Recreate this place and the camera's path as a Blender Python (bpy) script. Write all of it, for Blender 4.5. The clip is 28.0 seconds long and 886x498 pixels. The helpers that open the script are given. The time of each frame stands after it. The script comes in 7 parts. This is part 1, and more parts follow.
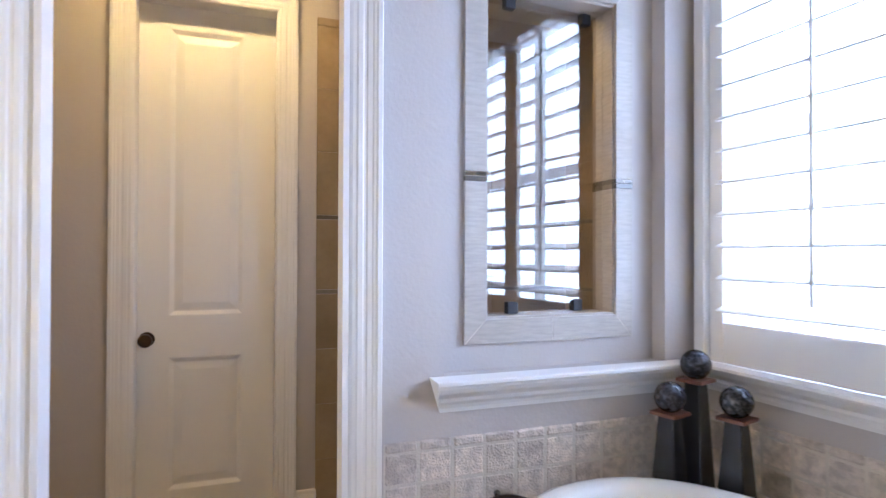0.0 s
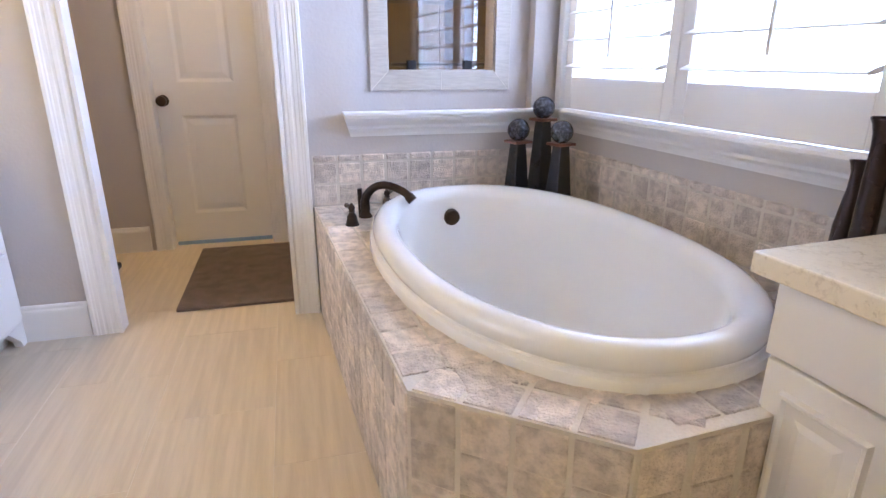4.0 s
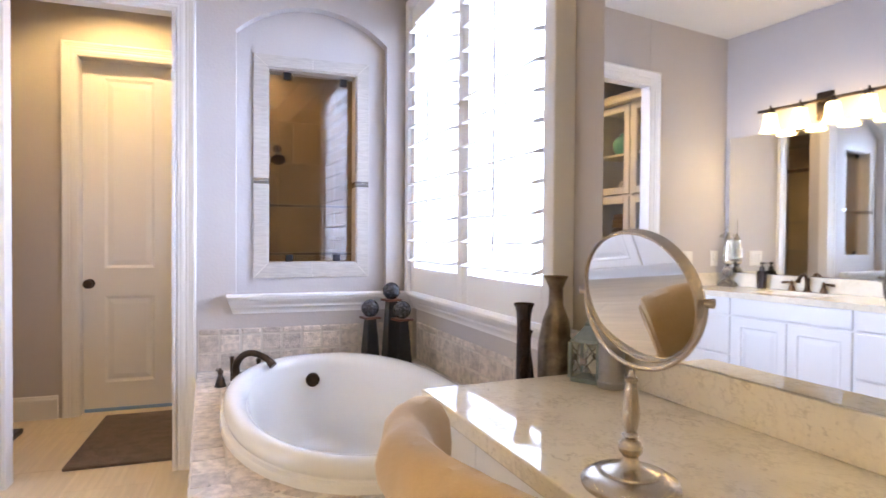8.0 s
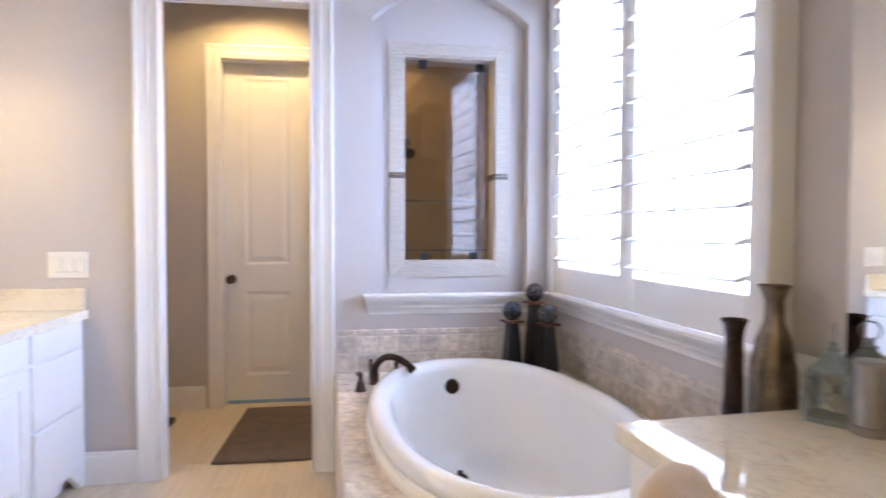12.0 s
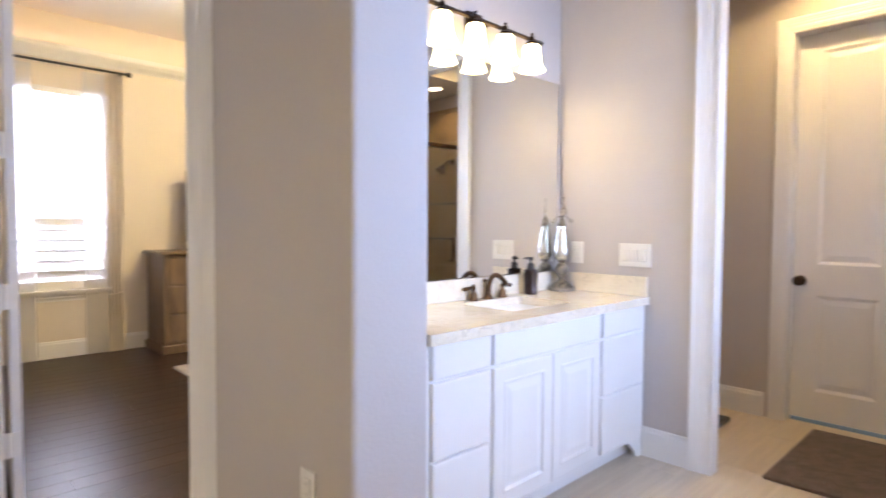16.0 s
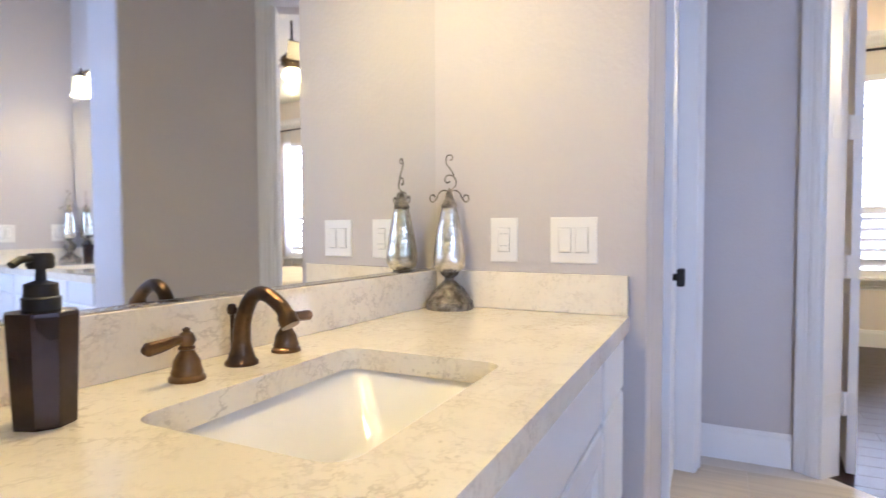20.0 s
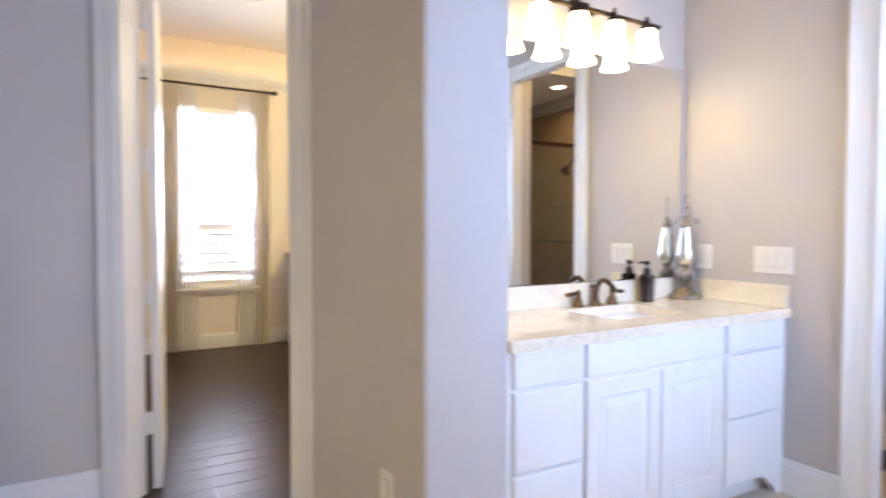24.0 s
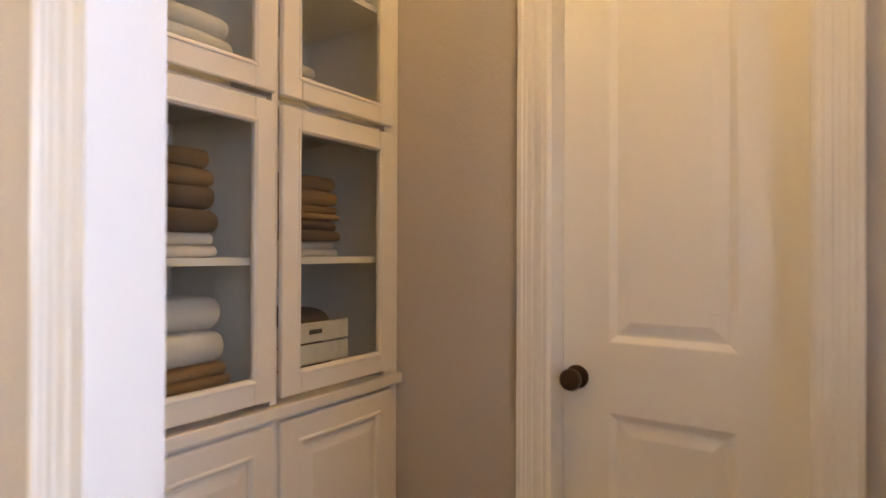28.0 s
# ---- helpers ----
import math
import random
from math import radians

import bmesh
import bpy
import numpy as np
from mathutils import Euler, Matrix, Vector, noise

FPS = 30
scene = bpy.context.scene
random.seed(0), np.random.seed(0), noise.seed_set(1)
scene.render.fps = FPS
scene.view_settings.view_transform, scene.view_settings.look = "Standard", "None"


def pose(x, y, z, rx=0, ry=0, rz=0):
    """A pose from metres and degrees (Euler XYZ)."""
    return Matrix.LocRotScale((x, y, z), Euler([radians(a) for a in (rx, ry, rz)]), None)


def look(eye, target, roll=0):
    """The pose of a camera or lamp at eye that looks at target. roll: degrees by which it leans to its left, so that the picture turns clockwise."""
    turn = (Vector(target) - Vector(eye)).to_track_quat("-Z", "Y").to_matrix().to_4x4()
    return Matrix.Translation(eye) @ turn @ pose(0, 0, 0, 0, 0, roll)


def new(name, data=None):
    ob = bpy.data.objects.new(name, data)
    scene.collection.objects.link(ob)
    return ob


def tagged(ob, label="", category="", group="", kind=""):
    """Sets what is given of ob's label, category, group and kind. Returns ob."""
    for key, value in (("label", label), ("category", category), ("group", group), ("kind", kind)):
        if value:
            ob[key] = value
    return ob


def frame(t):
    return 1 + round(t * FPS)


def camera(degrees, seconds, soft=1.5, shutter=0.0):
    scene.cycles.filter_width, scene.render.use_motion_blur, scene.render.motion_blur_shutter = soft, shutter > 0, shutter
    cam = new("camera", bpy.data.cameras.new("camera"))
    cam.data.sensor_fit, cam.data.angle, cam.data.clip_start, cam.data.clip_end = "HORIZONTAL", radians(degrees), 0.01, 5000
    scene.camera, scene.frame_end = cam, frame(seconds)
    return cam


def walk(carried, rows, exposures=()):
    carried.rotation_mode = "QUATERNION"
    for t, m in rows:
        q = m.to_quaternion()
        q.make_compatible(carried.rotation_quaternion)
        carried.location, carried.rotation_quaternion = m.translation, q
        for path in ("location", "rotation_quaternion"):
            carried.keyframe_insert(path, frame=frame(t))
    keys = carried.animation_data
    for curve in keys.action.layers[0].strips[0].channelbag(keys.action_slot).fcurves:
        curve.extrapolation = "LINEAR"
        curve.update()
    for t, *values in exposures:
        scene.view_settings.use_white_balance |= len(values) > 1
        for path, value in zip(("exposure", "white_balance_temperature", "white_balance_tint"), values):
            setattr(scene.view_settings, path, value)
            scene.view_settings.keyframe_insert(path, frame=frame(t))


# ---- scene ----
cam = camera(76.2, 28.0, 1.45, 0.5)
PATH = [
    (0, (0.713, 0.151, 1.271), (1.383, 2.035, 1.289), 0.2),
    (0.5, (0.763, -0.192, 1.289), (1.333, 1.725, 1.31), 0.3),
    (1, (0.812, -0.455, 1.284), (1.308, 1.483, 1.314), 0.4),
    (1.5, (0.876, -0.634, 1.178), (1.364, 1.306, 1.179), 0.5),
    (2, (0.894, -0.69, 1.111), (1.395, 1.237, 0.917), 0.4),
    (2.5, (0.902, -0.719, 1.071), (1.438, 1.164, 0.662), 0.1),
    (4.5, (1.041, -0.747, 1.154), (1.495, 1.093, 0.517), -0.4),
    (5, (1.014, -0.847, 1.21), (1.394, 1.078, 0.819), 0.0),
    (5.5, (1.044, -1.015, 1.235), (1.408, 0.931, 0.951), 0.2),
    (6, (1.141, -1.169, 1.253), (1.532, 0.783, 1.059), 0.3),
    (6.5, (1.25, -1.274, 1.244), (1.666, 0.68, 1.157), 0.4),
    (7, (1.301, -1.332, 1.241), (1.813, 0.601, 1.194), 0.4),
    (7.5, (1.338, -1.393, 1.218), (1.907, 0.524, 1.183), 0.4),
    (8, (1.367, -1.451, 1.204), (2.007, 0.444, 1.17), 0.4),
    (8.5, (1.401, -1.496, 1.171), (2.139, 0.363, 1.143), 0.4),
    (9, (1.419, -1.537, 1.138), (2.245, 0.284, 1.109), 0.3),
    (9.5, (1.432, -1.55, 1.121), (2.303, 0.25, 1.091), 0.2),
    (10, (1.43, -1.543, 1.121), (2.313, 0.251, 1.088), 0.2),
    (10.5, (1.408, -1.486, 1.153), (2.298, 0.304, 1.114), 0.2),
    (11, (1.349, -1.388, 1.187), (2.174, 0.434, 1.143), 0.2),
    (11.5, (1.296, -1.271, 1.202), (1.893, 0.637, 1.149), 0.2),
    (12, (1.25, -1.166, 1.225), (1.521, 0.814, 1.163), 0.1),
    (12.5, (1.168, -1.059, 1.227), (1.148, 0.94, 1.163), 0.3),
    (14.5, (1.142, -0.937, 1.211), (0.547, 0.971, 1.142), 0.3),
    (15, (1.181, -1.031, 1.209), (0.354, 0.789, 1.142), 0.4),
    (15.5, (1.254, -1.073, 1.199), (0.116, 0.571, 1.134), 0.1),
    (16, (1.301, -1.091, 1.206), (-0.137, 0.297, 1.129), 0.3),
    (16.5, (1.324, -1.099, 1.193), (-0.332, 0.019, 1.112), 0.2),
    (17, (1.347, -1.111, 1.183), (-0.474, -0.288, 1.102), 0.2),
    (17.5, (1.354, -1.109, 1.162), (-0.586, -0.63, 1.079), -0.1),
    (18, (1.382, -1.145, 1.147), (-0.611, -1.006, 1.066), -0.2),
    (18.5, (1.4, -1.191, 1.134), (-0.591, -1.365, 1.053), -0.2),
    (19, (1.416, -1.24, 1.121), (-0.531, -1.692, 1.04), -0.3),
    (19.5, (1.439, -1.282, 1.114), (-0.43, -1.989, 1.03), -0.2),
    (20, (1.453, -1.308, 1.099), (-0.347, -2.177, 1.021), -0.2),
    (20.5, (1.455, -1.32, 1.091), (-0.29, -2.295, 1.014), -0.2),
    (22.5, (1.463, -1.037, 1.148), (-0.527, -1.228, 1.077), 0.0),
    (23, (1.454, -0.992, 1.158), (-0.543, -0.907, 1.09), -0.2),
    (23.5, (1.417, -0.925, 1.171), (-0.518, -0.424, 1.104), -0.1),
    (24, (1.368, -0.885, 1.196), (-0.371, 0.101, 1.133), 0.0),
    (24.5, (1.275, -0.832, 1.222), (-0.222, 0.492, 1.163), -0.0),
    (25, (1.187, -0.648, 1.218), (-0.094, 0.887, 1.167), -0.0),
    (25.5, (1.137, -0.345, 1.221), (0.022, 1.315, 1.161), -0.1),
    (26, (1.075, -0.007, 1.207), (0.116, 1.747, 1.149), -0.1),
    (26.5, (1.012, 0.375, 1.195), (0.176, 2.191, 1.136), -0.0),
    (27, (0.994, 0.813, 1.192), (0.14, 2.621, 1.156), -0.2),
    (27.5, (0.93, 1.201, 1.196), (-0.065, 2.936, 1.177), -0.3),
    (28, (0.885, 1.456, 1.232), (-0.231, 3.115, 1.242), 0.2),
]
walk(cam, [(t, look(eye, target, roll)) for t, eye, target, roll in PATH], [(0.0, -0.42, 5900, 27), (1.2, -0.24, 5900, 27), (4.5, -0.17, 6050, 31), (9.5, -0.14, 6450, 32), (12.0, -0.18, 6050, 31), (15.5, -0.22, 6000, 30), (18.0, -0.10, 5250, 30), (20.2, -0.2, 5400, 30), (22.5, -0.12, 5250, 29), (24.0, -0.2, 5900, 28), (26.0, -0.48, 7050, 29), (28.0, -0.48, 7500, 31)])

# ---- light ----
world = bpy.data.worlds.new("world")
scene.world = world
world.use_nodes = True
wn = world.node_tree
sky = wn.nodes.new("ShaderNodeTexSky")
sky.sky_type, sky.sun_disc = "NISHITA", False
sky.sun_elevation, sky.sun_rotation = radians(48), radians(200)
wn.links.new(sky.outputs[0], wn.nodes["Background"].inputs[0])
wn.nodes["Background"].inputs[1].default_value = 0.10


def sun_lamp(strength, elevation, heading):
    data = bpy.data.lights.new("sun", "SUN")
    data.energy, data.angle, data.color = strength, radians(0.6), (1.0, 0.95, 0.88)
    ob = new("sun", data)
    ob.rotation_euler = (radians(90 - elevation), 0, radians(heading))
    return ob


sun_lamp(2.5, 48, 20)


def area_lamp(name, m, sx, sy, watts, color, spread=180):
    data = bpy.data.lights.new(name, "AREA")
    data.shape, data.size, data.size_y = "RECTANGLE", sx, sy
    data.energy, data.color, data.spread = watts, color, radians(spread)
    ob = new(name, data)
    ob.matrix_world = m
    return ob


def bulb(name, place, watts, color, radius=0.025):
    data = bpy.data.lights.new(name, "POINT")
    data.energy, data.color, data.shadow_soft_size = watts, color, radius
    ob = new(name, data)
    ob.location = place
    return ob


DAY = (0.47, 0.675, 1.0)
WARM = (1.0, 0.80, 0.29)
# The east side of the room stands a little out of square.
EAST = Matrix.Translation((2.25, 1.745, 0)) @ pose(0, 0, 0, 0, 0, 4.0) @ Matrix.Translation((-2.25, -1.745, 0))
area_lamp("window_daylight", EAST @ pose(2.47, 0.94, 1.71, 0, 90, 0), 1.62, 1.46, 86, DAY, 140)
area_lamp("bedroom_daylight", pose(-4.99, -0.035, 1.5, 0, -90, 0), 1.72, 0.64, 150, (0.86, 0.93, 1.0))
area_lamp("bedroom_daylight_two", pose(-4.99, 3.925, 1.5, 0, -90, 0), 1.72, 0.66, 240, (0.86, 0.93, 1.0))

# ---- materials ----
def material(name, color, rough=0.5, metal=0.0, vary=0.08, scale=3.0, fine=60.0, bump=0.02, color2=None, coat=0.0, stretch=(1, 1, 1),
             random_hue=0.0, rough_vary=0.1, mix_at=(0.35, 0.65), bump_scale=None, sheen=0.0):
    """A surface with broad mottling, fine grain, uneven gloss and a slight relief."""
    mat = bpy.data.materials.new(name)
    mat.use_nodes = True
    nt = mat.node_tree
    n, li = nt.nodes, nt.links
    bsdf = n["Principled BSDF"]
    co = n.new("ShaderNodeTexCoord")
    mp = n.new("ShaderNodeMapping")
    mp.inputs["Scale"].default_value = stretch
    li.new(co.outputs["Object"], mp.inputs[0])
    info = n.new("ShaderNodeObjectInfo")
    if random_hue:
        off = n.new("ShaderNodeVectorMath")
        off.operation = "MULTIPLY_ADD"
        comb = n.new("ShaderNodeCombineXYZ")
        for k in range(3):
            li.new(info.outputs["Random"], comb.inputs[k])
        li.new(comb.outputs[0], off.inputs[0])
        off.inputs[1].default_value = (37, 53, 71)
        li.new(mp.outputs[0], off.inputs[2])
        vec = off.outputs[0]
    else:
        vec = mp.outputs[0]
    big = n.new("ShaderNodeTexNoise")
    big.inputs["Scale"].default_value, big.inputs["Detail"].default_value = scale, 5
    small = n.new("ShaderNodeTexNoise")
    small.inputs["Scale"].default_value, small.inputs["Detail"].default_value = fine, 3
    li.new(vec, big.inputs["Vector"])
    li.new(vec, small.inputs["Vector"])
    ramp = n.new("ShaderNodeValToRGB")
    c2 = color2 or tuple(c * (1 - vary) for c in color)
    ramp.color_ramp.elements[0].position, ramp.color_ramp.elements[1].position = mix_at
    ramp.color_ramp.elements[0].color, ramp.color_ramp.elements[1].color = (*c2, 1), (*color, 1)
    li.new(big.outputs["Fac"], ramp.inputs[0])
    hsv = n.new("ShaderNodeHueSaturation")
    val = n.new("ShaderNodeMapRange")
    val.inputs[3].default_value, val.inputs[4].default_value = 1 - vary * 0.6, 1 + vary * 0.6
    li.new(small.outputs["Fac"], val.inputs[0])
    out = val.outputs[0]
    if random_hue:
        rnd = n.new("ShaderNodeMapRange")
        rnd.inputs[3].default_value, rnd.inputs[4].default_value = 1 - random_hue, 1 + random_hue
        li.new(info.outputs["Random"], rnd.inputs[0])
        mul = n.new("ShaderNodeMath")
        mul.operation = "MULTIPLY"
        li.new(out, mul.inputs[0])
        li.new(rnd.outputs[0], mul.inputs[1])
        out = mul.outputs[0]
    li.new(out, hsv.inputs["Value"])
    li.new(ramp.outputs[0], hsv.inputs["Color"])
    li.new(hsv.outputs[0], bsdf.inputs["Base Color"])
    rr = n.new("ShaderNodeMapRange")
    rr.inputs[3].default_value, rr.inputs[4].default_value = max(0.02, rough - rough_vary * rough), min(1, rough + rough_vary * rough)
    li.new(big.outputs["Fac"], rr.inputs[0])
    li.new(rr.outputs[0], bsdf.inputs["Roughness"])
    bsdf.inputs["Metallic"].default_value = metal
    bsdf.inputs["Coat Weight"].default_value = coat
    bsdf.inputs["Sheen Weight"].default_value = sheen
    if bump:
        bp = n.new("ShaderNodeBump")
        bp.inputs["Strength"].default_value, bp.inputs["Distance"].default_value = 1.0, bump * 0.05
        src = small
        if bump_scale:
            src = n.new("ShaderNodeTexNoise")
            src.inputs["Scale"].default_value, src.inputs["Detail"].default_value = bump_scale, 2
            li.new(vec, src.inputs["Vector"])
        li.new(src.outputs["Fac"], bp.inputs["Height"])
        li.new(bp.outputs[0], bsdf.inputs["Normal"])
    return mat


def veined(name, base, vein, rough, cloud):
    """Polished quartz: a cloudy ground, thin broken veins and clusters of small flecks."""
    mat = material(name, base, rough, 0, 0.04, 5, 140, 0.0, color2=cloud, rough_vary=0.25)
    nt = mat.node_tree
    n, li = nt.nodes, nt.links
    bsdf = n["Principled BSDF"]
    ground = bsdf.inputs["Base Color"].links[0].from_socket
    co = n["Texture Coordinate"]

    def cloudy(scale, detail, roughness, warp=0.0):
        nz = n.new("ShaderNodeTexNoise")
        nz.inputs["Scale"].default_value, nz.inputs["Detail"].default_value = scale, detail
        nz.inputs["Roughness"].default_value, nz.inputs["Distortion"].default_value = roughness, warp
        li.new(co.outputs["Object"], nz.inputs["Vector"])
        return nz.outputs["Fac"]

    def ramp(socket, a, b, lo, hi):
        mr = n.new("ShaderNodeMapRange")
        for k, v in enumerate((a, b, lo, hi), 1):
            mr.inputs[k].default_value = v
        li.new(socket, mr.inputs[0])
        return mr.outputs[0]

    def op(kind, a, b):
        m = n.new("ShaderNodeMath")
        m.operation = kind
        li.new(a, m.inputs[0])
        if isinstance(b, float):
            m.inputs[1].default_value = b
        else:
            li.new(b, m.inputs[1])
        return m.outputs[0]

    def ridge(scale, width, strength, warp):
        off = op("SUBTRACT", cloudy(scale, 9, 0.62, warp), 0.5)
        return ramp(op("ABSOLUTE", off, 0.0), 0.0, width, strength, 0.0)

    patches = ramp(cloudy(7.0, 5, 0.6), 0.43, 0.62, 0.0, 1.0)
    veins = op("MULTIPLY", ridge(13.0, 0.022, 0.75, 0.3), patches)
    fine = op("MULTIPLY", ridge(34.0, 0.045, 0.55, 0.2), ramp(cloudy(11.0, 4, 0.6), 0.47, 0.66, 0.0, 1.0))
    flecks = op("MULTIPLY", ramp(cloudy(95.0, 3, 0.5), 0.60, 0.70, 0.0, 0.55), ramp(cloudy(9.0, 4, 0.6), 0.42, 0.60, 0.15, 1.0))
    amount = op("MAXIMUM", op("MAXIMUM", veins, fine), flecks)
    mix = n.new("ShaderNodeMix")
    mix.data_type = "RGBA"
    li.new(amount, mix.inputs[0])
    li.new(ground, mix.inputs[6])
    mix.inputs[7].default_value = (*vein, 1)
    li.new(mix.outputs[2], bsdf.inputs["Base Color"])
    return mat


def clear_glass(name, tint=(0.96, 0.98, 0.97), rough=0.0, ior=1.5):
    mat = bpy.data.materials.new(name)
    mat.use_nodes = True
    nt = mat.node_tree
    n, li = nt.nodes, nt.links
    for x in list(n):
        n.remove(x)
    out = n.new("ShaderNodeOutputMaterial")
    mix = n.new("ShaderNodeMixShader")
    tr = n.new("ShaderNodeBsdfTransparent")
    tr.inputs[0].default_value = (*tint, 1)
    gl = n.new("ShaderNodeBsdfAnisotropic")
    gl.inputs["Roughness"].default_value = rough
    lw = n.new("ShaderNodeLayerWeight")
    lw.inputs["Blend"].default_value = 0.5
    power = n.new("ShaderNodeMath")
    power.operation = "POWER"
    power.inputs[1].default_value = 5.0
    gain = n.new("ShaderNodeMath")
    gain.operation = "MULTIPLY_ADD"
    f0 = ((ior - 1) / (ior + 1)) ** 2
    gain.inputs[1].default_value, gain.inputs[2].default_value = 1 - f0, f0
    li.new(lw.outputs["Facing"], power.inputs[0])
    li.new(power.outputs[0], gain.inputs[0])
    li.new(gain.outputs[0], mix.inputs[0])
    li.new(tr.outputs[0], mix.inputs[1])
    li.new(gl.outputs[0], mix.inputs[2])
    li.new(mix.outputs[0], out.inputs[0])
    return mat


def glowing(name, color, strength, base=(0.9, 0.85, 0.75)):
    mat = bpy.data.materials.new(name)
    mat.use_nodes = True
    b = mat.node_tree.nodes["Principled BSDF"]
    b.inputs["Base Color"].default_value = (*base, 1)
    b.inputs["Roughness"].default_value = 0.3
    b.inputs["Emission Color"].default_value = (*color, 1)
    b.inputs["Emission Strength"].default_value = strength
    return mat


WALL = material("wall_paint", (0.54, 0.50, 0.475), 0.72, 0, 0.03, 1.5, 90, 0.017, bump_scale=75)
CEILING = material("ceiling_paint", (0.78, 0.77, 0.75), 0.85, 0, 0.03, 1.5, 120, 0.03)
TRIM = material("white_trim_paint", (0.80, 0.79, 0.77), 0.34, 0, 0.012, 1.2, 150, 0.003, rough_vary=0.1)
CABINET = material("white_cabinet_paint", (0.80, 0.79, 0.77), 0.38, 0, 0.012, 1.5, 150, 0.003, rough_vary=0.1)
CREAM = material("cream_cabinet_paint", (0.74, 0.70, 0.63), 0.4, 0, 0.03, 2.5, 150, 0.006)
FLOOR_TILE = material("vein_cut_floor_tile", (0.64, 0.55, 0.425), 0.40, 0, 0.10, 3.0, 25, 0.005, color2=(0.555, 0.47, 0.355),
                      stretch=(15, 0.8, 15), random_hue=0.035, rough_vary=0.3)
GROUT = material("grout", (0.72, 0.66, 0.58), 0.9, 0, 0.12, 8, 140, 0.05)
TRAVERTINE = material("tumbled_travertine", (0.76, 0.67, 0.585), 0.52, 0, 0.20, 30, 150, 0.14, color2=(0.55, 0.48, 0.425),
                      random_hue=0.17, mix_at=(0.38, 0.60))
QUARTZ = veined("cream_quartz", (0.86, 0.785, 0.635), (0.50, 0.42, 0.30), 0.06, cloud=(0.79, 0.71, 0.555))
SHOWER_TILE = material("shower_wall_tile", (0.34, 0.26, 0.17), 0.3, 0, 0.2, 3, 30, 0.01, color2=(0.25, 0.185, 0.115),
                       stretch=(1.2, 1.2, 12), random_hue=0.08)
FRAME_TILE = material("pale_linear_tile", (0.52, 0.475, 0.42), 0.4, 0, 0.09, 5, 40, 0.010, color2=(0.445, 0.405, 0.355), stretch=(3, 3, 22), random_hue=0.06)
MOSAIC = material("glass_mosaic", (0.24, 0.215, 0.19), 0.2, 0.1, 0.2, 30, 90, 0.0, random_hue=0.5)
PORCELAIN = material("white_acrylic", (0.85, 0.84, 0.81), 0.05, 0, 0.015, 1.0, 60, 0.0, coat=0.4)
SINK_WHITE = material("white_sink_china", (0.89, 0.87, 0.83), 0.10, 0, 0.015, 1.0, 60, 0.0)
BRONZE = material("oil_rubbed_bronze", (0.075, 0.048, 0.032), 0.33, 0.85, 0.25, 12, 90, 0.01, color2=(0.035, 0.025, 0.02))
WORN_BRONZE = material("worn_bronze", (0.20, 0.115, 0.055), 0.32, 0.9, 0.3, 14, 90, 0.01, color2=(0.06, 0.038, 0.026), mix_at=(0.40, 0.62))
BLACK = material("black_metal", (0.02, 0.02, 0.022), 0.45, 0.3, 0.2, 20, 90, 0.01)
NICKEL = material("brushed_nickel", (0.58, 0.51, 0.42), 0.17, 1.0, 0.10, 10, 220, 0.008, stretch=(1, 1, 14))
MERCURY = material("mercury_glass", (0.84, 0.80, 0.70), 0.20, 0.92, 0.22, 26, 90, 0.05, color2=(0.58, 0.53, 0.42))
PEWTER = material("antique_pewter", (0.34, 0.30, 0.25), 0.38, 0.9, 0.4, 40, 110, 0.14, color2=(0.09, 0.078, 0.065))
SUEDE = material("tan_suede", (0.56, 0.38, 0.185), 0.95, 0, 0.14, 6, 260, 0.012, color2=(0.43, 0.28, 0.13), sheen=0.5)
RUG = material("brown_bath_rug", (0.190, 0.125, 0.108), 1.0, 0, 0.3, 16, 320, 0.3, color2=(0.120, 0.079, 0.068), sheen=0.2)
LACQUER = material("black_lacquer", (0.022, 0.023, 0.03), 0.22, 0, 0.2, 8, 60, 0.004)
MAHOGANY = material("reddish_wood", (0.16, 0.055, 0.03), 0.4, 0, 0.25, 14, 80, 0.01, stretch=(6, 1, 1))
MARBLE_BALL = material("dark_marbled_ball", (0.085, 0.093, 0.118), 0.12, 0, 0.4, 70, 130, 0.0, color2=(0.014, 0.017, 0.024), mix_at=(0.44, 0.66))
VASE_BROWN = material("bronze_glaze", (0.055, 0.032, 0.026), 0.22, 0.55, 0.3, 12, 60, 0.006, color2=(0.03, 0.018, 0.016))
VASE_METAL = material("hammered_metal", (0.24, 0.19, 0.14), 0.34, 0.8, 0.4, 16, 70, 0.04, color2=(0.09, 0.068, 0.05))
LANTERN = material("weathered_mint_paint", (0.23, 0.285, 0.28), 0.5, 0.1, 0.25, 18, 90, 0.02)
WOOD_FLOOR = material("dark_hardwood", (0.036, 0.019, 0.014), 0.30, 0, 0.25, 3, 40, 0.006, color2=(0.026, 0.013, 0.009), stretch=(2, 14, 2), random_hue=0.3)
DRESSER_WOOD = material("grey_brown_wood", (0.20, 0.135, 0.09), 0.45, 0, 0.3, 4, 50, 0.02, color2=(0.11, 0.075, 0.052), stretch=(8, 8, 1))
CURTAIN = material("pale_taupe_drape", (0.82, 0.75, 0.66), 0.9, 0, 0.08, 4, 300, 0.02)


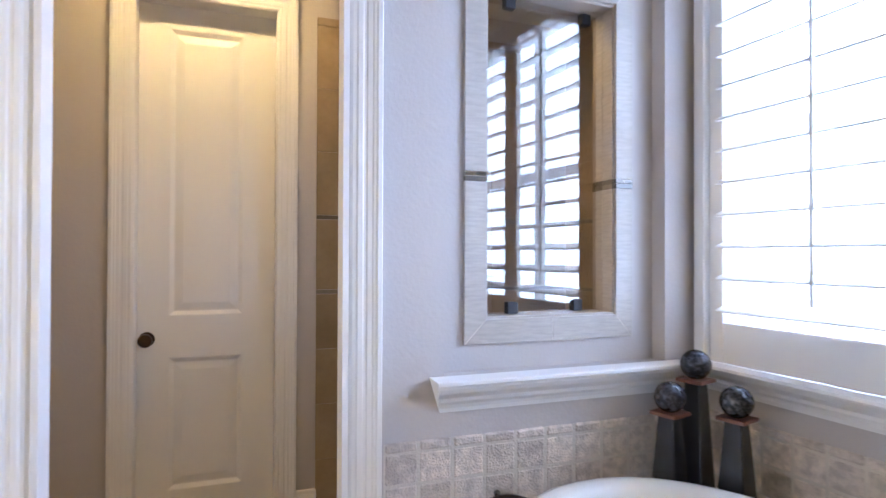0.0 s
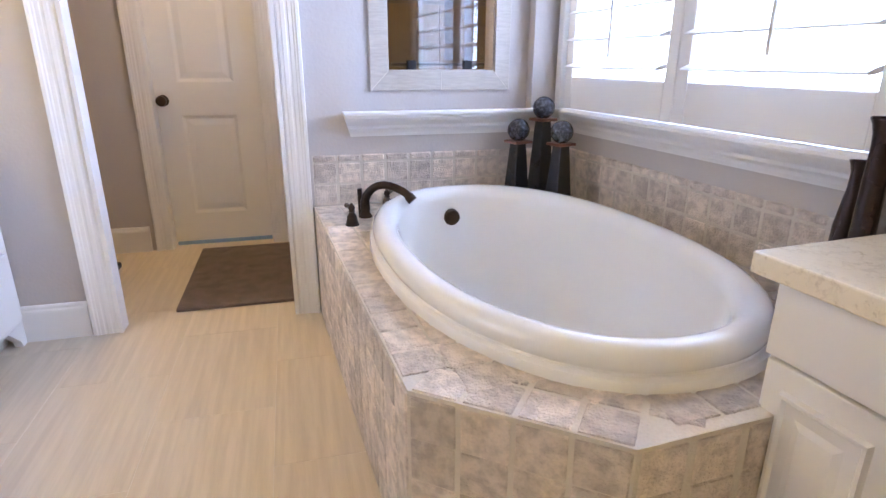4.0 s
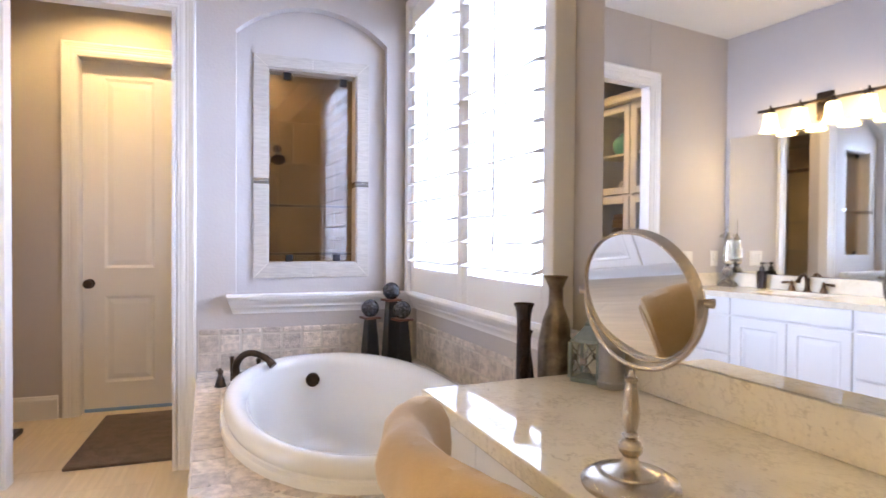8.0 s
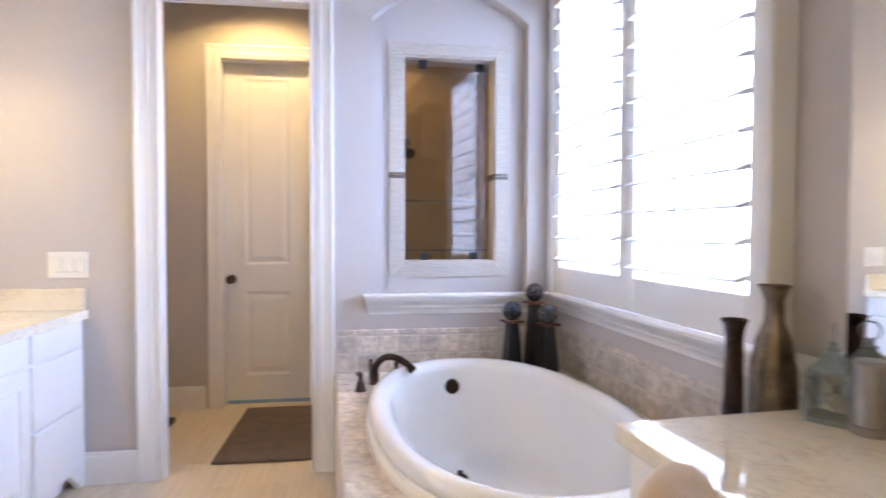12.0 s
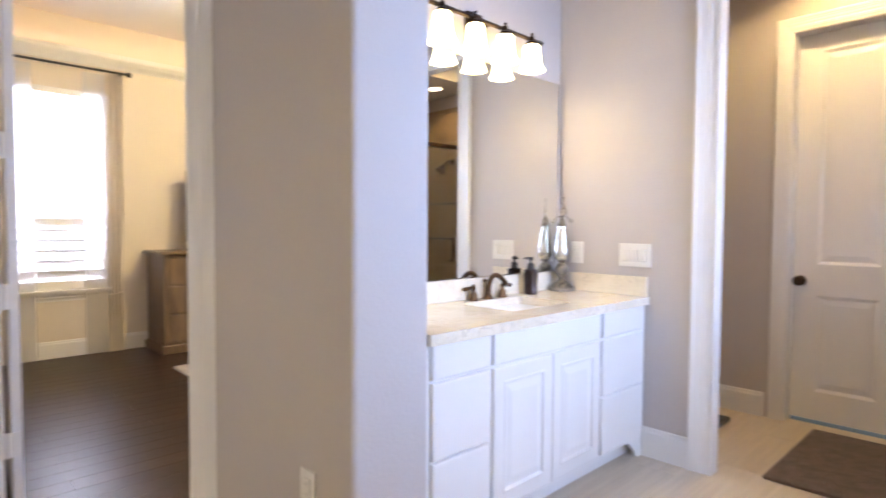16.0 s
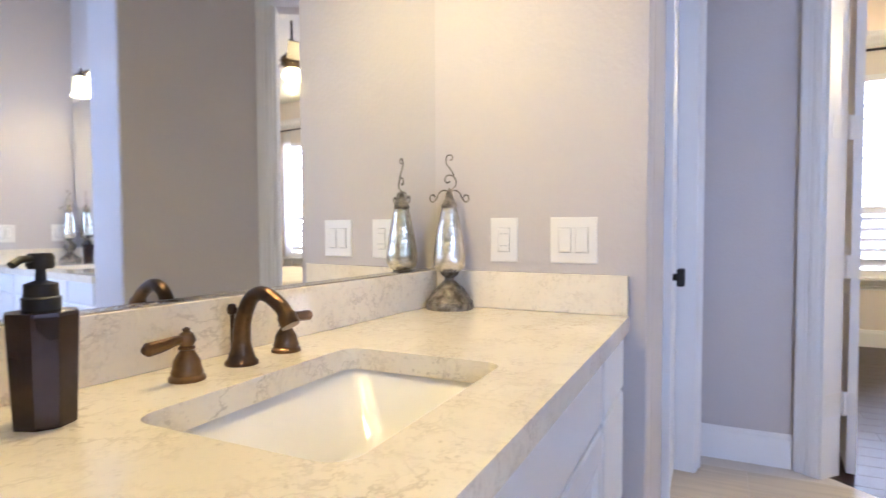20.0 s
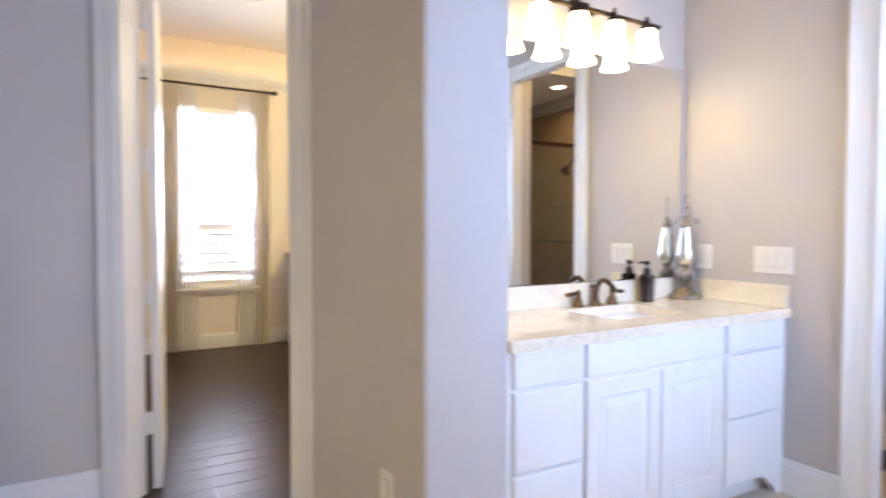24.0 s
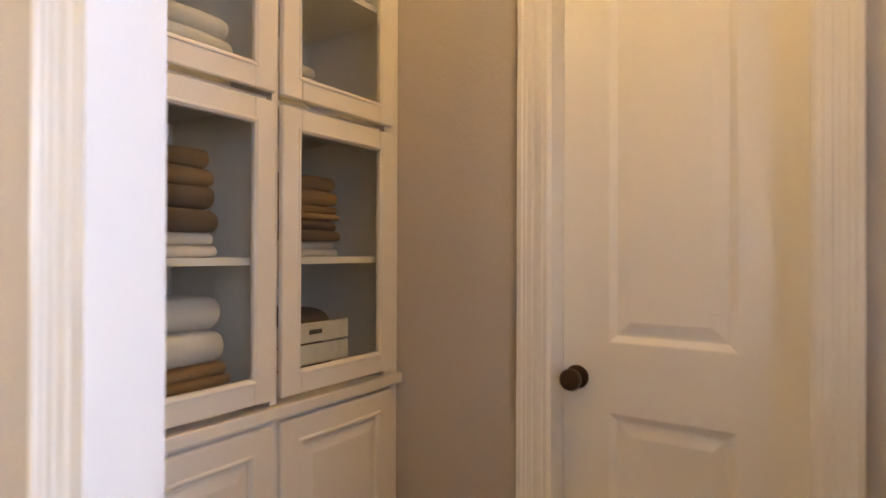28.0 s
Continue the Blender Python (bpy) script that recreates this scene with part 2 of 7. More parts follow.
def thin_cloth(name, color, open_part):
    """Loosely woven cloth: part of the light passes, the rest is scattered through."""
    mat = bpy.data.materials.new(name)
    mat.use_nodes = True
    nt = mat.node_tree
    n, li = nt.nodes, nt.links
    for x in list(n):
        n.remove(x)
    out = n.new("ShaderNodeOutputMaterial")
    mix = n.new("ShaderNodeMixShader")
    mix.inputs[0].default_value = open_part
    tl = n.new("ShaderNodeBsdfTranslucent")
    tl.inputs[0].default_value = (*color, 1)
    tr = n.new("ShaderNodeBsdfTransparent")
    df = n.new("ShaderNodeBsdfDiffuse")
    df.inputs[0].default_value = (*color, 1)
    both = n.new("ShaderNodeMixShader")
    both.inputs[0].default_value = 0.45
    li.new(tl.outputs[0], both.inputs[1])
    li.new(df.outputs[0], both.inputs[2])
    li.new(both.outputs[0], mix.inputs[1])
    li.new(tr.outputs[0], mix.inputs[2])
    li.new(mix.outputs[0], out.inputs[0])
    return mat


SHEER = thin_cloth("sheer_fabric", (0.95, 0.94, 0.93), 0.35)
WOOD_FLOOR.node_tree.nodes["Principled BSDF"].inputs["Specular IOR Level"].default_value = 0.17
BEDDING = material("cream_bedding", (0.72, 0.66, 0.58), 0.95, 0, 0.08, 5, 200, 0.04)
BED_WALL = material("bedroom_paint", (0.76, 0.69, 0.60), 0.8, 0, 0.03, 1.5, 90, 0.02)
BLUE_TAPE = material("blue_tape", (0.26, 0.42, 0.66), 0.7, 0, 0.1, 20, 90, 0.01)
SWITCH = material("switch_plastic", (0.80, 0.78, 0.73), 0.35, 0, 0.02, 3, 60, 0.0)
# near-black colour that stands in for the shade in small gaps and holes
HOLE_SHADE = material("painted_hole_shade", (0.06, 0.055, 0.05), 0.6)
MIRROR = material("silvered_mirror", (0.90, 0.91, 0.89), 0.02, 1.0, 0.0, 1, 1, 0.0, rough_vary=0.0)
CHROME_EDGE = material("chrome_edge", (0.7, 0.7, 0.68), 0.12, 1.0, 0.05)
GLASS = clear_glass("clear_glass")
SHOWER_GLASS = clear_glass("faintly_bronze_glass", (0.90, 0.87, 0.83), ior=1.95)
SHADE = glowing("lit_frosted_shade", (1.0, 0.80, 0.32), 13.0)
DISC = glowing("lit_recessed_lens", (1.0, 0.80, 0.50), 9.0)
SCREEN = material("television_black", (0.01, 0.01, 0.011), 0.12, 0, 0.1)
TOWEL_TAN = material("tan_towel", (0.36, 0.20, 0.085), 1.0, 0, 0.2, 10, 300, 0.15, color2=(0.28, 0.155, 0.065))
TOWEL_BROWN = material("brown_towel", (0.13, 0.085, 0.06), 1.0, 0, 0.25, 10, 300, 0.15)
TOWEL_WHITE = material("white_towel", (0.78, 0.75, 0.70), 1.0, 0, 0.08, 10, 300, 0.15)
WICKER = material("white_washed_wood", (0.66, 0.63, 0.57), 0.6, 0, 0.15, 8, 80, 0.02, stretch=(1, 8, 1))
BOTTLE_ORANGE = material("orange_plastic", (0.75, 0.22, 0.05), 0.3, 0, 0.05, 8, 90, 0.0)
BOTTLE_LABEL = material("purple_paper_label", (0.30, 0.10, 0.42), 0.5, 0, 0.15, 30, 90, 0.0)
BRIGHT_SKY = glowing("bright_overcast_distance", (0.70, 0.82, 1.0), 4.6)
EAST_SKY = glowing("bright_open_sky", (0.60, 0.78, 1.0), 11.0)
GREEN_GLASS = material("sea_green_glass", (0.10, 0.34, 0.26), 0.08, 0, 0.25, 9, 60, 0.0, color2=(0.20, 0.45, 0.36), coat=0.5)
SHAG = material("cream_shag", (0.70, 0.66, 0.60), 1.0, 0, 0.15, 14, 240, 0.4, sheen=0.3)
GREY_TIN = material("dull_grey_tin", (0.40, 0.38, 0.36), 0.42, 0.75, 0.15, 12, 90, 0.01)

# ---- building helpers ----
WORLD_OF = {}


def thing(name, place=(0, 0, 0), label="", category="", group="", kind="", m=None):
    """A top-level thing: an Empty at its base. Its parts are given in the frame of m, or else in the world's."""
    ob = new(name)
    ob.empty_display_size = 0.05
    spot = Matrix.Translation(place)
    ob.matrix_world = (m or Matrix.Identity(4)) @ spot
    WORLD_OF[ob.name] = spot.inverted()
    return tagged(ob, label, category, group, kind)


def smooth_mesh(me, angle=35):
    me.polygons.foreach_set("use_smooth", [True] * len(me.polygons))
    me.set_sharp_from_angle(angle=radians(angle))


def part(name, bm, mat, parent=None, label="", smooth=False, kind=""):
    """Links a bmesh as one mesh object, under a thing or a part."""
    if parent is not None:
        bm.transform(WORLD_OF[parent.name])
    bmesh.ops.recalc_face_normals(bm, faces=bm.faces)
    me = bpy.data.meshes.new(name)
    bm.to_mesh(me)
    bm.free()
    me.materials.append(mat)
    if smooth:
        smooth_mesh(me)
    ob = new(name, me)
    if parent is not None:
        ob.parent = parent
        WORLD_OF[ob.name] = WORLD_OF[parent.name]
    else:
        WORLD_OF[ob.name] = Matrix.Identity(4)
    return tagged(ob, label, kind=kind)


def solid(name, bm, mat, label, category, kind="", m=None, smooth=False):
    """A thing that is one mesh."""
    ob = part(name, bm, mat, None, "", smooth)
    if m is not None:
        ob.matrix_world = m
    return tagged(ob, label, category, kind=kind)


def B():
    return bmesh.new()


def box(bm, x0, x1, y0, y1, z0, z1, bevel=0.0, seg=2):
    got = bmesh.ops.create_cube(bm, size=1, matrix=Matrix.Translation(((x0 + x1) / 2, (y0 + y1) / 2, (z0 + z1) / 2)) @ Matrix.Diagonal((abs(x1 - x0), abs(y1 - y0), abs(z1 - z0), 1)))
    if bevel:
        edges = list({e for v in got["verts"] for e in v.link_edges})
        bmesh.ops.bevel(bm, geom=edges, offset=bevel, segments=seg, affect="EDGES", profile=0.5)
    return bm


def bar(bm, p, q, r, r2=None, seg=12):
    p, q = Vector(p), Vector(q)
    m = Matrix.Translation((p + q) / 2) @ (q - p).to_track_quat("Z", "Y").to_matrix().to_4x4()
    bmesh.ops.create_cone(bm, cap_ends=True, segments=seg, radius1=r, radius2=r if r2 is None else r2, depth=(q - p).length, matrix=m)
    return bm


def lathe(bm, profile, m=None, seg=32, sx=1.0, sy=1.0):
    """Turns a profile of (radius, height) about z."""
    rings = []
    for r, z in profile:
        rings.append([bm.verts.new((sx * r * math.cos(2 * math.pi * k / seg), sy * r * math.sin(2 * math.pi * k / seg), z)) for k in range(seg)])
    for a, b in zip(rings, rings[1:]):
        for k in range(seg):
            bm.faces.new((a[k], a[(k + 1) % seg], b[(k + 1) % seg], b[k]))
    for ring in (rings[0], rings[-1]):
        if profile[rings.index(ring)][0] > 1e-4:
            bm.faces.new(ring)
    if m is not None:
        bmesh.ops.transform(bm, matrix=m, verts=[v for ring in rings for v in ring])
    return bm


def tube(bm, pts, radii, seg=10):
    """A tube along points; radii: one or one a point."""
    pts = [Vector(p) for p in pts]
    radii = radii if isinstance(radii, (list, tuple)) else [radii] * len(pts)
    rings = []
    side = None
    for k, p in enumerate(pts):
        ahead = (pts[min(k + 1, len(pts) - 1)] - pts[max(k - 1, 0)]).normalized()
        if side is None:
            side = ahead.orthogonal().normalized()
        side = (side - ahead * side.dot(ahead)).normalized()
        up = ahead.cross(side)
        rings.append([bm.verts.new(p + radii[k] * (math.cos(2 * math.pi * j / seg) * side + math.sin(2 * math.pi * j / seg) * up)) for j in range(seg)])
    for a, b in zip(rings, rings[1:]):
        for j in range(seg):
            bm.faces.new((a[j], a[(j + 1) % seg], b[(j + 1) % seg], b[j]))
    bm.faces.new(rings[0])
    bm.faces.new(rings[-1])
    return bm


def curve_points(pts, n=8):
    """A smooth line through points (Catmull-Rom)."""
    pts = [Vector(p) for p in pts]
    ext = [2 * pts[0] - pts[1], *pts, 2 * pts[-1] - pts[-2]]
    out = []
    for a, b, c, d in zip(ext, ext[1:], ext[2:], ext[3:]):
        for k in range(n):
            t = k / n
            out.append(0.5 * (2 * b + (c - a) * t + (2 * a - 5 * b + 4 * c - d) * t * t + (3 * b - a - 3 * c + d) * t ** 3))
    return out + [pts[-1]]


def sweep(bm, profile, p, q, u, v, cut_p=0.0, cut_q=0.0):
    """A moulding from p to q: profile points (a, b) lie at a*u + b*v. cut: how far each end runs on per metre of a (a mitre)."""
    p, q, u, v = Vector(p), Vector(q), Vector(u), Vector(v)
    d = (q - p).normalized()
    ends = []
    for base, sign, cut in ((p, -1, cut_p), (q, 1, cut_q)):
        ends.append([bm.verts.new(base + a * u + b * v + d * sign * cut * a) for a, b in profile])
    n = len(profile)
    for k in range(n):
        bm.faces.new((ends[0][k], ends[0][(k + 1) % n], ends[1][(k + 1) % n], ends[1][k]))
    bm.faces.new(ends[0])
    bm.faces.new(ends[1][::-1])
    return bm


def prism(bm, outline, z0, z1):
    low = [bm.verts.new((x, y, z0)) for x, y in outline]
    top = [bm.verts.new((x, y, z1)) for x, y in outline]
    n = len(outline)
    for k in range(n):
        bm.faces.new((low[k], low[(k + 1) % n], top[(k + 1) % n], top[k]))
    bm.faces.new(low[::-1])
    bm.faces.new(top)
    return bm


def raised_panel(bm, o, u, v, w, x0, x1, z0, z1, depth=0.010, slope=0.035, field=0.008):
    """A raised panel on a face: o origin, u across, v up, w outwards."""
    o, u, v, w = Vector(o), Vector(u), Vector(v), Vector(w)

    def ring(inset, h):
        return [bm.verts.new(o + u * a + v * b + w * h) for a, b in ((x0 + inset, z0 + inset), (x1 - inset, z0 + inset), (x1 - inset, z1 - inset), (x0 + inset, z1 - inset))]

    steps = [(0.0, 0.0), (0.004, depth), (0.010, depth), (0.016, 0.003), (0.016 + 0.6 * slope, 0.004), (0.016 + slope, field)]
    rings = [ring(i, h) for i, h in steps]
    for a, b in zip(rings, rings[1:]):
        for k in range(4):
            bm.faces.new((a[k], a[(k + 1) % 4], b[(k + 1) % 4], b[k]))
    bm.faces.new(rings[-1])
    return bm


CASING = [(0, 0), (0.090, 0), (0.090, 0.0225), (0.088, 0.0245), (0.077, 0.0245), (0.072, 0.0205), (0.066, 0.0200), (0.062, 0.0172), (0.050, 0.0168), (0.046, 0.0140), (0.040, 0.0140), (0.036, 0.0160), (0.024, 0.0155), (0.019, 0.0125), (0.010, 0.0120), (0.004, 0.0080), (0, 0.004)]
BASE = [(0, 0), (0.155, 0), (0.155, 0.005), (0.148, 0.009), (0.138, 0.010), (0.130, 0.014), (0.120, 0.015), (0, 0.016)]


def casing(parent, left, right, top, out, width=0.095):
    """Door casing round an opening: left and right are floor points of the opening's edges, out points away from the wall."""
    left, right, out = Vector(left), Vector(right), Vector(out)
    along = (right - left).normalized()
    up = Vector((0, 0, 1))
    k = width / 0.09
    prof = [(a * k, b) for a, b in CASING]
    rise = up * top
    part("casing_leg", sweep(B(), prof, left, left + rise, -along, out, 0, 1), TRIM, parent)
    part("casing_leg", sweep(B(), prof, right, right + rise, along, out, 0, 1), TRIM, parent)
    part("casing_head", sweep(B(), prof, left + rise, right + rise, up, out, 1, 1), TRIM, parent)


def baseboard(name, p, q, out):
    p, q = Vector(p), Vector(q)
    return solid(name, sweep(B(), BASE, p, q, (0, 0, 1), out), TRIM, "white painted moulded baseboard along the wall", "baseboard", "structure")

# ---- setting: bathroom, hall, shower, bedroom ----
CEIL = 2.86
NORTH = 1.745       # south face of the wall with the tiled window
WEST = -0.645        # wall behind the sink vanity
SOUTH = -2.068       # wall behind the second vanity, at its west end
HALL_N = 2.898      # wall with the toilet-room door
DOOR_TOP = 2.40
HALL_TOP = 2.371     # head of the hall opening
# the wall behind the second vanity is a little out of square too
SOUTH_TURN = Matrix.Translation((-0.063, SOUTH, 0)) @ pose(0, 0, 0, 0, 0, -4.5) @ Matrix.Translation((0.063, -SOUTH, 0))


def wall(name, x0, x1, y0, y1, z0=0.0, z1=CEIL, mat=WALL, m=None, label="greige painted wall with light orange-peel texture"):
    return solid(name, box(B(), x0, x1, y0, y1, z0, z1, 0.004, 1), mat, label, "wall", "structure", m)


def wall_with_opening(name, x0, x1, y0, y1, ox0, ox1, oz0, oz1, mat=WALL, m=None, along="x"):
    """A wall slab with one rectangular opening through it."""
    bm = B()

    def piece(a0, a1, z0, z1):
        if a1 - a0 > 1e-4 and z1 - z0 > 1e-4:
            if along == "x":
                box(bm, a0, a1, y0, y1, z0, z1)
            else:
                box(bm, x0, x1, a0, a1, z0, z1)

    a0, a1 = (x0, x1) if along == "x" else (y0, y1)
    piece(a0, ox0, 0, CEIL)
    piece(ox1, a1, 0, CEIL)
    piece(ox0, ox1, 0, oz0)
    piece(ox0, ox1, oz1, CEIL)
    return solid(name, bm, mat, "greige painted wall with an opening through it", "wall", "structure", m)


JAMB = 0.070        # depth of the hall opening
# north wall, west of and over the hall opening
wall("wall_north_west", -0.73, 0.245, NORTH, NORTH + JAMB)
wall("wall_north_header", 0.245, 0.995, NORTH, NORTH + JAMB, HALL_TOP, CEIL)

# north wall with the arched niche and the shower window
NX0, NX1, NZ0, NSPRING, NTOP = 1.285, 2.10, 0.90, 2.305, 2.47
GX0, GX1, GZ0, GZ1 = 1.447, 1.938, 1.063, 2.145
NICHE_Y = 1.812
WINDOW_BACK = NORTH + 0.172   # shower side of that wall


def niche_wall():
    bm = B()
    y0, y1, y2 = NORTH, NICHE_Y, WINDOW_BACK
    half, rise = (NX1 - NX0) / 2, NTOP - NSPRING
    rad = (half * half + rise * rise) / (2 * rise)
    arch = []
    for k in range(25):
        x = NX0 + (NX1 - NX0) * k / 24
        arch.append((x, NSPRING + math.sqrt(max(0.0, rad * rad - (x - (NX0 + NX1) / 2) ** 2)) - (rad - rise)))
    X0, X1 = 0.995, 2.60

    def quad(*p):
        bm.faces.new([bm.verts.new(v) for v in p])

    def front(xa, za, xb, zb, xc, zc, xd, zd, y):
        quad((xa, y, za), (xb, y, zb), (xc, y, zc), (xd, y, zd))

    front(X0, 0, NX0, 0, NX0, CEIL, X0, CEIL, y0)
    front(NX1, 0, X1, 0, X1, CEIL, NX1, CEIL, y0)
    front(NX0, 0, NX1, 0, NX1, NZ0, NX0, NZ0, y0)
    for (xa, za), (xb, zb) in zip(arch, arch[1:]):
        front(xa, za, xb, zb, xb, CEIL, xa, CEIL, y0)
        quad((xa, y0, za), (xb, y0, zb), (xb, y1, zb), (xa, y1, za))
        front(xa, NSPRING, xb, NSPRING, xb, zb, xa, za, y1)
    quad((NX0, y0, NZ0), (NX0, y0, NSPRING), (NX0, y1, NSPRING), (NX0, y1, NZ0))
    quad((NX1, y0, NZ0), (NX1, y0, NSPRING), (NX1, y1, NSPRING), (NX1, y1, NZ0))
    quad((NX0, y0, NZ0), (NX1, y0, NZ0), (NX1, y1, NZ0), (NX0, y1, NZ0))
    for xa, za, xb, zb in ((NX0, NZ0, GX0, NSPRING), (GX1, NZ0, NX1, NSPRING), (GX0, NZ0, GX1, GZ0), (GX0, GZ1, GX1, NSPRING)):
        front(xa, za, xb, za, xb, zb, xa, zb, y1)
    for xa, za, xb, zb in ((GX0, GZ0, GX0, GZ1), (GX1, GZ0, GX1, GZ1), (GX0, GZ0, GX1, GZ0), (GX0, GZ1, GX1, GZ1)):
        quad((xa, y1, za), (xb, y1, zb), (xb, y2, zb), (xa, y2, za))
    for xa, za, xb, zb in ((X0, 0, GX0, CEIL), (GX1, 0, X1, CEIL), (GX0, 0, GX1, GZ0), (GX0, GZ1, GX1, CEIL)):
        front(xa, za, xb, za, xb, zb, xa, zb, y2)
    quad((X0, y0, 0), (X0, y2, 0), (X0, y2, CEIL), (X0, y0, CEIL))
    bmesh.ops.remove_doubles(bm, verts=bm.verts, dist=1e-4)
    return solid("wall_north_niche", bm, WALL, "greige wall with a shallow arched niche round a tiled window", "wall", "structure")


niche_wall()

# east wall with the shuttered window (slightly out of square)
EX = 2.285
WY0, WY1, WZ0, WZ1 = 0.245, 1.680, 0.905, 2.52
wall_with_opening("wall_east", EX, EX + 0.17, -2.4, 1.79, WY0, WY1, WZ0, WZ1, m=EAST, along="y")

# sink side: west wall, wall end between vanity and bedroom door, angled bedroom wall
wall("wall_west", WEST - 0.12, WEST, 0.115, NORTH)
STUB_X, STUB_Y0, STUB_Y1 = -0.08, -0.125, 0.180
bm = prism(B(), [(-0.845, -0.25), (-0.42, -0.155), (STUB_X, STUB_Y0), (STUB_X, STUB_Y1), (WEST - 0.12, STUB_Y1), (-0.99, -0.10)], 0, CEIL)
bmesh.ops.bevel(bm, geom=[e for e in bm.edges if abs(e.verts[0].co.x - STUB_X) < 1e-3 and abs(e.verts[1].co.x - STUB_X) < 1e-3 and abs(e.verts[0].co.z - e.verts[1].co.z) > 1], offset=0.018, segments=5, affect="EDGES", profile=0.5)
solid("wall_end", bm, WALL, "greige wall end with bullnose corners beside the vanity", "wall", "structure", smooth=True)

BED_L, BED_R = Vector((-1.50, -0.975, 0)), Vector((-0.845, -0.25, 0))   # ends of the angled doorway wall
bed_along = (BED_R - BED_L).normalized()
bed_out = Vector((bed_along.y, -bed_along.x, 0))                        # towards the bathroom
bed_a, bed_b = BED_L + bed_along * 0.105, BED_R - bed_along * 0.062     # edges of the opening


def slab_along(bm, p, q, thick, z0, z1, out):
    p, q, out = Vector(p), Vector(q), Vector(out)
    prism(bm, [(p.x, p.y), (q.x, q.y), (q.x - out.x * thick, q.y - out.y * thick), (p.x - out.x * thick, p.y - out.y * thick)], z0, z1)
    return bm


bm = B()
slab_along(bm, BED_L, bed_a, 0.12, 0, CEIL, bed_out)
slab_along(bm, bed_b, BED_R, 0.12, 0, CEIL, bed_out)
slab_along(bm, bed_a, bed_b, 0.12, DOOR_TOP, CEIL, bed_out)
solid("wall_bedroom_door", bm, WALL, "angled greige wall with the bedroom doorway", "wall", "structure")

GREY_X = -1.50
wall("wall_west_south", GREY_X - 0.12, GREY_X, -1.60, -0.975)
CLOSET_Y = -1.462
CL0, CL1 = -1.262, -0.470        # edges of the closet opening
CLOSET_TURN = Matrix.Translation((-0.19, CLOSET_Y, 0)) @ pose(0, 0, 0, 0, 0, -4.0) @ Matrix.Translation((0.19, -CLOSET_Y, 0))
wall_with_opening("wall_closet", GREY_X - 0.02, -0.19, CLOSET_Y - 0.12, CLOSET_Y, CL0 - 0.017, CL1 + 0.017, 0.0, DOOR_TOP + 0.017, m=CLOSET_TURN)
wall("wall_south_side", -0.1885, -0.064, SOUTH - 0.08, CLOSET_Y)
wall("wall_south", -0.20, 2.8, SOUTH - 0.12, SOUTH, m=SOUTH_TURN)

# hall beyond the opening
WC_X0, WC_X1 = 0.272, 0.862
wall_with_opening("wall_hall_north", -0.95, 2.42, HALL_N, HALL_N + 0.14, WC_X0 - 0.017, WC_X1 + 0.017, 0.0, DOOR_TOP + 0.017)
wall("wall_hall_west", -0.95, -0.83, NORTH + JAMB, HALL_N)
wall("wall_toilet_room", 0.0, 1.2, 3.4, 3.5)
solid("ceiling", box(B(), -1.9, 2.7, -2.5, 3.2, CEIL, CEIL + 0.1), CEILING, "flat white painted ceiling", "ceiling", "structure")

# shower behind the tiled window
SHOWER_X = 1.20
TILE_X = 1.045       # where the shower tiles begin on the hall wall
solid("shower_floor", box(B(), SHOWER_X, 2.42, WINDOW_BACK + 0.005, HALL_N, 0.0, 0.03), SHOWER_TILE, "tan tiled shower floor", "floor", "structure")
SHOWER_TOP = 2.53
solid("ceiling_shower", box(B(), SHOWER_X - 0.05, 2.42, WINDOW_BACK, HALL_N, SHOWER_TOP, CEIL), CEILING, "lowered ceiling over the shower", "ceiling", "structure")
wall("wall_shower_east", 2.42, 2.52, NORTH + 0.1, HALL_N + 0.1, mat=SHOWER_TILE, label="tan tiled shower wall")
wall("wall_shower_curb", SHOWER_X - 0.05, SHOWER_X + 0.05, WINDOW_BACK, HALL_N, 0.0, 0.10, SHOWER_TILE, label="tan tiled shower curb")
wall("wall_shower_return", SHOWER_X - 0.05, SHOWER_X + 0.05, WINDOW_BACK + 0.001, WINDOW_BACK + 0.020, 0.10, SHOWER_TOP, SHOWER_TILE, label="tan tiled shower wall return")

# bedroom shell
BX = -4.80
bm = B()
for y0, y1, z0, z1 in ((-3.4, -0.36, 0, 3.3), (0.29, 3.60, 0, 3.3), (4.25, 5.4, 0, 3.3), (-0.36, 0.29, 0, 0.62), (-0.36, 0.29, 2.38, 3.3), (3.60, 4.25, 0, 0.62), (3.60, 4.25, 2.38, 3.3)):
    box(bm, BX - 0.14, BX, y0, y1, z0, z1)
solid("wall_bedroom_west", bm, BED_WALL, "warm beige bedroom wall with two windows", "wall", "structure")
wall("wall_bedroom_south", BX, -1.7, -3.4, -3.28, mat=BED_WALL, z1=3.3, label="warm beige bedroom wall")
wall("wall_bedroom_north", BX, -0.80, 5.28, 5.4, mat=BED_WALL, z1=3.3, label="warm beige bedroom wall")
wall("wall_bedroom_east_north", -0.90, -0.80, 0.02, 5.3, mat=BED_WALL, z1=3.3, label="warm beige bedroom wall")
wall("wall_bedroom_east_south", -1.75, -1.622, -3.4, -0.90, mat=BED_WALL, z1=3.3, label="warm beige bedroom wall")
TRAY, CROWN_Z = 3.10, 2.79
bm = B()
box(bm, BX, BX + 0.09, -3.28, 5.28, CROWN_Z, CROWN_Z + 0.02)
box(bm, BX - 0.1, -0.8, -3.3, 5.3, TRAY, TRAY + 0.1)
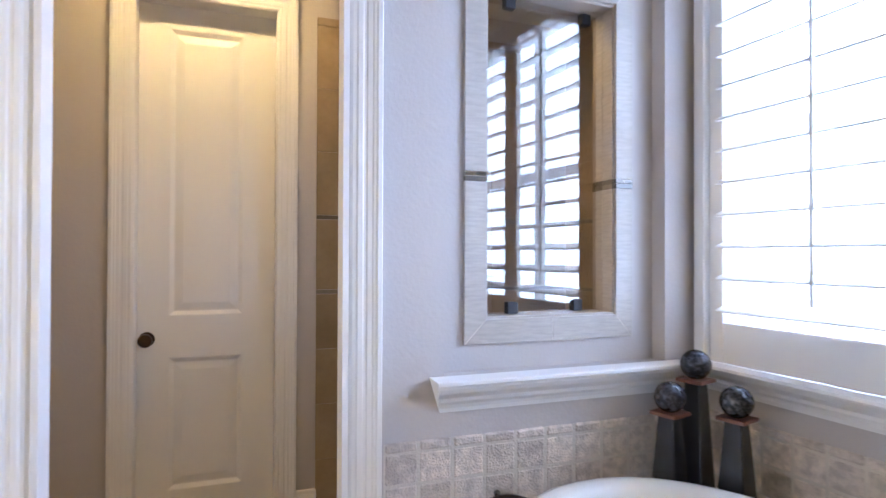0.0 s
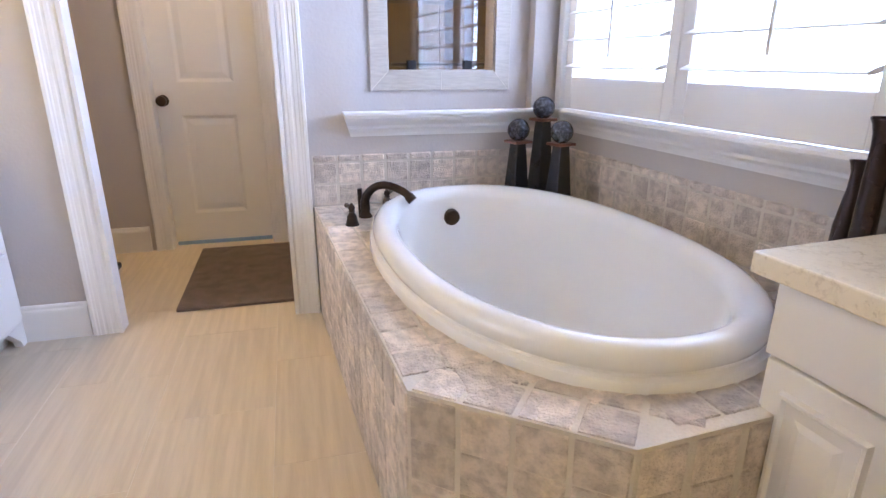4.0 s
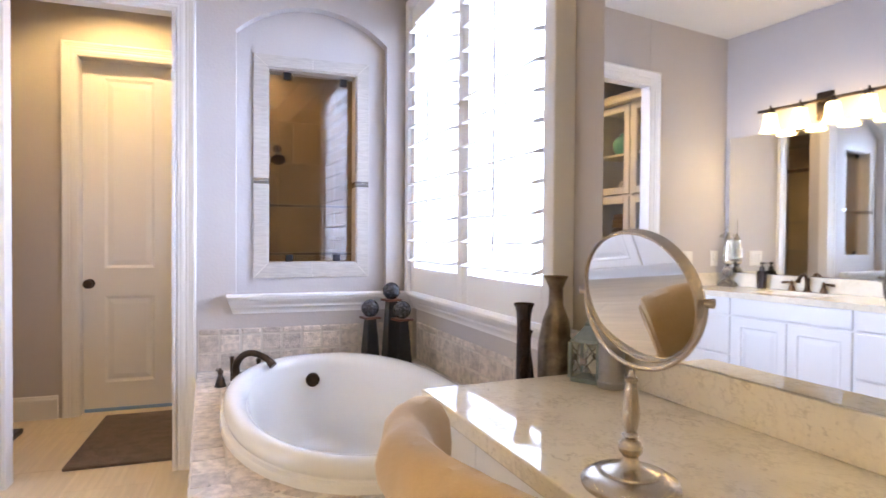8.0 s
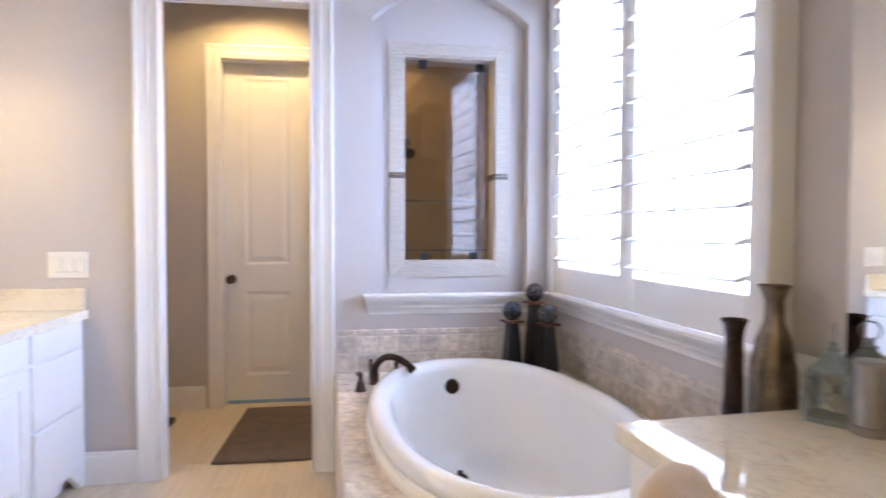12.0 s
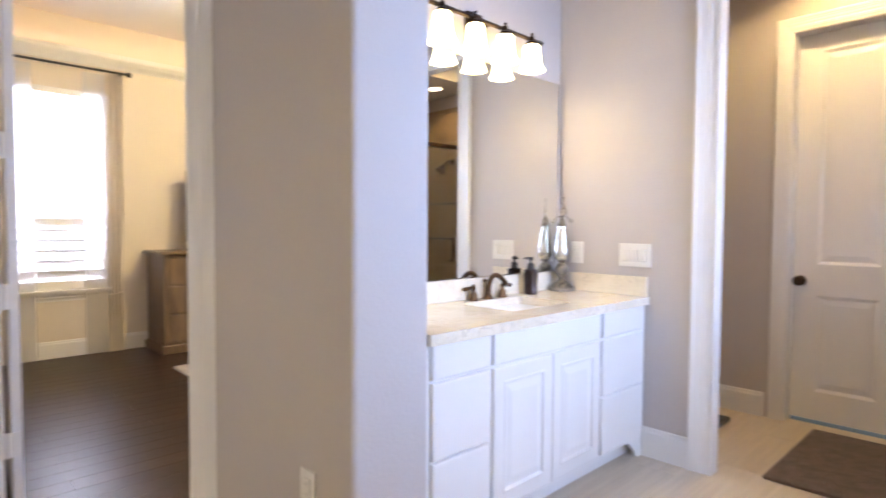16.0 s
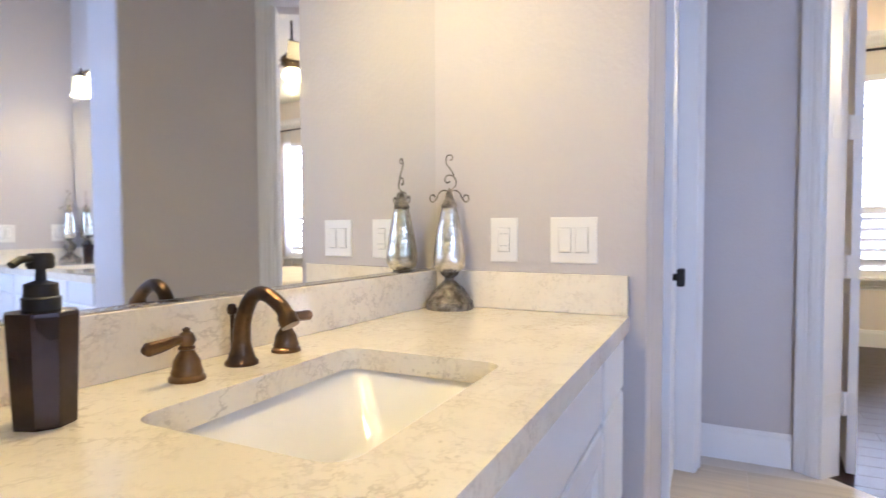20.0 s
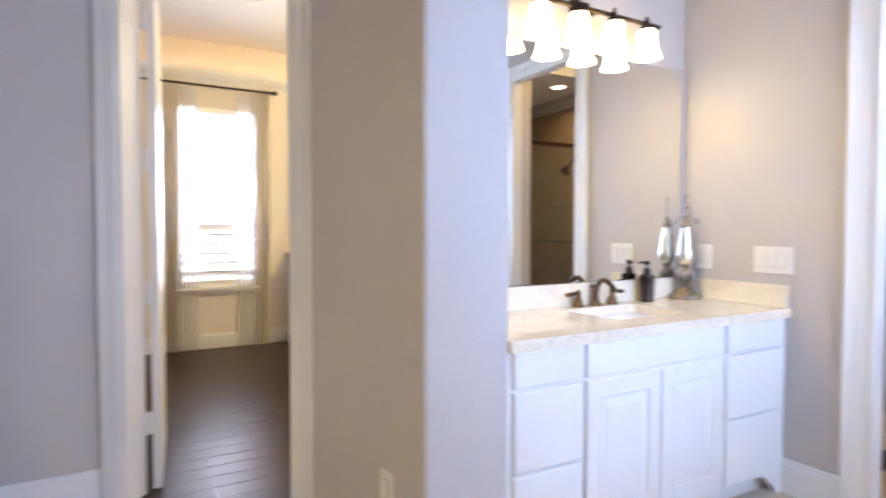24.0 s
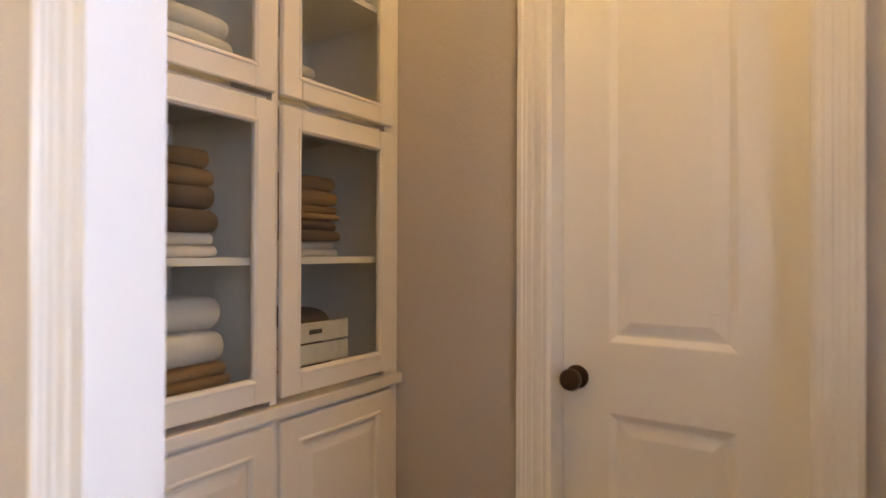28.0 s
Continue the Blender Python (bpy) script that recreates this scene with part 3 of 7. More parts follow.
solid("ceiling_bedroom", bm, CEILING, "white tray ceiling with a lit cove", "ceiling", "structure")
area_lamp("cove_light", pose(BX + 0.05, 0.9, CROWN_Z + 0.035, 180, 0, 0), 0.04, 5.0, 3.2, (1.0, 0.50, 0.22))
CROWN = [(0, 0), (0.10, 0), (0.10, 0.012), (0.085, 0.02), (0.06, 0.06), (0.03, 0.085), (0.015, 0.09), (0, 0.09)]
solid("crown_bedroom", sweep(B(), [(-a, b) for a, b in CROWN], (BX, -3.28, CROWN_Z), (BX, 5.28, CROWN_Z), (0, 0, 1), (1, 0, 0)), TRIM, "white crown moulding under the cove", "crown moulding", "structure")

# bright sky seen through the windows
solid("backdrop_east", box(B(), 3.25, 3.27, -0.9, 3.6, -0.5, 4.0), EAST_SKY, "bright white sky outside the window", "sky", "structure", m=EAST)
solid("backdrop_west", box(B(), BX - 0.82, BX - 0.80, -1.6, 6.0, -0.5, 3.6), BRIGHT_SKY, "bright white sky outside the windows", "sky", "structure")

# baseboards
baseboard("baseboard_north", (WEST + 0.5, NORTH, 0), (0.145, NORTH, 0), (0, -1, 0))
baseboard("baseboard_wall_end", (-0.76, -0.231, 0), (-0.42, -0.155, 0), (0.218, -0.976, 0))
baseboard("baseboard_grey", (GREY_X, -1.368, 0), (GREY_X, -0.985, 0), (1, 0, 0))
baseboard("baseboard_wall_end_two", (-0.42, -0.155, 0), (STUB_X - 0.015, STUB_Y0 - 0.001, 0), (0.088, -0.996, 0))
baseboard("baseboard_hall", (-0.26, HALL_N, 0), (0.150, HALL_N, 0), (0, -1, 0))
baseboard("baseboard_hall_east", (0.938, HALL_N, 0), (1.05, HALL_N, 0), (0, -1, 0))
baseboard("baseboard_bedroom", (BX, -3.2, 0), (BX, 5.25, 0), (1, 0, 0))

# crown-like sill ledges under the niche and the window
LEDGE = [(0, 0), (0, 0.075), (0.003, 0.078), (0.013, 0.078), (0.015, 0.075), (0.015, 0.068), (0.026, 0.066), (0.040, 0.056), (0.053, 0.040), (0.058, 0.036), (0.058, 0.029), (0.070, 0.029), (0.073, 0.026), (0.082, 0.016), (0.093, 0.012), (0.093, 0.007), (0.106, 0.007), (0.106, 0)]
LEDGE_DOWN = [(-a, b) for a, b in LEDGE]
bm = sweep(B(), LEDGE_DOWN, (1.238, NORTH, 0.905), (2.27, NORTH, 0.905), (0, 0, 1), (0, -1, 0), 0.30, 0)
solid("ledge_niche", bm, TRIM, "white moulded ledge under the arched niche", "window sill", "structure")
SILL_DOWN = [(0, 0), (0, 0.0485), (-0.003, 0.053), (-0.006, 0.061), (-0.010, 0.070), (-0.019, 0.073), (-0.021, 0.068), *LEDGE_DOWN[6:]]
bm = sweep(B(), SILL_DOWN, (EX - 0.014, 0.12, 0.906), (EX - 0.014, 1.745, 0.906), (0, 0, 1), (-1, 0, 0), 0.25, 0)
box(bm, EX - 0.015, EX, 0.12, 1.745, 0.802, 0.9035)
solid("ledge_window", bm, TRIM, "white moulded ledge under the shuttered window", "window sill", "structure", m=EAST)

# doorways
hall_door = thing("doorway_hall", (0.62, NORTH, 0), "white fluted casing round the open hall doorway", "doorway", kind="structure")
casing(hall_door, (0.245, NORTH, 0), (0.995, NORTH, 0), HALL_TOP, (0, -1, 0))
part("jamb", box(B(), 0.2455, 0.262, NORTH - 0.016, NORTH + JAMB, 0, HALL_TOP), TRIM, hall_door)
part("jamb", box(B(), 0.978, 0.9945, NORTH - 0.016, NORTH + JAMB, 0, HALL_TOP), TRIM, hall_door)
part("head_jamb", box(B(), 0.262, 0.978, NORTH - 0.016, NORTH + JAMB, HALL_TOP - 0.017, HALL_TOP - 0.0005), TRIM, hall_door)


def door_knob(parent, place, out, mat=BRONZE):
    m = Matrix.Translation(place) @ Vector(out).to_track_quat("Z", "Y").to_matrix().to_4x4()
    knob = part("door_knob", lathe(B(), [(0.0, 0.0), (0.033, 0.0), (0.033, 0.006), (0.026, 0.010), (0.013, 0.013), (0.012, 0.026), (0.021, 0.033), (0.029, 0.044), (0.031, 0.054), (0.027, 0.064), (0.014, 0.070), (0.0, 0.071)], m, 28), mat, parent, "dark bronze door knob", True)
    return knob


def square_knob(parent, place, out, mat=BRONZE):
    m = Matrix.Translation(place) @ Vector(out).to_track_quat("Z", "Y").to_matrix().to_4x4()
    bm = box(B(), -0.034, 0.034, -0.034, 0.034, 0.0, 0.016, 0.003)
    bar(bm, (0, 0, 0.015), (0, 0, 0.044), 0.012)
    box(bm, -0.029, 0.029, -0.029, 0.029, 0.042, 0.066, 0.006, 3)
    bm.transform(m)
    return part("door_knob", bm, mat, parent, "dark square door knob")


def panel_door(name, label, o, u, w, width, height, knob_at, knob_mat=BRONZE, kind="structure", thick=0.035, edge=(0.112, 0.112)):
    """A two-panel door: o its lower corner on the front face, u across, w outwards."""
    o, u, w = Vector(o), Vector(u), Vector(w)
    v = Vector((0, 0, 1))
    door = thing(name, o + u * width / 2, label, "door", kind=kind)
    sink = 0.010
    fields = ((0.185, 0.785), (0.975, height - 0.105))
    a0, a1 = edge[0], width - edge[1]

    def block(bm, x0, x1, z0, z1, back, front):
        p = [o + u * x + v * z + w * h for h in (back, front) for x, z in ((x0, z0), (x1, z0), (x1, z1), (x0, z1))]
        vs = [bm.verts.new(c) for c in p]
        for f in ((0, 1, 2, 3), (4, 5, 6, 7), (0, 1, 5, 4), (1, 2, 6, 5), (2, 3, 7, 6), (3, 0, 4, 7)):
            bm.faces.new([vs[k] for k in f])

    bm = B()
    block(bm, 0, width, 0, height, -thick, -sink - 0.002)
    for x0, x1, z0, z1 in ((0, a0, 0, height), (a1, width, 0, height), (a0, a1, 0, fields[0][0]), (a0, a1, fields[0][1], fields[1][0]), (a0, a1, fields[1][1], height)):
        block(bm, x0, x1, z0, z1, -sink - 0.002, 0.0)
    part("slab", bm, TRIM, door)
    for z0, z1 in fields:
        # a sunk field with sloping borders
        bm = B()
        steps = [(0.0, -0.0002), (0.004, -0.0012), (0.020, -sink), (0.026, -sink), (0.052, -0.005), (0.058, -0.004)]
        rings = [[bm.verts.new(o + u * a + v * b + w * h) for a, b in ((a0 + i, z0 + i), (a1 - i, z0 + i), (a1 - i, z1 - i), (a0 + i, z1 - i))] for i, h in steps]
        for r, q in zip(rings, rings[1:]):
            for k in range(4):
                bm.faces.new((r[k], r[(k + 1) % 4], q[(k + 1) % 4], q[k]))
        bm.faces.new(rings[-1])
        part("panel", bm, TRIM, door)
    if knob_at:
        door_knob(door, o + u * knob_at[0] + v * knob_at[1], w, knob_mat)
    return door


WC_FACE = HALL_N + 0.085     # the door stands back in its frame
panel_door("door_1", "closed white two-panel door with a dark round knob", (WC_X0 + 0.0015, WC_FACE, 0.012), (1, 0, 0), (0, -1, 0), WC_X1 - WC_X0 - 0.003, DOOR_TOP - 0.0125, (0.040, 0.872), edge=(0.128, 0.144))
wc_way = thing("doorway_toilet", (0.58, HALL_N, 0), "white fluted casing round the toilet-room door", "doorway", kind="structure")
casing(wc_way, (WC_X0, HALL_N, 0), (WC_X1, HALL_N, 0), DOOR_TOP, (0, -1, 0))
part("jamb", box(B(), WC_X0 - 0.016, WC_X0, HALL_N - 0.002, HALL_N + 0.139, 0, DOOR_TOP), TRIM, wc_way)
part("jamb", box(B(), WC_X1, WC_X1 + 0.016, HALL_N - 0.002, HALL_N + 0.139, 0, DOOR_TOP), TRIM, wc_way)
part("head_jamb", box(B(), WC_X0 - 0.016, WC_X1 + 0.016, HALL_N - 0.002, HALL_N + 0.139, DOOR_TOP, DOOR_TOP + 0.016), TRIM, wc_way)
for x0, x1, z0, z1 in ((WC_X0 - 0.001, WC_X0 + 0.014, 0.0, DOOR_TOP), (WC_X1 - 0.014, WC_X1 + 0.001, 0.0, DOOR_TOP), (WC_X0 + 0.014, WC_X1 - 0.014, DOOR_TOP - 0.014, DOOR_TOP)):
    part("stop", box(B(), x0, x1, WC_FACE + 0.0365, WC_FACE + 0.052, z0, z1), TRIM, wc_way)
solid("door_tape", box(B(), WC_X0 + 0.01, WC_X1 - 0.01, WC_FACE - 0.012, WC_FACE - 0.001, 0.0, 0.022), BLUE_TAPE, "blue draught strip along the foot of a door", "draught strip")

closet = panel_door("door_2", "closed white closet door with a dark square knob", (CL1 - 0.002, CLOSET_Y - 0.002, 0.012), (-1, 0, 0), (0, 1, 0), CL1 - CL0 - 0.006, DOOR_TOP - 0.014, None)
square_knob(closet, (CL1 - 0.094, CLOSET_Y - 0.0015, 0.930), (0, 1, 0), BLACK)
cl_way = thing("doorway_closet", CLOSET_TURN @ Vector((-0.87, CLOSET_Y, 0)), "white fluted casing round the closet door", "doorway", kind="structure")
casing(cl_way, CLOSET_TURN @ Vector((CL1, CLOSET_Y, 0)), CLOSET_TURN @ Vector((CL0, CLOSET_Y, 0)), DOOR_TOP, CLOSET_TURN.to_3x3() @ Vector((0, 1, 0)))
for x0, x1, z0, z1 in ((CL0 - 0.016, CL0, 0.0, DOOR_TOP), (CL1, CL1 + 0.016, 0.0, DOOR_TOP), (CL0 - 0.016, CL1 + 0.016, DOOR_TOP, DOOR_TOP + 0.016)):
    bm = box(B(), x0, x1, CLOSET_Y - 0.119, CLOSET_Y + 0.002, z0, z1)
    bm.transform(CLOSET_TURN)
    part("jamb", bm, TRIM, cl_way)
bed_way = thing("doorway_bedroom", (bed_a + bed_b) / 2, "white fluted casing round the open bedroom doorway", "doorway", kind="structure")
casing(bed_way, bed_a, bed_b, DOOR_TOP, bed_out)
for p, d in ((bed_a, bed_along), (bed_b, -bed_along)):
    bm = B()
    q = p + d * 0.016
    prism(bm, [(p.x, p.y), (q.x, q.y), (q.x - bed_out.x * 0.12, q.y - bed_out.y * 0.12), (p.x - bed_out.x * 0.12, p.y - bed_out.y * 0.12)], 0, DOOR_TOP)
    part("jamb", bm, TRIM, bed_way)
# the bedroom door stands open into the bedroom, hinged on the far jamb
hinge = bed_a - bed_out * 0.12 + bed_along * 0.016
swing = Vector((-1.0, 0.085, 0)).normalized()
door_out = Vector((swing.y, -swing.x, 0)) * -1
panel_door("door_3", "white two-panel bedroom door standing open", hinge + Vector((-0.010, 0.026, 0.012)), swing, door_out, 0.72, DOOR_TOP - 0.02, None)
for z in (0.32, 0.92, 1.52, 2.15):
    bm = slab_along(B(), bed_a + bed_along * 0.0165 - bed_out * 0.02, bed_a + bed_along * 0.0185 - bed_out * 0.02, 0.098, z - 0.05, z + 0.05, bed_out)
    box(bm, hinge.x - 0.010, hinge.x - 0.006, hinge.y - 0.002, hinge.y + 0.058, z - 0.05, z + 0.05)
    bar(bm, hinge + Vector((-0.004, 0.012, z - 0.052)), hinge + Vector((-0.004, 0.012, z + 0.052)), 0.007)
    part("hinge", bm, SWITCH, bed_way, "white painted door hinge")

# ---- bath ----
DECK = 0.503
deck = thing("tub_deck", (1.6, 0.8, 0), "stepped bath surround clad in tumbled travertine tiles", "bath surround", m=EAST)
DECK_LINE = [(1.098, 1.82), (1.098, 0.285), (1.412, -0.008), (1.76, -0.008), (2.284, -0.008), (2.284, 1.82)]
bm = B()
CX, CY, AX, AY = 1.675, 0.895, 0.485, 0.80


def oval(k, n, ax, ay, power=2.25):
    a = 2 * math.pi * k / n
    c, s = math.cos(a), math.sin(a)
    return CX + ax * math.copysign(abs(c) ** (2 / power), c), CY + ay * math.copysign(abs(s) ** (2 / power), s)


N = 72
inner = [oval(k, N, AX - 0.04, AY - 0.04) for k in range(N)]
# shell: skirt walls and a top with an oval hole
low = [bm.verts.new((x, y, 0)) for x, y in DECK_LINE]
top = [bm.verts.new((x, y, DECK - 0.0035)) for x, y in DECK_LINE]
for k in range(len(low)):
    j = (k + 1) % len(low)
    bm.faces.new((low[k], low[j], top[j], top[k]))
ring = [bm.verts.new((x, y, DECK - 0.0035)) for x, y in inner]
edges = [bm.edges.get((top[k], top[(k + 1) % len(top)])) for k in range(len(top))] + [bm.edges.new((ring[k], ring[(k + 1) % N])) for k in range(N)]
bmesh.ops.triangle_fill(bm, use_beauty=True, use_dissolve=False, edges=edges)
part("grout_bed", bm, GROUT, deck, "sandy grout bed")


def tub():
    t = thing("bathtub", (CX, CY, DECK), "glossy white oval drop-in bathtub", "bathtub", m=EAST)
    bm = B()
    # outer rim up and over, then down into the basin: (inset, height)
    prof = [(0.0, DECK - 0.008), (0.0, DECK + 0.016), (0.003, DECK + 0.023), (0.010, DECK + 0.026), (0.016, DECK + 0.028), (0.018, DECK + 0.034), (0.013, DECK + 0.044), (0.011, DECK + 0.058), (0.015, DECK + 0.071),
            (0.026, DECK + 0.083), (0.044, DECK + 0.089), (0.062, DECK + 0.087), (0.079, DECK + 0.079), (0.093, DECK + 0.064), (0.102, DECK + 0.040), (0.112, DECK - 0.04), (0.135, DECK - 0.20), (0.165, DECK - 0.31),
            (0.215, DECK - 0.36), (0.30, DECK - 0.375)]
    rings = []
    for i, z in prof:
        row = []
        for k in range(N):
            x, y = oval(k, N, AX - i, AY - i * (1.0 if i < 0.12 else 1.15))
            row.append(bm.verts.new((x, y, z)))
        rings.append(row)
    for a, b in zip(rings, rings[1:]):
        for k in range(N):
            bm.faces.new((a[k], a[(k + 1) % N], b[(k + 1) % N], b[k]))
    bm.faces.new(rings[-1])
    part("shell", bm, PORCELAIN, t, "", True)
    m = Matrix.Translation((CX - 0.022, CY + AY - 0.118, DECK - 0.035)) @ pose(0, 0, 0, 97, 0, 0)
    part("overflow_cap", lathe(B(), [(0.0, 0.012), (0.028, 0.012), (0.034, 0.008), (0.036, 0.0), (0.036, -0.02)], m, 28), BRONZE, t, "dark bronze overflow cap", True)
    part("drain", lathe(B(), [(0.0, 0.034), (0.010, 0.032), (0.012, 0.026), (0.006, 0.020), (0.007, 0.013), (0.024, 0.011), (0.034, 0.006), (0.036, 0.0)], Matrix.Translation((1.632, 1.325, DECK - 0.3735)), 24), BRONZE, t, "dark bronze drain", True)
    return t


tub()


def lever_handle(parent, place, turn, mat, h=0.055, arm=0.062):
    m = Matrix.Translation(place) @ pose(0, 0, 0, 0, 0, turn)
    base = part("handle", lathe(B(), [(0.0, 0.0), (0.027, 0.0), (0.027, 0.005), (0.023, 0.009), (0.0235, 0.013), (0.021, 0.020), (0.019, h * 0.50), (0.013, h * 0.66), (0.0095, h * 0.74), (0.0125, h * 0.77), (0.0125, h * 0.81), (0.0095, h * 0.84), (0.013, h * 0.93), (0.0135, h), (0.010, h + 0.009), (0.005, h + 0.012), (0.006, h + 0.016), (0.0, h + 0.019)], m, 24), mat, parent, "bronze lever handle", True)
    pts = curve_points([(0, 0, h), (0.02, 0, h + 0.001), (0.042, 0, h - 0.002), (arm, 0, h - 0.004)], 5)
    n = len(pts)
    rad = [0.0055 + 0.0055 * (k / (n - 1)) ** 0.8 if k < n - 2 else (0.0105, 0.0055)[k - n + 2] for k in range(n)]
    b2 = tube(B(), pts, rad, 10)
    b2.transform(m)
    part("lever", b2, mat, base, "", True)


def gooseneck(parent, place, turn, mat, reach=0.125, rise=0.125, r=0.0115):
    m = Matrix.Translation(place) @ pose(0, 0, 0, 0, 0, turn)
    b1 = lathe(B(), [(0.0, 0.0), (0.028, 0.0), (0.028, 0.005), (0.023, 0.010), (0.019, 0.022), (0.015, 0.04)], m, 24)
    part("spout_base", b1, mat, parent, "", True)
    pts = curve_points([(0, 0, 0.03), (0.004, 0, rise * 0.6), (reach * 0.22, 0, rise * 0.94), (reach * 0.5, 0, rise * 1.02), (reach * 0.82, 0, rise * 0.86), (reach, 0, rise * 0.62)], 6)
    n = len(pts)
    b2 = tube(B(), pts, [r * (1.25 - 0.25 * min(1, k / (n * 0.4)) + (0.25 if k > n - 5 else 0)) for k in range(n)], 14)
    b2.transform(m)
    part("spout", b2, mat, parent, "", True)


tf = thing("tub_faucet", (1.272, 1.60, DECK), "dark bronze roman bath filler with two lever handles", "faucet", m=EAST)
gooseneck(tf, (1.277, 1.575, DECK), -38, BRONZE, 0.21, 0.135, 0.016)
lever_handle(tf, (1.204, 1.47, DECK), 100, BRONZE, 0.07, 0.06)
lever_handle(tf, (1.392, 1.675, DECK), 60, BRONZE, 0.07, 0.06)
part("diverter", bar(B(), (1.260, 1.592, DECK), (1.260, 1.592, DECK + 0.115), 0.008, 0.010), BRONZE, tf, "", True)


def ball_pedestal(x, y, h, label):
    """A tapered black pillar with a red-brown plate and a ball on it."""
    t = thing("pedestal", (x, y, DECK), label, "ornament", group="ball ornaments on the bath deck", m=EAST)
    z = DECK
    bm = B()
    bmesh.ops.create_cone(bm, cap_ends=True, segments=4, radius1=0.062, radius2=0.036, depth=h, matrix=Matrix.Translation((x, y, z + h / 2)) @ pose(0, 0, 0, 0, 0, 45 + 12))
    bmesh.ops.bevel(bm, geom=list(bm.edges), offset=0.004, segments=2, affect="EDGES", profile=0.5)
    part("pillar", bm, LACQUER, t)
    b2 = box(B(), -0.045, 0.045, -0.045, 0.045, 0, 0.012, 0.003)
    b2.transform(Matrix.Translation((x, y, z + h)) @ pose(0, 0, 0, 0, 0, 12))
    part("plate", b2, MAHOGANY, t, "reddish brown square plate")
    ball = B()
    bmesh.ops.create_uvsphere(ball, u_segments=28, v_segments=18, radius=0.048, matrix=Matrix.Translation((x, y, z + h + 0.012 + 0.044)))
    part("ball", ball, MARBLE_BALL, t, "dark marbled ball", True)


ball_pedestal(2.088, 1.612, 0.358, "tall black tapered pedestal with a dark marbled ball")
ball_pedestal(1.965, 1.60, 0.268, "short black tapered pedestal with a dark marbled ball")
ball_pedestal(2.105, 1.475, 0.268, "short black tapered pedestal with a dark marbled ball")


def vase(name, place, prof, mat, label, m=EAST):
    t = lathe(B(), prof, Matrix.Translation(place), 28)
    return solid(name, t, mat, label, "vase", m=m, smooth=True)


def flute(h, r, neck, lip):
    return [(0.0, 0.0), (r * 0.8, 0.0), (r * 0.86, h * 0.04), (r, h * 0.35), (r * 0.98, h * 0.62), (r * 0.72, h * 0.76), (neck, h * 0.84), (neck * 0.92, h * 0.93), (lip * 0.8, h * 0.975), (lip, h), (lip * 0.9, h * 0.995), (neck * 0.8, h * 0.93), (0.0, h * 0.9)]


vase("floor_vase", (2.065, 0.155, DECK), [(0.0, 0.0), (0.025, 0.0), (0.026, 0.008), (0.0245, 0.20), (0.0225, 0.38), (0.0215, 0.445), (0.0235, 0.470), (0.028, 0.489), (0.033, 0.499), (0.032, 0.502), (0.027, 0.494), (0.019, 0.468), (0.017, 0.44), (0.0, 0.43)], VASE_BROWN, "tall slim dark bronze glazed vase")
vase("floor_vase", (2.125, 0.235, DECK), flute(0.40, 0.026, 0.014, 0.021), VASE_BROWN, "short slim dark bronze glazed bottle vase")
vase("floor_vase", (2.190, 0.165, DECK), flute(0.585, 0.058, 0.024, 0.040), VASE_METAL, "large shouldered hammered metal vase")

tb = thing("shampoo_bottle", (2.035, 0.246, DECK), "small orange bottle with a purple label", "bottle", m=EAST)
part("bottle", lathe(B(), [(0.0, 0.001), (0.019, 0.001), (0.021, 0.005), (0.021, 0.125), (0.018, 0.138), (0.009, 0.144)], Matrix.Translation((2.035, 0.246, DECK)), 24), BOTTLE_ORANGE, tb, "", True)
part("label", lathe(B(), [(0.0214, 0.035), (0.0214, 0.095)], Matrix.Translation((2.035, 0.246, DECK)), 24), BOTTLE_LABEL, tb, "purple paper label", True)
part("cap", lathe(B(), [(0.010, 0.143), (0.012, 0.145), (0.012, 0.168), (0.0, 0.170)], Matrix.Translation((2.035, 0.246, DECK)), 20), TRIM, tb, "white cap", True)

# ---- tiled window between bath and shower ----
shw = thing("window_1", (1.71, NICHE_Y, 1.0), "frameless shower window in a pale tile surround", "window", kind="structure")
FX0, FX1, FZ0, FZ1 = 1.372, 2.006, 0.985, 2.210
YF0, YF1 = NICHE_Y - 0.012, NICHE_Y - 0.001


def frame_piece(pts, mat=FRAME_TILE, name="tile"):
    """A flat tile of the surround, given by its outline in x and z."""
    bm = B()
    front = [bm.verts.new((x, YF0, z)) for x, z in pts]
    back = [bm.verts.new((x, YF1, z)) for x, z in pts]
    n = len(pts)
    for k in range(n):
        bm.faces.new((front[k], front[(k + 1) % n], back[(k + 1) % n], back[k]))
    bm.faces.new(front)
    bm.faces.new(back)
    bmesh.ops.bevel(bm, geom=[e for e in bm.edges if abs(e.verts[0].co.y - YF0) < 1e-5 and abs(e.verts[1].co.y - YF0) < 1e-5], offset=0.0009, segments=1, affect="EDGES", profile=0.5)
    part(name, bm, mat, shw)


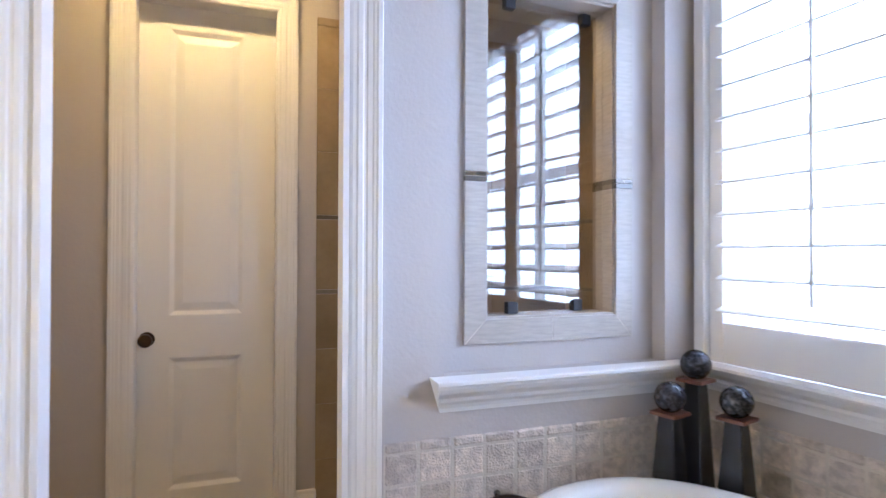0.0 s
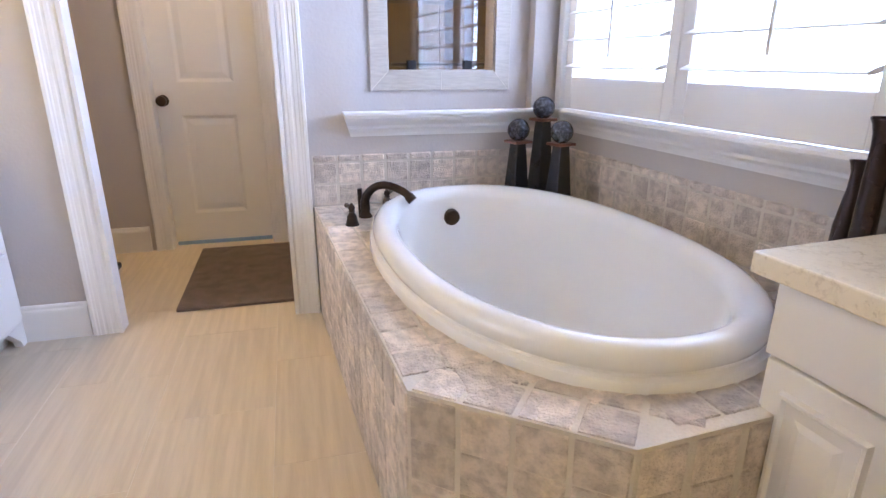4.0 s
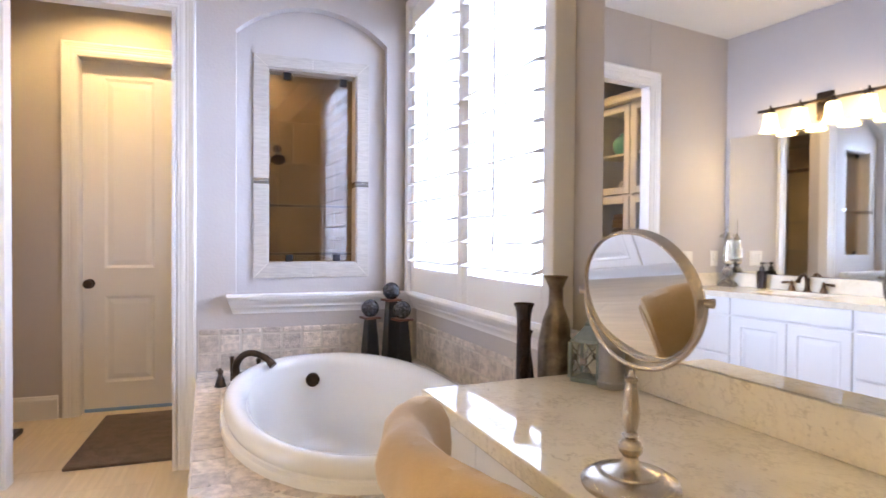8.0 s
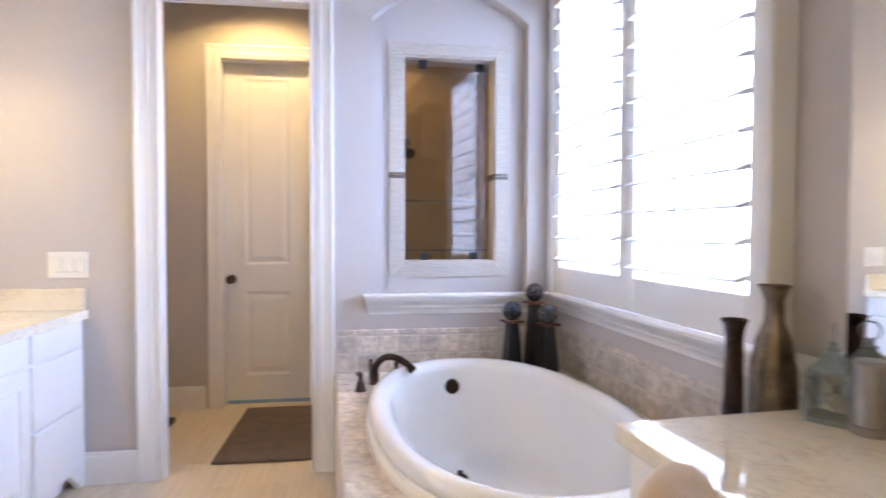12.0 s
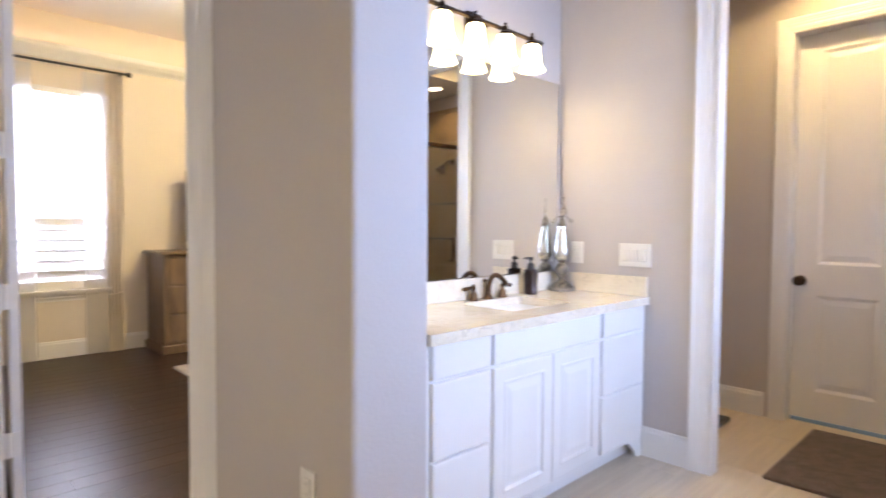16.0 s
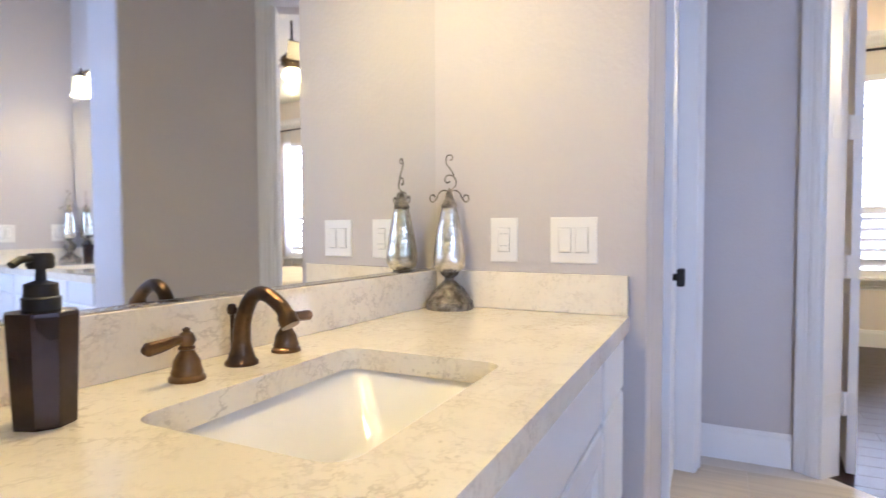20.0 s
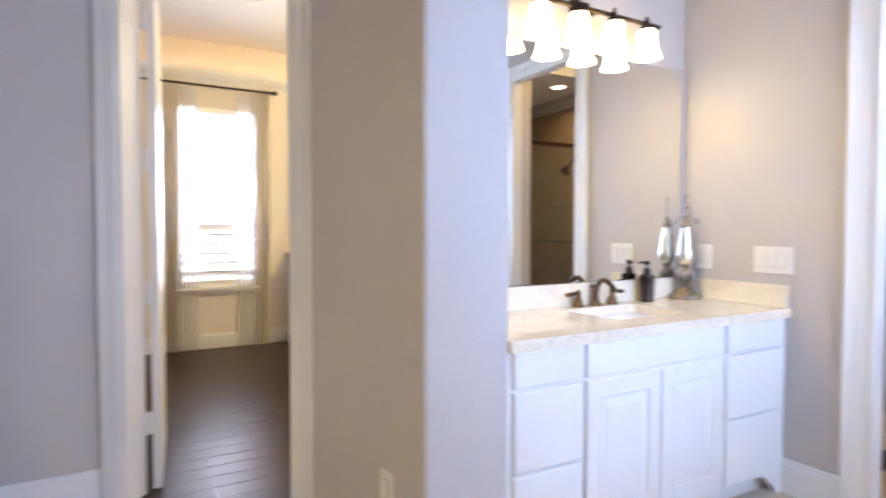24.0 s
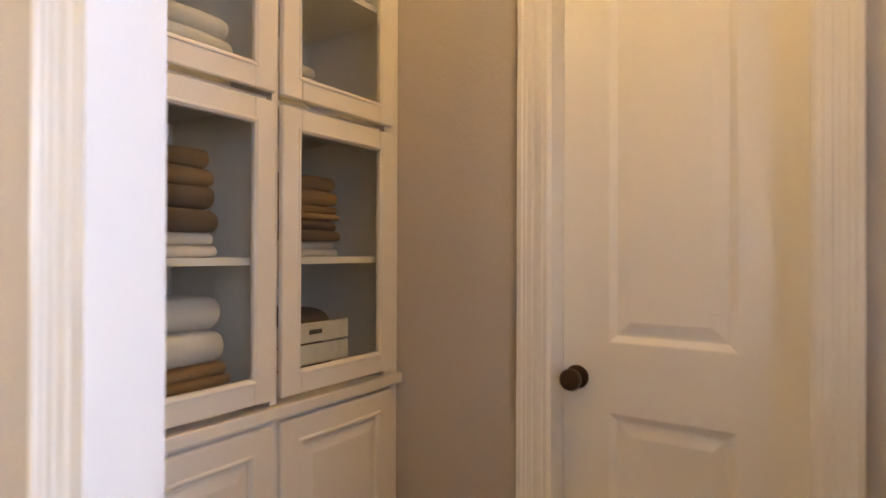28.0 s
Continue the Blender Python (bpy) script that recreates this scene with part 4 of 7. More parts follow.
zs, g = 1.520, 0.0008
for x0, x1, z0, z1 in ((FX0, GX0, FZ0, FZ1), (GX1, FX1, FZ0, FZ1), (GX0, GX1, FZ0, GZ0), (GX0, GX1, GZ1, FZ1)):
    part("grout_bed", box(B(), x0 + 0.001, x1 - 0.001, YF0 + 0.0012, YF1, z0 + 0.001, z1 - 0.001), GROUT, shw, "pale grout")
for xo, xi in ((FX0, GX0), (FX1, GX1)):
    s = 1 if xi > xo else -1
    frame_piece([(xo, FZ0 + 2 * g), (xi, GZ0 + 2 * g), (xi, zs - 0.019), (xo, zs - 0.019)])
    frame_piece([(xo, zs - 0.018), (xi, zs - 0.018), (xi, zs - 0.001), (xo, zs - 0.001)], MOSAIC, "mosaic_strip")
    xm = (xo + xi) / 2
    frame_piece([(xo, zs), (xm - s * g, zs), (xm - s * g, zs + 0.015), (xo, zs + 0.015)], CHROME_EDGE if s > 0 else MOSAIC, "mosaic_strip")
    frame_piece([(xm + s * g, zs), (xi, zs), (xi, zs + 0.015), (xm + s * g, zs + 0.015)], CHROME_EDGE if s > 0 else MOSAIC, "mosaic_strip")
    frame_piece([(xo, zs + 0.016), (xi, zs + 0.016), (xi, GZ1 - 2 * g), (xo, FZ1 - 2 * g)])
xm = (FX0 + FX1) / 2
for zo, zi in ((FZ0, GZ0), (FZ1, GZ1)):
    frame_piece([(FX0 + 2 * g, zo), (xm - g, zo), (xm - g, zi), (GX0 + 2 * g, zi)])
    frame_piece([(xm + g, zo), (FX1 - 2 * g, zo), (GX1 - 2 * g, zi), (xm + g, zi)])
# tiled reveal, two tiles deep, with the mosaic band carried round into it
YB = WINDOW_BACK
PANE_Y = 1.876
for ya, yb in ((NICHE_Y, PANE_Y - 0.008), (PANE_Y - 0.006, YB + 0.010)):
    for xa, xb in ((GX0, GX0 + 0.008), (GX1 - 0.008, GX1)):
        part("reveal_tile", box(B(), xa, xb, ya, yb, GZ0, zs - 0.019), FRAME_TILE, shw)
        part("reveal_mosaic", box(B(), xa, xb, ya, yb, zs - 0.018, zs - 0.001), MOSAIC, shw)
        part("reveal_mosaic", box(B(), xa, xb, ya, yb, zs, zs + 0.015), MOSAIC, shw)
        part("reveal_tile", box(B(), xa, xb, ya, yb, zs + 0.016, GZ1), FRAME_TILE, shw)
    for za, zb in ((GZ0, GZ0 + 0.008), (GZ1 - 0.008, GZ1)):
        part("reveal_tile", box(B(), GX0 + 0.008, xm - g, ya, yb, za, zb), FRAME_TILE, shw)
        part("reveal_tile", box(B(), xm + g, GX1 - 0.008, ya, yb, za, zb), FRAME_TILE, shw)
PANE = Matrix.Translation((xm, PANE_Y, 0)) @ pose(0, 0, 0, 0, 0, 6.2)
half = (GX1 - GX0) / 2 - 0.010
bm = box(B(), -half, half, -0.003, 0.003, GZ0 + 0.010, GZ1 - 0.010)
bm.transform(PANE)
pane = part("pane", bm, SHOWER_GLASS, shw, "clear glass pane")
pane.visible_shadow = False
for x, z in ((1.553, GZ1 - 0.050), (1.872, GZ1 - 0.050), (1.564, GZ0 + 0.009), (1.836, GZ0 + 0.009)):
    bm = box(B(), x - xm - 0.020, x - xm + 0.020, -0.014, 0.014, z, z + 0.040, 0.002, 1)
    bm.transform(PANE)
    part("clip", bm, BLACK, shw, "black glass clip")

# ---- shuttered window ----
sh = thing("window_2", (EX, 0.91, WZ0), "white plantation shutters over a bright window", "window", kind="structure", m=EAST)
XS = EX - 0.062     # face of the shutter panels
part("frame_side", box(B(), EX - 0.085, EX + 0.0, WY1, WY1 + 0.045, WZ0, WZ1 + 0.045, 0.006), TRIM, sh)
part("frame_side", box(B(), EX - 0.085, EX + 0.0, WY0 - 0.045, WY0, WZ0, WZ1 + 0.045, 0.006), TRIM, sh)
part("frame_head", box(B(), EX - 0.085, EX + 0.0, WY0, WY1, WZ1, WZ1 + 0.045, 0.006), TRIM, sh)
LZ0, LZ1 = 1.045, 2.42
panels = ((1.678, 0.9695), (0.9675, 0.247))
stile = 0.055


def louver_mesh(width, slope=14):
    bm = B()
    arc = [(0.056 * math.cos(math.pi * k / 8), 0.0065 * math.sin(math.pi * k / 8) + 0.0015) for k in range(1, 8)]
    prof = [(0.056, 0.002), *arc, (-0.056, 0.002), (-0.056, -0.002), *[(-a, -b) for a, b in arc], (0.056, -0.002)]
    tilt = radians(slope)
    pts = [(a * math.cos(tilt) - b * math.sin(tilt), a * math.sin(tilt) + b * math.cos(tilt)) for a, b in prof]
    ends = [[bm.verts.new((a, s * width / 2, b)) for a, b in pts] for s in (-1, 1)]
    n = len(pts)
    for k in range(n):
        bm.faces.new((ends[0][k], ends[0][(k + 1) % n], ends[1][(k + 1) % n], ends[1][k]))
    bm.faces.new(ends[0])
    bm.faces.new(ends[1])
    bmesh.ops.recalc_face_normals(bm, faces=bm.faces)
    me = bpy.data.meshes.new("louver")
    bm.to_mesh(me)
    bm.free()
    me.materials.append(TRIM)
    smooth_mesh(me, 50)
    return me


def child_of(name, me, parent, place):
    ob = new(name, me)
    ob.parent = parent
    ob.location = WORLD_OF[parent.name] @ Vector(place)
    WORLD_OF[ob.name] = WORLD_OF[parent.name]
    return ob


for ya, yb in panels:
    bm = box(B(), XS, XS + 0.028, ya - stile, ya, WZ0 + 0.004, WZ1 - 0.003, 0.003, 1)
    box(bm, XS, XS + 0.028, yb, yb + stile, WZ0 + 0.004, WZ1 - 0.003, 0.003, 1)
    box(bm, XS + 0.0005, XS + 0.0275, yb + stile, ya - stile, WZ0 + 0.004, LZ0, 0.003, 1)
    box(bm, XS + 0.0005, XS + 0.0275, yb + stile, ya - stile, LZ1, WZ1 - 0.003, 0.003, 1)
    pf = part("shutter_panel", bm, TRIM, sh)
    me = louver_mesh(ya - yb - 2 * stile - 0.004)
    count = 13
    for k in range(count):
        z = LZ0 + 0.052 + (LZ1 - LZ0 - 0.104) * k / (count - 1)
        child_of("louver", me, pf, (XS + 0.014, (ya + yb) / 2, z))
    part("tilt_rod", box(B(), XS - 0.052, XS - 0.042, (ya + yb) / 2 - 0.036, (ya + yb) / 2 - 0.024, LZ0 + 0.08, LZ1 - 0.07, 0.002, 1), TRIM, pf)
part("sash_rail", box(B(), EX + 0.125, EX + 0.155, WY0, WY1, 1.68, 1.73), TRIM, sh)
part("sash_mullion", box(B(), EX + 0.120, EX + 0.160, 0.94, 0.99, WZ0, WZ1), TRIM, sh)
wp = part("pane", box(B(), EX + 0.137, EX + 0.141, WY0, WY1, WZ0, WZ1), GLASS, sh, "clear window glass")
wp.visible_shadow = False

# ---- dressing desk under the mirror ----
DESK = 0.785
DX, DY0, DY1 = 1.70, -2.05, 0.095
bm = box(B(), DX, EX - 0.003, DY0, DY1, DESK - 0.042, DESK, 0.004)
solid("countertop", bm, QUARTZ, "polished cream quartz dressing-table top", "countertop", m=EAST)
solid("desk_backsplash", box(B(), EX - 0.024, EX - 0.004, DY0, 0.090, DESK + 0.0005, DESK + 0.105, 0.003), QUARTZ, "cream quartz backsplash below the mirror", "backsplash", m=EAST)
cab = thing("desk_cabinet", (DX + 0.25, -0.12, 0), "white painted drawer cabinet under the dressing table", "cabinet", m=EAST)
part("body", box(B(), DX + 0.025, EX - 0.004, -0.225, 0.040, 0.08, DESK - 0.043, 0.003), CABINET, cab)
part("plinth", box(B(), DX + 0.06, EX - 0.02, -0.215, 0.03, 0.0, 0.08), CABINET, cab)
part("end_panel", raised_panel(B(), (DX + 0.03, 0.040, 0), (1, 0, 0), (0, 0, 1), (0, 1, 0), 0.04, EX - DX - 0.08, 0.12, DESK - 0.09), CABINET, cab)
part("face_rail", box(B(), DX + 0.012, DX + 0.0245, -0.225, 0.040, 0.605, DESK - 0.044, 0.002), CABINET, cab)
d = part("door", box(B(), DX + 0.008, DX + 0.0245, -0.215, 0.030, 0.10, 0.60, 0.003), CABINET, cab)
part("door_panel", raised_panel(B(), (DX + 0.008, 0, 0), (0, 1, 0), (0, 0, 1), (-1, 0, 0), -0.175, -0.010, 0.145, 0.555), CABINET, d)
apron = thing("desk_apron", (DX + 0.03, -0.9, 0.6), "white painted apron drawer over the knee space", "drawer", m=EAST)
part("drawer_front", box(B(), DX + 0.012, DX + 0.03, -1.20, -0.228, DESK - 0.165, DESK - 0.044, 0.003), CABINET, apron)
part("side_post", box(B(), DX + 0.015, DX + 0.05, -1.24, -1.201, 0.0, DESK - 0.044, 0.003), CABINET, apron)
cab2 = thing("desk_cabinet", (DX + 0.25, -1.7, 0), "white painted drawer cabinet under the dressing table", "cabinet", m=EAST)
part("body", box(B(), DX + 0.025, EX - 0.004, -2.04, -1.242, 0.0, DESK - 0.043, 0.003), CABINET, cab2)

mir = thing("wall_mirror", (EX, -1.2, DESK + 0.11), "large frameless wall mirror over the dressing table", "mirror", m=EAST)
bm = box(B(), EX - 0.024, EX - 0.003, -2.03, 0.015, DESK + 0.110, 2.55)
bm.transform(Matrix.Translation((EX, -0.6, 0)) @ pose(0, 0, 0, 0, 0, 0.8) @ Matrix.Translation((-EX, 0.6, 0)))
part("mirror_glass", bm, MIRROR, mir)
part("edge_channel", box(B(), EX - 0.013, EX - 0.002, -2.03, 0.015, DESK + 0.1055, DESK + 0.1095), CHROME_EDGE, mir)


def magnifier(x, y):
    t = thing("makeup_mirror", (x, y, DESK), "brushed nickel round swivel mirror on a turned stand", "mirror", m=EAST)
    o = Matrix.Translation((x, y, DESK))
    part("base", lathe(B(), [(0.0, 0.0), (0.079, 0.0), (0.082, 0.004), (0.082, 0.010), (0.077, 0.017), (0.066, 0.023), (0.054, 0.026), (0.049, 0.0262), (0.047, 0.030), (0.036, 0.033), (0.022, 0.038), (0.015, 0.045), (0.012, 0.054)], o, 40), NICKEL, t, "", True)
    part("stem", lathe(B(), [(0.012, 0.044), (0.010, 0.050), (0.013, 0.054), (0.019, 0.061), (0.021, 0.069), (0.017, 0.078), (0.009, 0.084), (0.015, 0.089), (0.009, 0.094), (0.0125, 0.106), (0.0145, 0.125), (0.012, 0.155), (0.009, 0.178), (0.0115, 0.182), (0.0115, 0.186), (0.007, 0.190), (0.006, 0.200), (0.0, 0.201)], o, 28), NICKEL, t, "", True)
    c = Vector((x + 0.010, y - 0.006, DESK + 0.326))
    face = Matrix.Translation(c) @ pose(0, 0, 0, 0, 0, 189) @ pose(0, 0, 0, 0, 104, 0)
    R = 0.109
    ringm = B()
    prof = [(R + 0.005, -0.012), (R + 0.006, 0.0), (R + 0.005, 0.012), (R + 0.002, 0.013), (R, 0.010), (R, -0.010), (R + 0.002, -0.013)]
    seg = 56
    rows = [[ringm.verts.new((r * math.cos(2 * math.pi * k / seg), r * math.sin(2 * math.pi * k / seg), z)) for k in range(seg)] for r, z in prof]
    for a, b in zip(rows, rows[1:] + rows[:1]):
        for k in range(seg):
            ringm.faces.new((a[k], a[(k + 1) % seg], b[(k + 1) % seg], b[k]))
    ringm.transform(face)
    rim = part("rim", ringm, NICKEL, t, "", True)
    for s in (-1, 1):
        disc = lathe(B(), [(0.0, 0.008 * s), (R, 0.008 * s), (R, 0.005 * s), (0.0, 0.005 * s)], face, 56)
        part("mirror_disc", disc, MIRROR, rim)
    yoke = []
    yaw = Matrix.Translation(c) @ pose(0, 0, 0, 0, 0, 189 + 90)
    for k in range(25):
        a = math.pi + math.pi * k / 24
        yoke.append(yaw @ Vector(((R + 0.013) * math.cos(a), 0, (R + 0.013) * math.sin(a))))
    part("yoke", tube(B(), yoke, 0.0042, 10), NICKEL, t, "", True)
    for s in (-1, 1):
        p = yaw @ Vector((s * (R + 0.008), 0, 0))
        q = yaw @ Vector((s * (R + 0.024), 0, 0))
        part("pivot_knob", bar(B(), p, q, 0.005, 0.008), NICKEL, t, "", True)


magnifier(1.81, -0.625)


def lantern(x, y):
    t = thing("lantern", (x, y, DESK), "small pale green metal candle lantern", "lantern", m=EAST)
    z = DESK
    w = 0.048
    m = Matrix.Translation((x, y, z)) @ pose(0, 0, 0, 0, 0, 30) @ Matrix.Scale(0.90, 4)

    def add(name, b, mat=LANTERN, label=""):
        b.transform(m)
        part(name, b, mat, t, label)

    add("base", box(B(), -w, w, -w, w, 0, 0.014, 0.002))
    add("top_plate", box(B(), -w, w, -w, w, 0.130, 0.140, 0.002))
    for sx in (-1, 1):
        for sy in (-1, 1):
            add("post", box(B(), sx * w - 0.005, sx * w + 0.005, sy * w - 0.005, sy * w + 0.005, 0.014, 0.130))
    for k in range(4):
        b = box(B(), -w + 0.005, w - 0.005, w - 0.002, w, 0.016, 0.128)
        b.transform(pose(0, 0, 0, 0, 0, 90 * k))
        add("pane", b, GLASS, "clear lantern glass")
        b = B()
        for s in (-1, 1):
            bar(b, (-s * (w - 0.008), w + 0.002, 0.024), (s * (w - 0.008), w + 0.002, 0.120), 0.0022, seg=6)
        bar(b, (0, w, 0.072), (0, w + 0.008, 0.072), 0.011, seg=16)
        b.transform(pose(0, 0, 0, 0, 0, 90 * k))
        add("lattice", b, PEWTER)
    b = B()
    bmesh.ops.create_cone(b, cap_ends=True, segments=4, radius1=0.060, radius2=0.016, depth=0.045, matrix=Matrix.Translation((0, 0, 0.1625)) @ pose(0, 0, 0, 0, 0, 45))
    add("roof", b)
    add("finial", lathe(B(), [(0.016, 0.184), (0.018, 0.19), (0.008, 0.198), (0.011, 0.206), (0.0, 0.214)], None, 16))
    add("ring_handle", tube(B(), [(0.024 * math.cos(a), 0, 0.232 + 0.024 * math.sin(a)) for a in [2 * math.pi * k / 20 for k in range(21)]], 0.0022, 8), PEWTER)


lantern(2.200, 0.000)
solid("canister", lathe(B(), [(0.0, 0.0), (0.038, 0.0), (0.040, 0.004), (0.040, 0.018), (0.036, 0.022), (0.036, 0.15), (0.038, 0.155), (0.03, 0.162), (0.0, 0.163)], Matrix.Translation((2.212, -0.085, DESK)), 32), GREY_TIN, "tall grey metal canister on the dressing table", "canister", m=EAST, smooth=True)


def dressing_chair(m):
    """A barrel-backed chair in tan suede, the top of its back gathered into an outward roll."""
    c = thing("dressing_chair", (0, 0, 0), "tan suede barrel-backed dressing chair with a gathered rolled top", "chair", m=m)
    # the seat faces +x, the back is at -x
    part("seat", box(B(), -0.285, 0.18, -0.185, 0.185, 0.34, 0.47, 0.035, 4), SUEDE, c, "", True)
    inner = [(0.0, 0.33), (0.0, 0.46), (0.001, 0.58), (0.0, 0.70), (0.0, 0.79), (0.001, 0.850), (0.006, 0.889), (0.018, 0.914), (0.036, 0.928), (0.057, 0.929), (0.075, 0.919), (0.088, 0.900),
             (0.093, 0.876), (0.089, 0.852), (0.077, 0.833), (0.058, 0.824), (0.043, 0.812), (0.040, 0.76), (0.041, 0.62), (0.042, 0.46), (0.042, 0.33)]
    steps = 72
    bm = B()
    rows = []
    for k in range(steps + 1):
        s = -1 + 2 * k / steps
        at = Vector((-0.305 + 0.08 * s * s, 0.200 * s, 0))
        out = Vector((-0.205, 0.16 * s, 0)).normalized()
        edge = min(1.0, (1 - abs(s)) / 0.045)
        soft_end = math.sqrt(max(0.0, 1 - (1 - edge) ** 2))
        row = []
        for o, z in inner:
            mid = 0.020 if z < 0.80 else 0.044
            roll = max(0.0, min(1.0, (z - 0.79) / 0.06))
            pleat = roll * (0.0080 * noise.noise(Vector((s * 2.6 + 6 * o, z * 7, 2.0))) + 0.0026 * noise.noise(Vector((s * 7 + 26 * o, 7.0, z * 16))))
            hollow = noise.noise(Vector((s * 3.2, o * 9, z * 4))) * 0.006
            width = (o - mid) * (0.80 + 0.20 * soft_end) + mid + (pleat if o > mid else -0.4 * pleat) + hollow
            drop = (z - 0.86) * (1 - soft_end) * -0.22 if z > 0.80 else 0.0
            row.append(bm.verts.new(at + out * width + Vector((0, 0, z + drop + 0.5 * pleat - 0.012 * s * s * roll))))
        rows.append(row)
    n = len(inner)
    for p, q in zip(rows, rows[1:]):
        for k in range(n):
            bm.faces.new((p[k], p[(k + 1) % n], q[(k + 1) % n], q[k]))
    ends = []
    for row in (rows[0], rows[-1]):
        bm.faces.new(row)
        ends.append([v.co.copy() for v in row])
    part("backrest", bm, SUEDE, c, "gathered suede back rolled over at the top", True)
    for pts in ends:
        part("piping", tube(B(), pts, 0.0022, 6), SUEDE, c, "", True)
    for x in (-0.24, 0.16):
        for y in (-0.125, 0.125):
            part("leg", bar(B(), (x, y, 0), (x, y, 0.345), 0.014, 0.022), MAHOGANY, c, "dark wooden leg")


dressing_chair(EAST @ pose(1.764, -0.668, 0, 0, 0, -4))


# ---- sink vanities ----
def switch_plate(name, o, u, w, gangs, label, kind="rocker"):
    """A wall plate with o its lower corner on the wall, u across, w outwards."""
    o, u, w = Vector(o), Vector(u), Vector(w)
    width = {1: 0.080, 2: 0.126, 3: 0.180}[gangs]
    t = thing(name, o + u * width / 2, label, "outlet" if kind == "outlet" else "light switch")
    v = Vector((0, 0, 1))

    def slab(b, a0, a1, z0, z1, h0, h1):
        vs = [[b.verts.new(o + u * a + v * z + w * h) for a, z in ((a0 + i, z0 + i), (a1 - i, z0 + i), (a1 - i, z1 - i), (a0 + i, z1 - i))] for h, i in ((h0, 0), (h1 * 0.7, 0), (h1, 0.003))]
        for p, q in zip(vs, vs[1:]):
            for k in range(4):
                b.faces.new((p[k], p[(k + 1) % 4], q[(k + 1) % 4], q[k]))
        b.faces.new(vs[-1])
        return b

    part("plate", slab(B(), 0, width, 0, 0.124, 0, 0.006), SWITCH, t)
    for k in range(gangs):
        c = width / 2 + (k - (gangs - 1) / 2) * 0.046
        # no real gap: a dark slab colours in its shade
        part("surround", slab(B(), c - 0.0185, c + 0.0185, 0.027, 0.097, 0.0061, 0.0072), HOLE_SHADE, t, "dark slab painted as the shade of the gap")
        rk = part("rocker" if kind == "rocker" else "receptacle", slab(B(), c - 0.0165, c + 0.0165, 0.029, 0.095, 0.0073, 0.0105), SWITCH, t)
        if kind == "outlet":
            # slot shade as raised dark slabs, nothing is cut
            for zc in (0.045, 0.079):
                for s in (-1, 1):
                    part("slot", slab(B(), c + s * 0.006 - 0.0012, c + s * 0.006 + 0.0012, zc - 0.004, zc + 0.004, 0.0106, 0.0112), HOLE_SHADE, rk)
    return t


def lamp_bar(x, ys, z, w, watts, m=Matrix.Identity(4)):
    """A bar of frosted bell shades on the wall; w points away from the wall."""
    w = Vector(w)
    along = Vector((abs(w.y), abs(w.x), 0))
    mid = sum(ys) / len(ys)
    at = lambda s, out, h: (Vector((x, 0, 0)) if abs(w.x) else Vector((0, x, 0))) + along * s + w * out + Vector((0, 0, h))
    t = thing("vanity_light", at(mid, 0, z), "bronze bar light with four lit frosted bell shades", "wall lamp", m=m)
    bm = B()
    turn = Matrix.Translation(at(mid, 0.012, z)) @ w.to_track_quat("Z", "Y").to_matrix().to_4x4()
    box(bm, -0.055, 0.055, -0.10, 0.10, -0.011, 0.012, 0.004) if abs(w.x) else box(bm, -0.10, 0.10, -0.055, 0.055, -0.011, 0.012, 0.004)
    bm.transform(turn)
    part("back_plate", bm, BRONZE, t)
    part("rail", tube(B(), [at(min(ys) - 0.10, 0.115, z + 0.024), at(max(ys) + 0.10, 0.115, z + 0.024)], 0.011, 10), BRONZE, t)
    part("stem", bar(B(), at(mid, 0.012, z), at(mid, 0.115, z + 0.024), 0.010), BRONZE, t)
    for s in ys:
        o = Matrix.Translation(at(s, 0.125, z))
        holder = part("lamp_holder", lathe(B(), [(0.0, 0.056), (0.006, 0.053), (0.008, 0.046), (0.005, 0.041), (0.012, 0.036), (0.013, 0.014), (0.028, 0.006), (0.032, -0.008), (0.028, -0.012)], o, 20), BRONZE, t, "", True)
        part("shade", lathe(B(), [(0.026, -0.006), (0.036, -0.010), (0.042, -0.022), (0.044, -0.050), (0.047, -0.085), (0.055, -0.116), (0.067, -0.142), (0.064, -0.142), (0.052, -0.115), (0.044, -0.084), (0.041, -0.050), (0.039, -0.024), (0.033, -0.013), (0.025, -0.010)], o, 28), SHADE, t, "lit frosted glass bell shade", True)
        bulb("bulb", m @ at(s, 0.125, z - 0.12), watts, WARM, 0.03)


def faucet(place, turn, spread_dir, label):
    t = thing("sink_faucet", place, label, "faucet")
    gooseneck(t, place, turn, WORN_BRONZE, 0.115, 0.120, 0.0125)
    d = Vector(spread_dir)
    p = Vector(place)
    lever_handle(t, p + d * 0.110, math.degrees(math.atan2(d.y, d.x)), WORN_BRONZE, 0.062, 0.072)
    lever_handle(t, p - d * 0.110, math.degrees(math.atan2(-d.y, -d.x)), WORN_BRONZE, 0.062, 0.072)
    back = Matrix.Rotation(radians(turn), 4, "Z") @ Vector((-0.022, 0, 0))
    part("lift_rod", bar(B(), p + back, p + back + Vector((0, 0, 0.085)), 0.0035), WORN_BRONZE, t)
    part("lift_knob", lathe(B(), [(0.0, 0.08), (0.007, 0.084), (0.009, 0.092), (0.006, 0.10), (0.0, 0.102)], Matrix.Translation(p + back), 14), WORN_BRONZE, t, "", True)


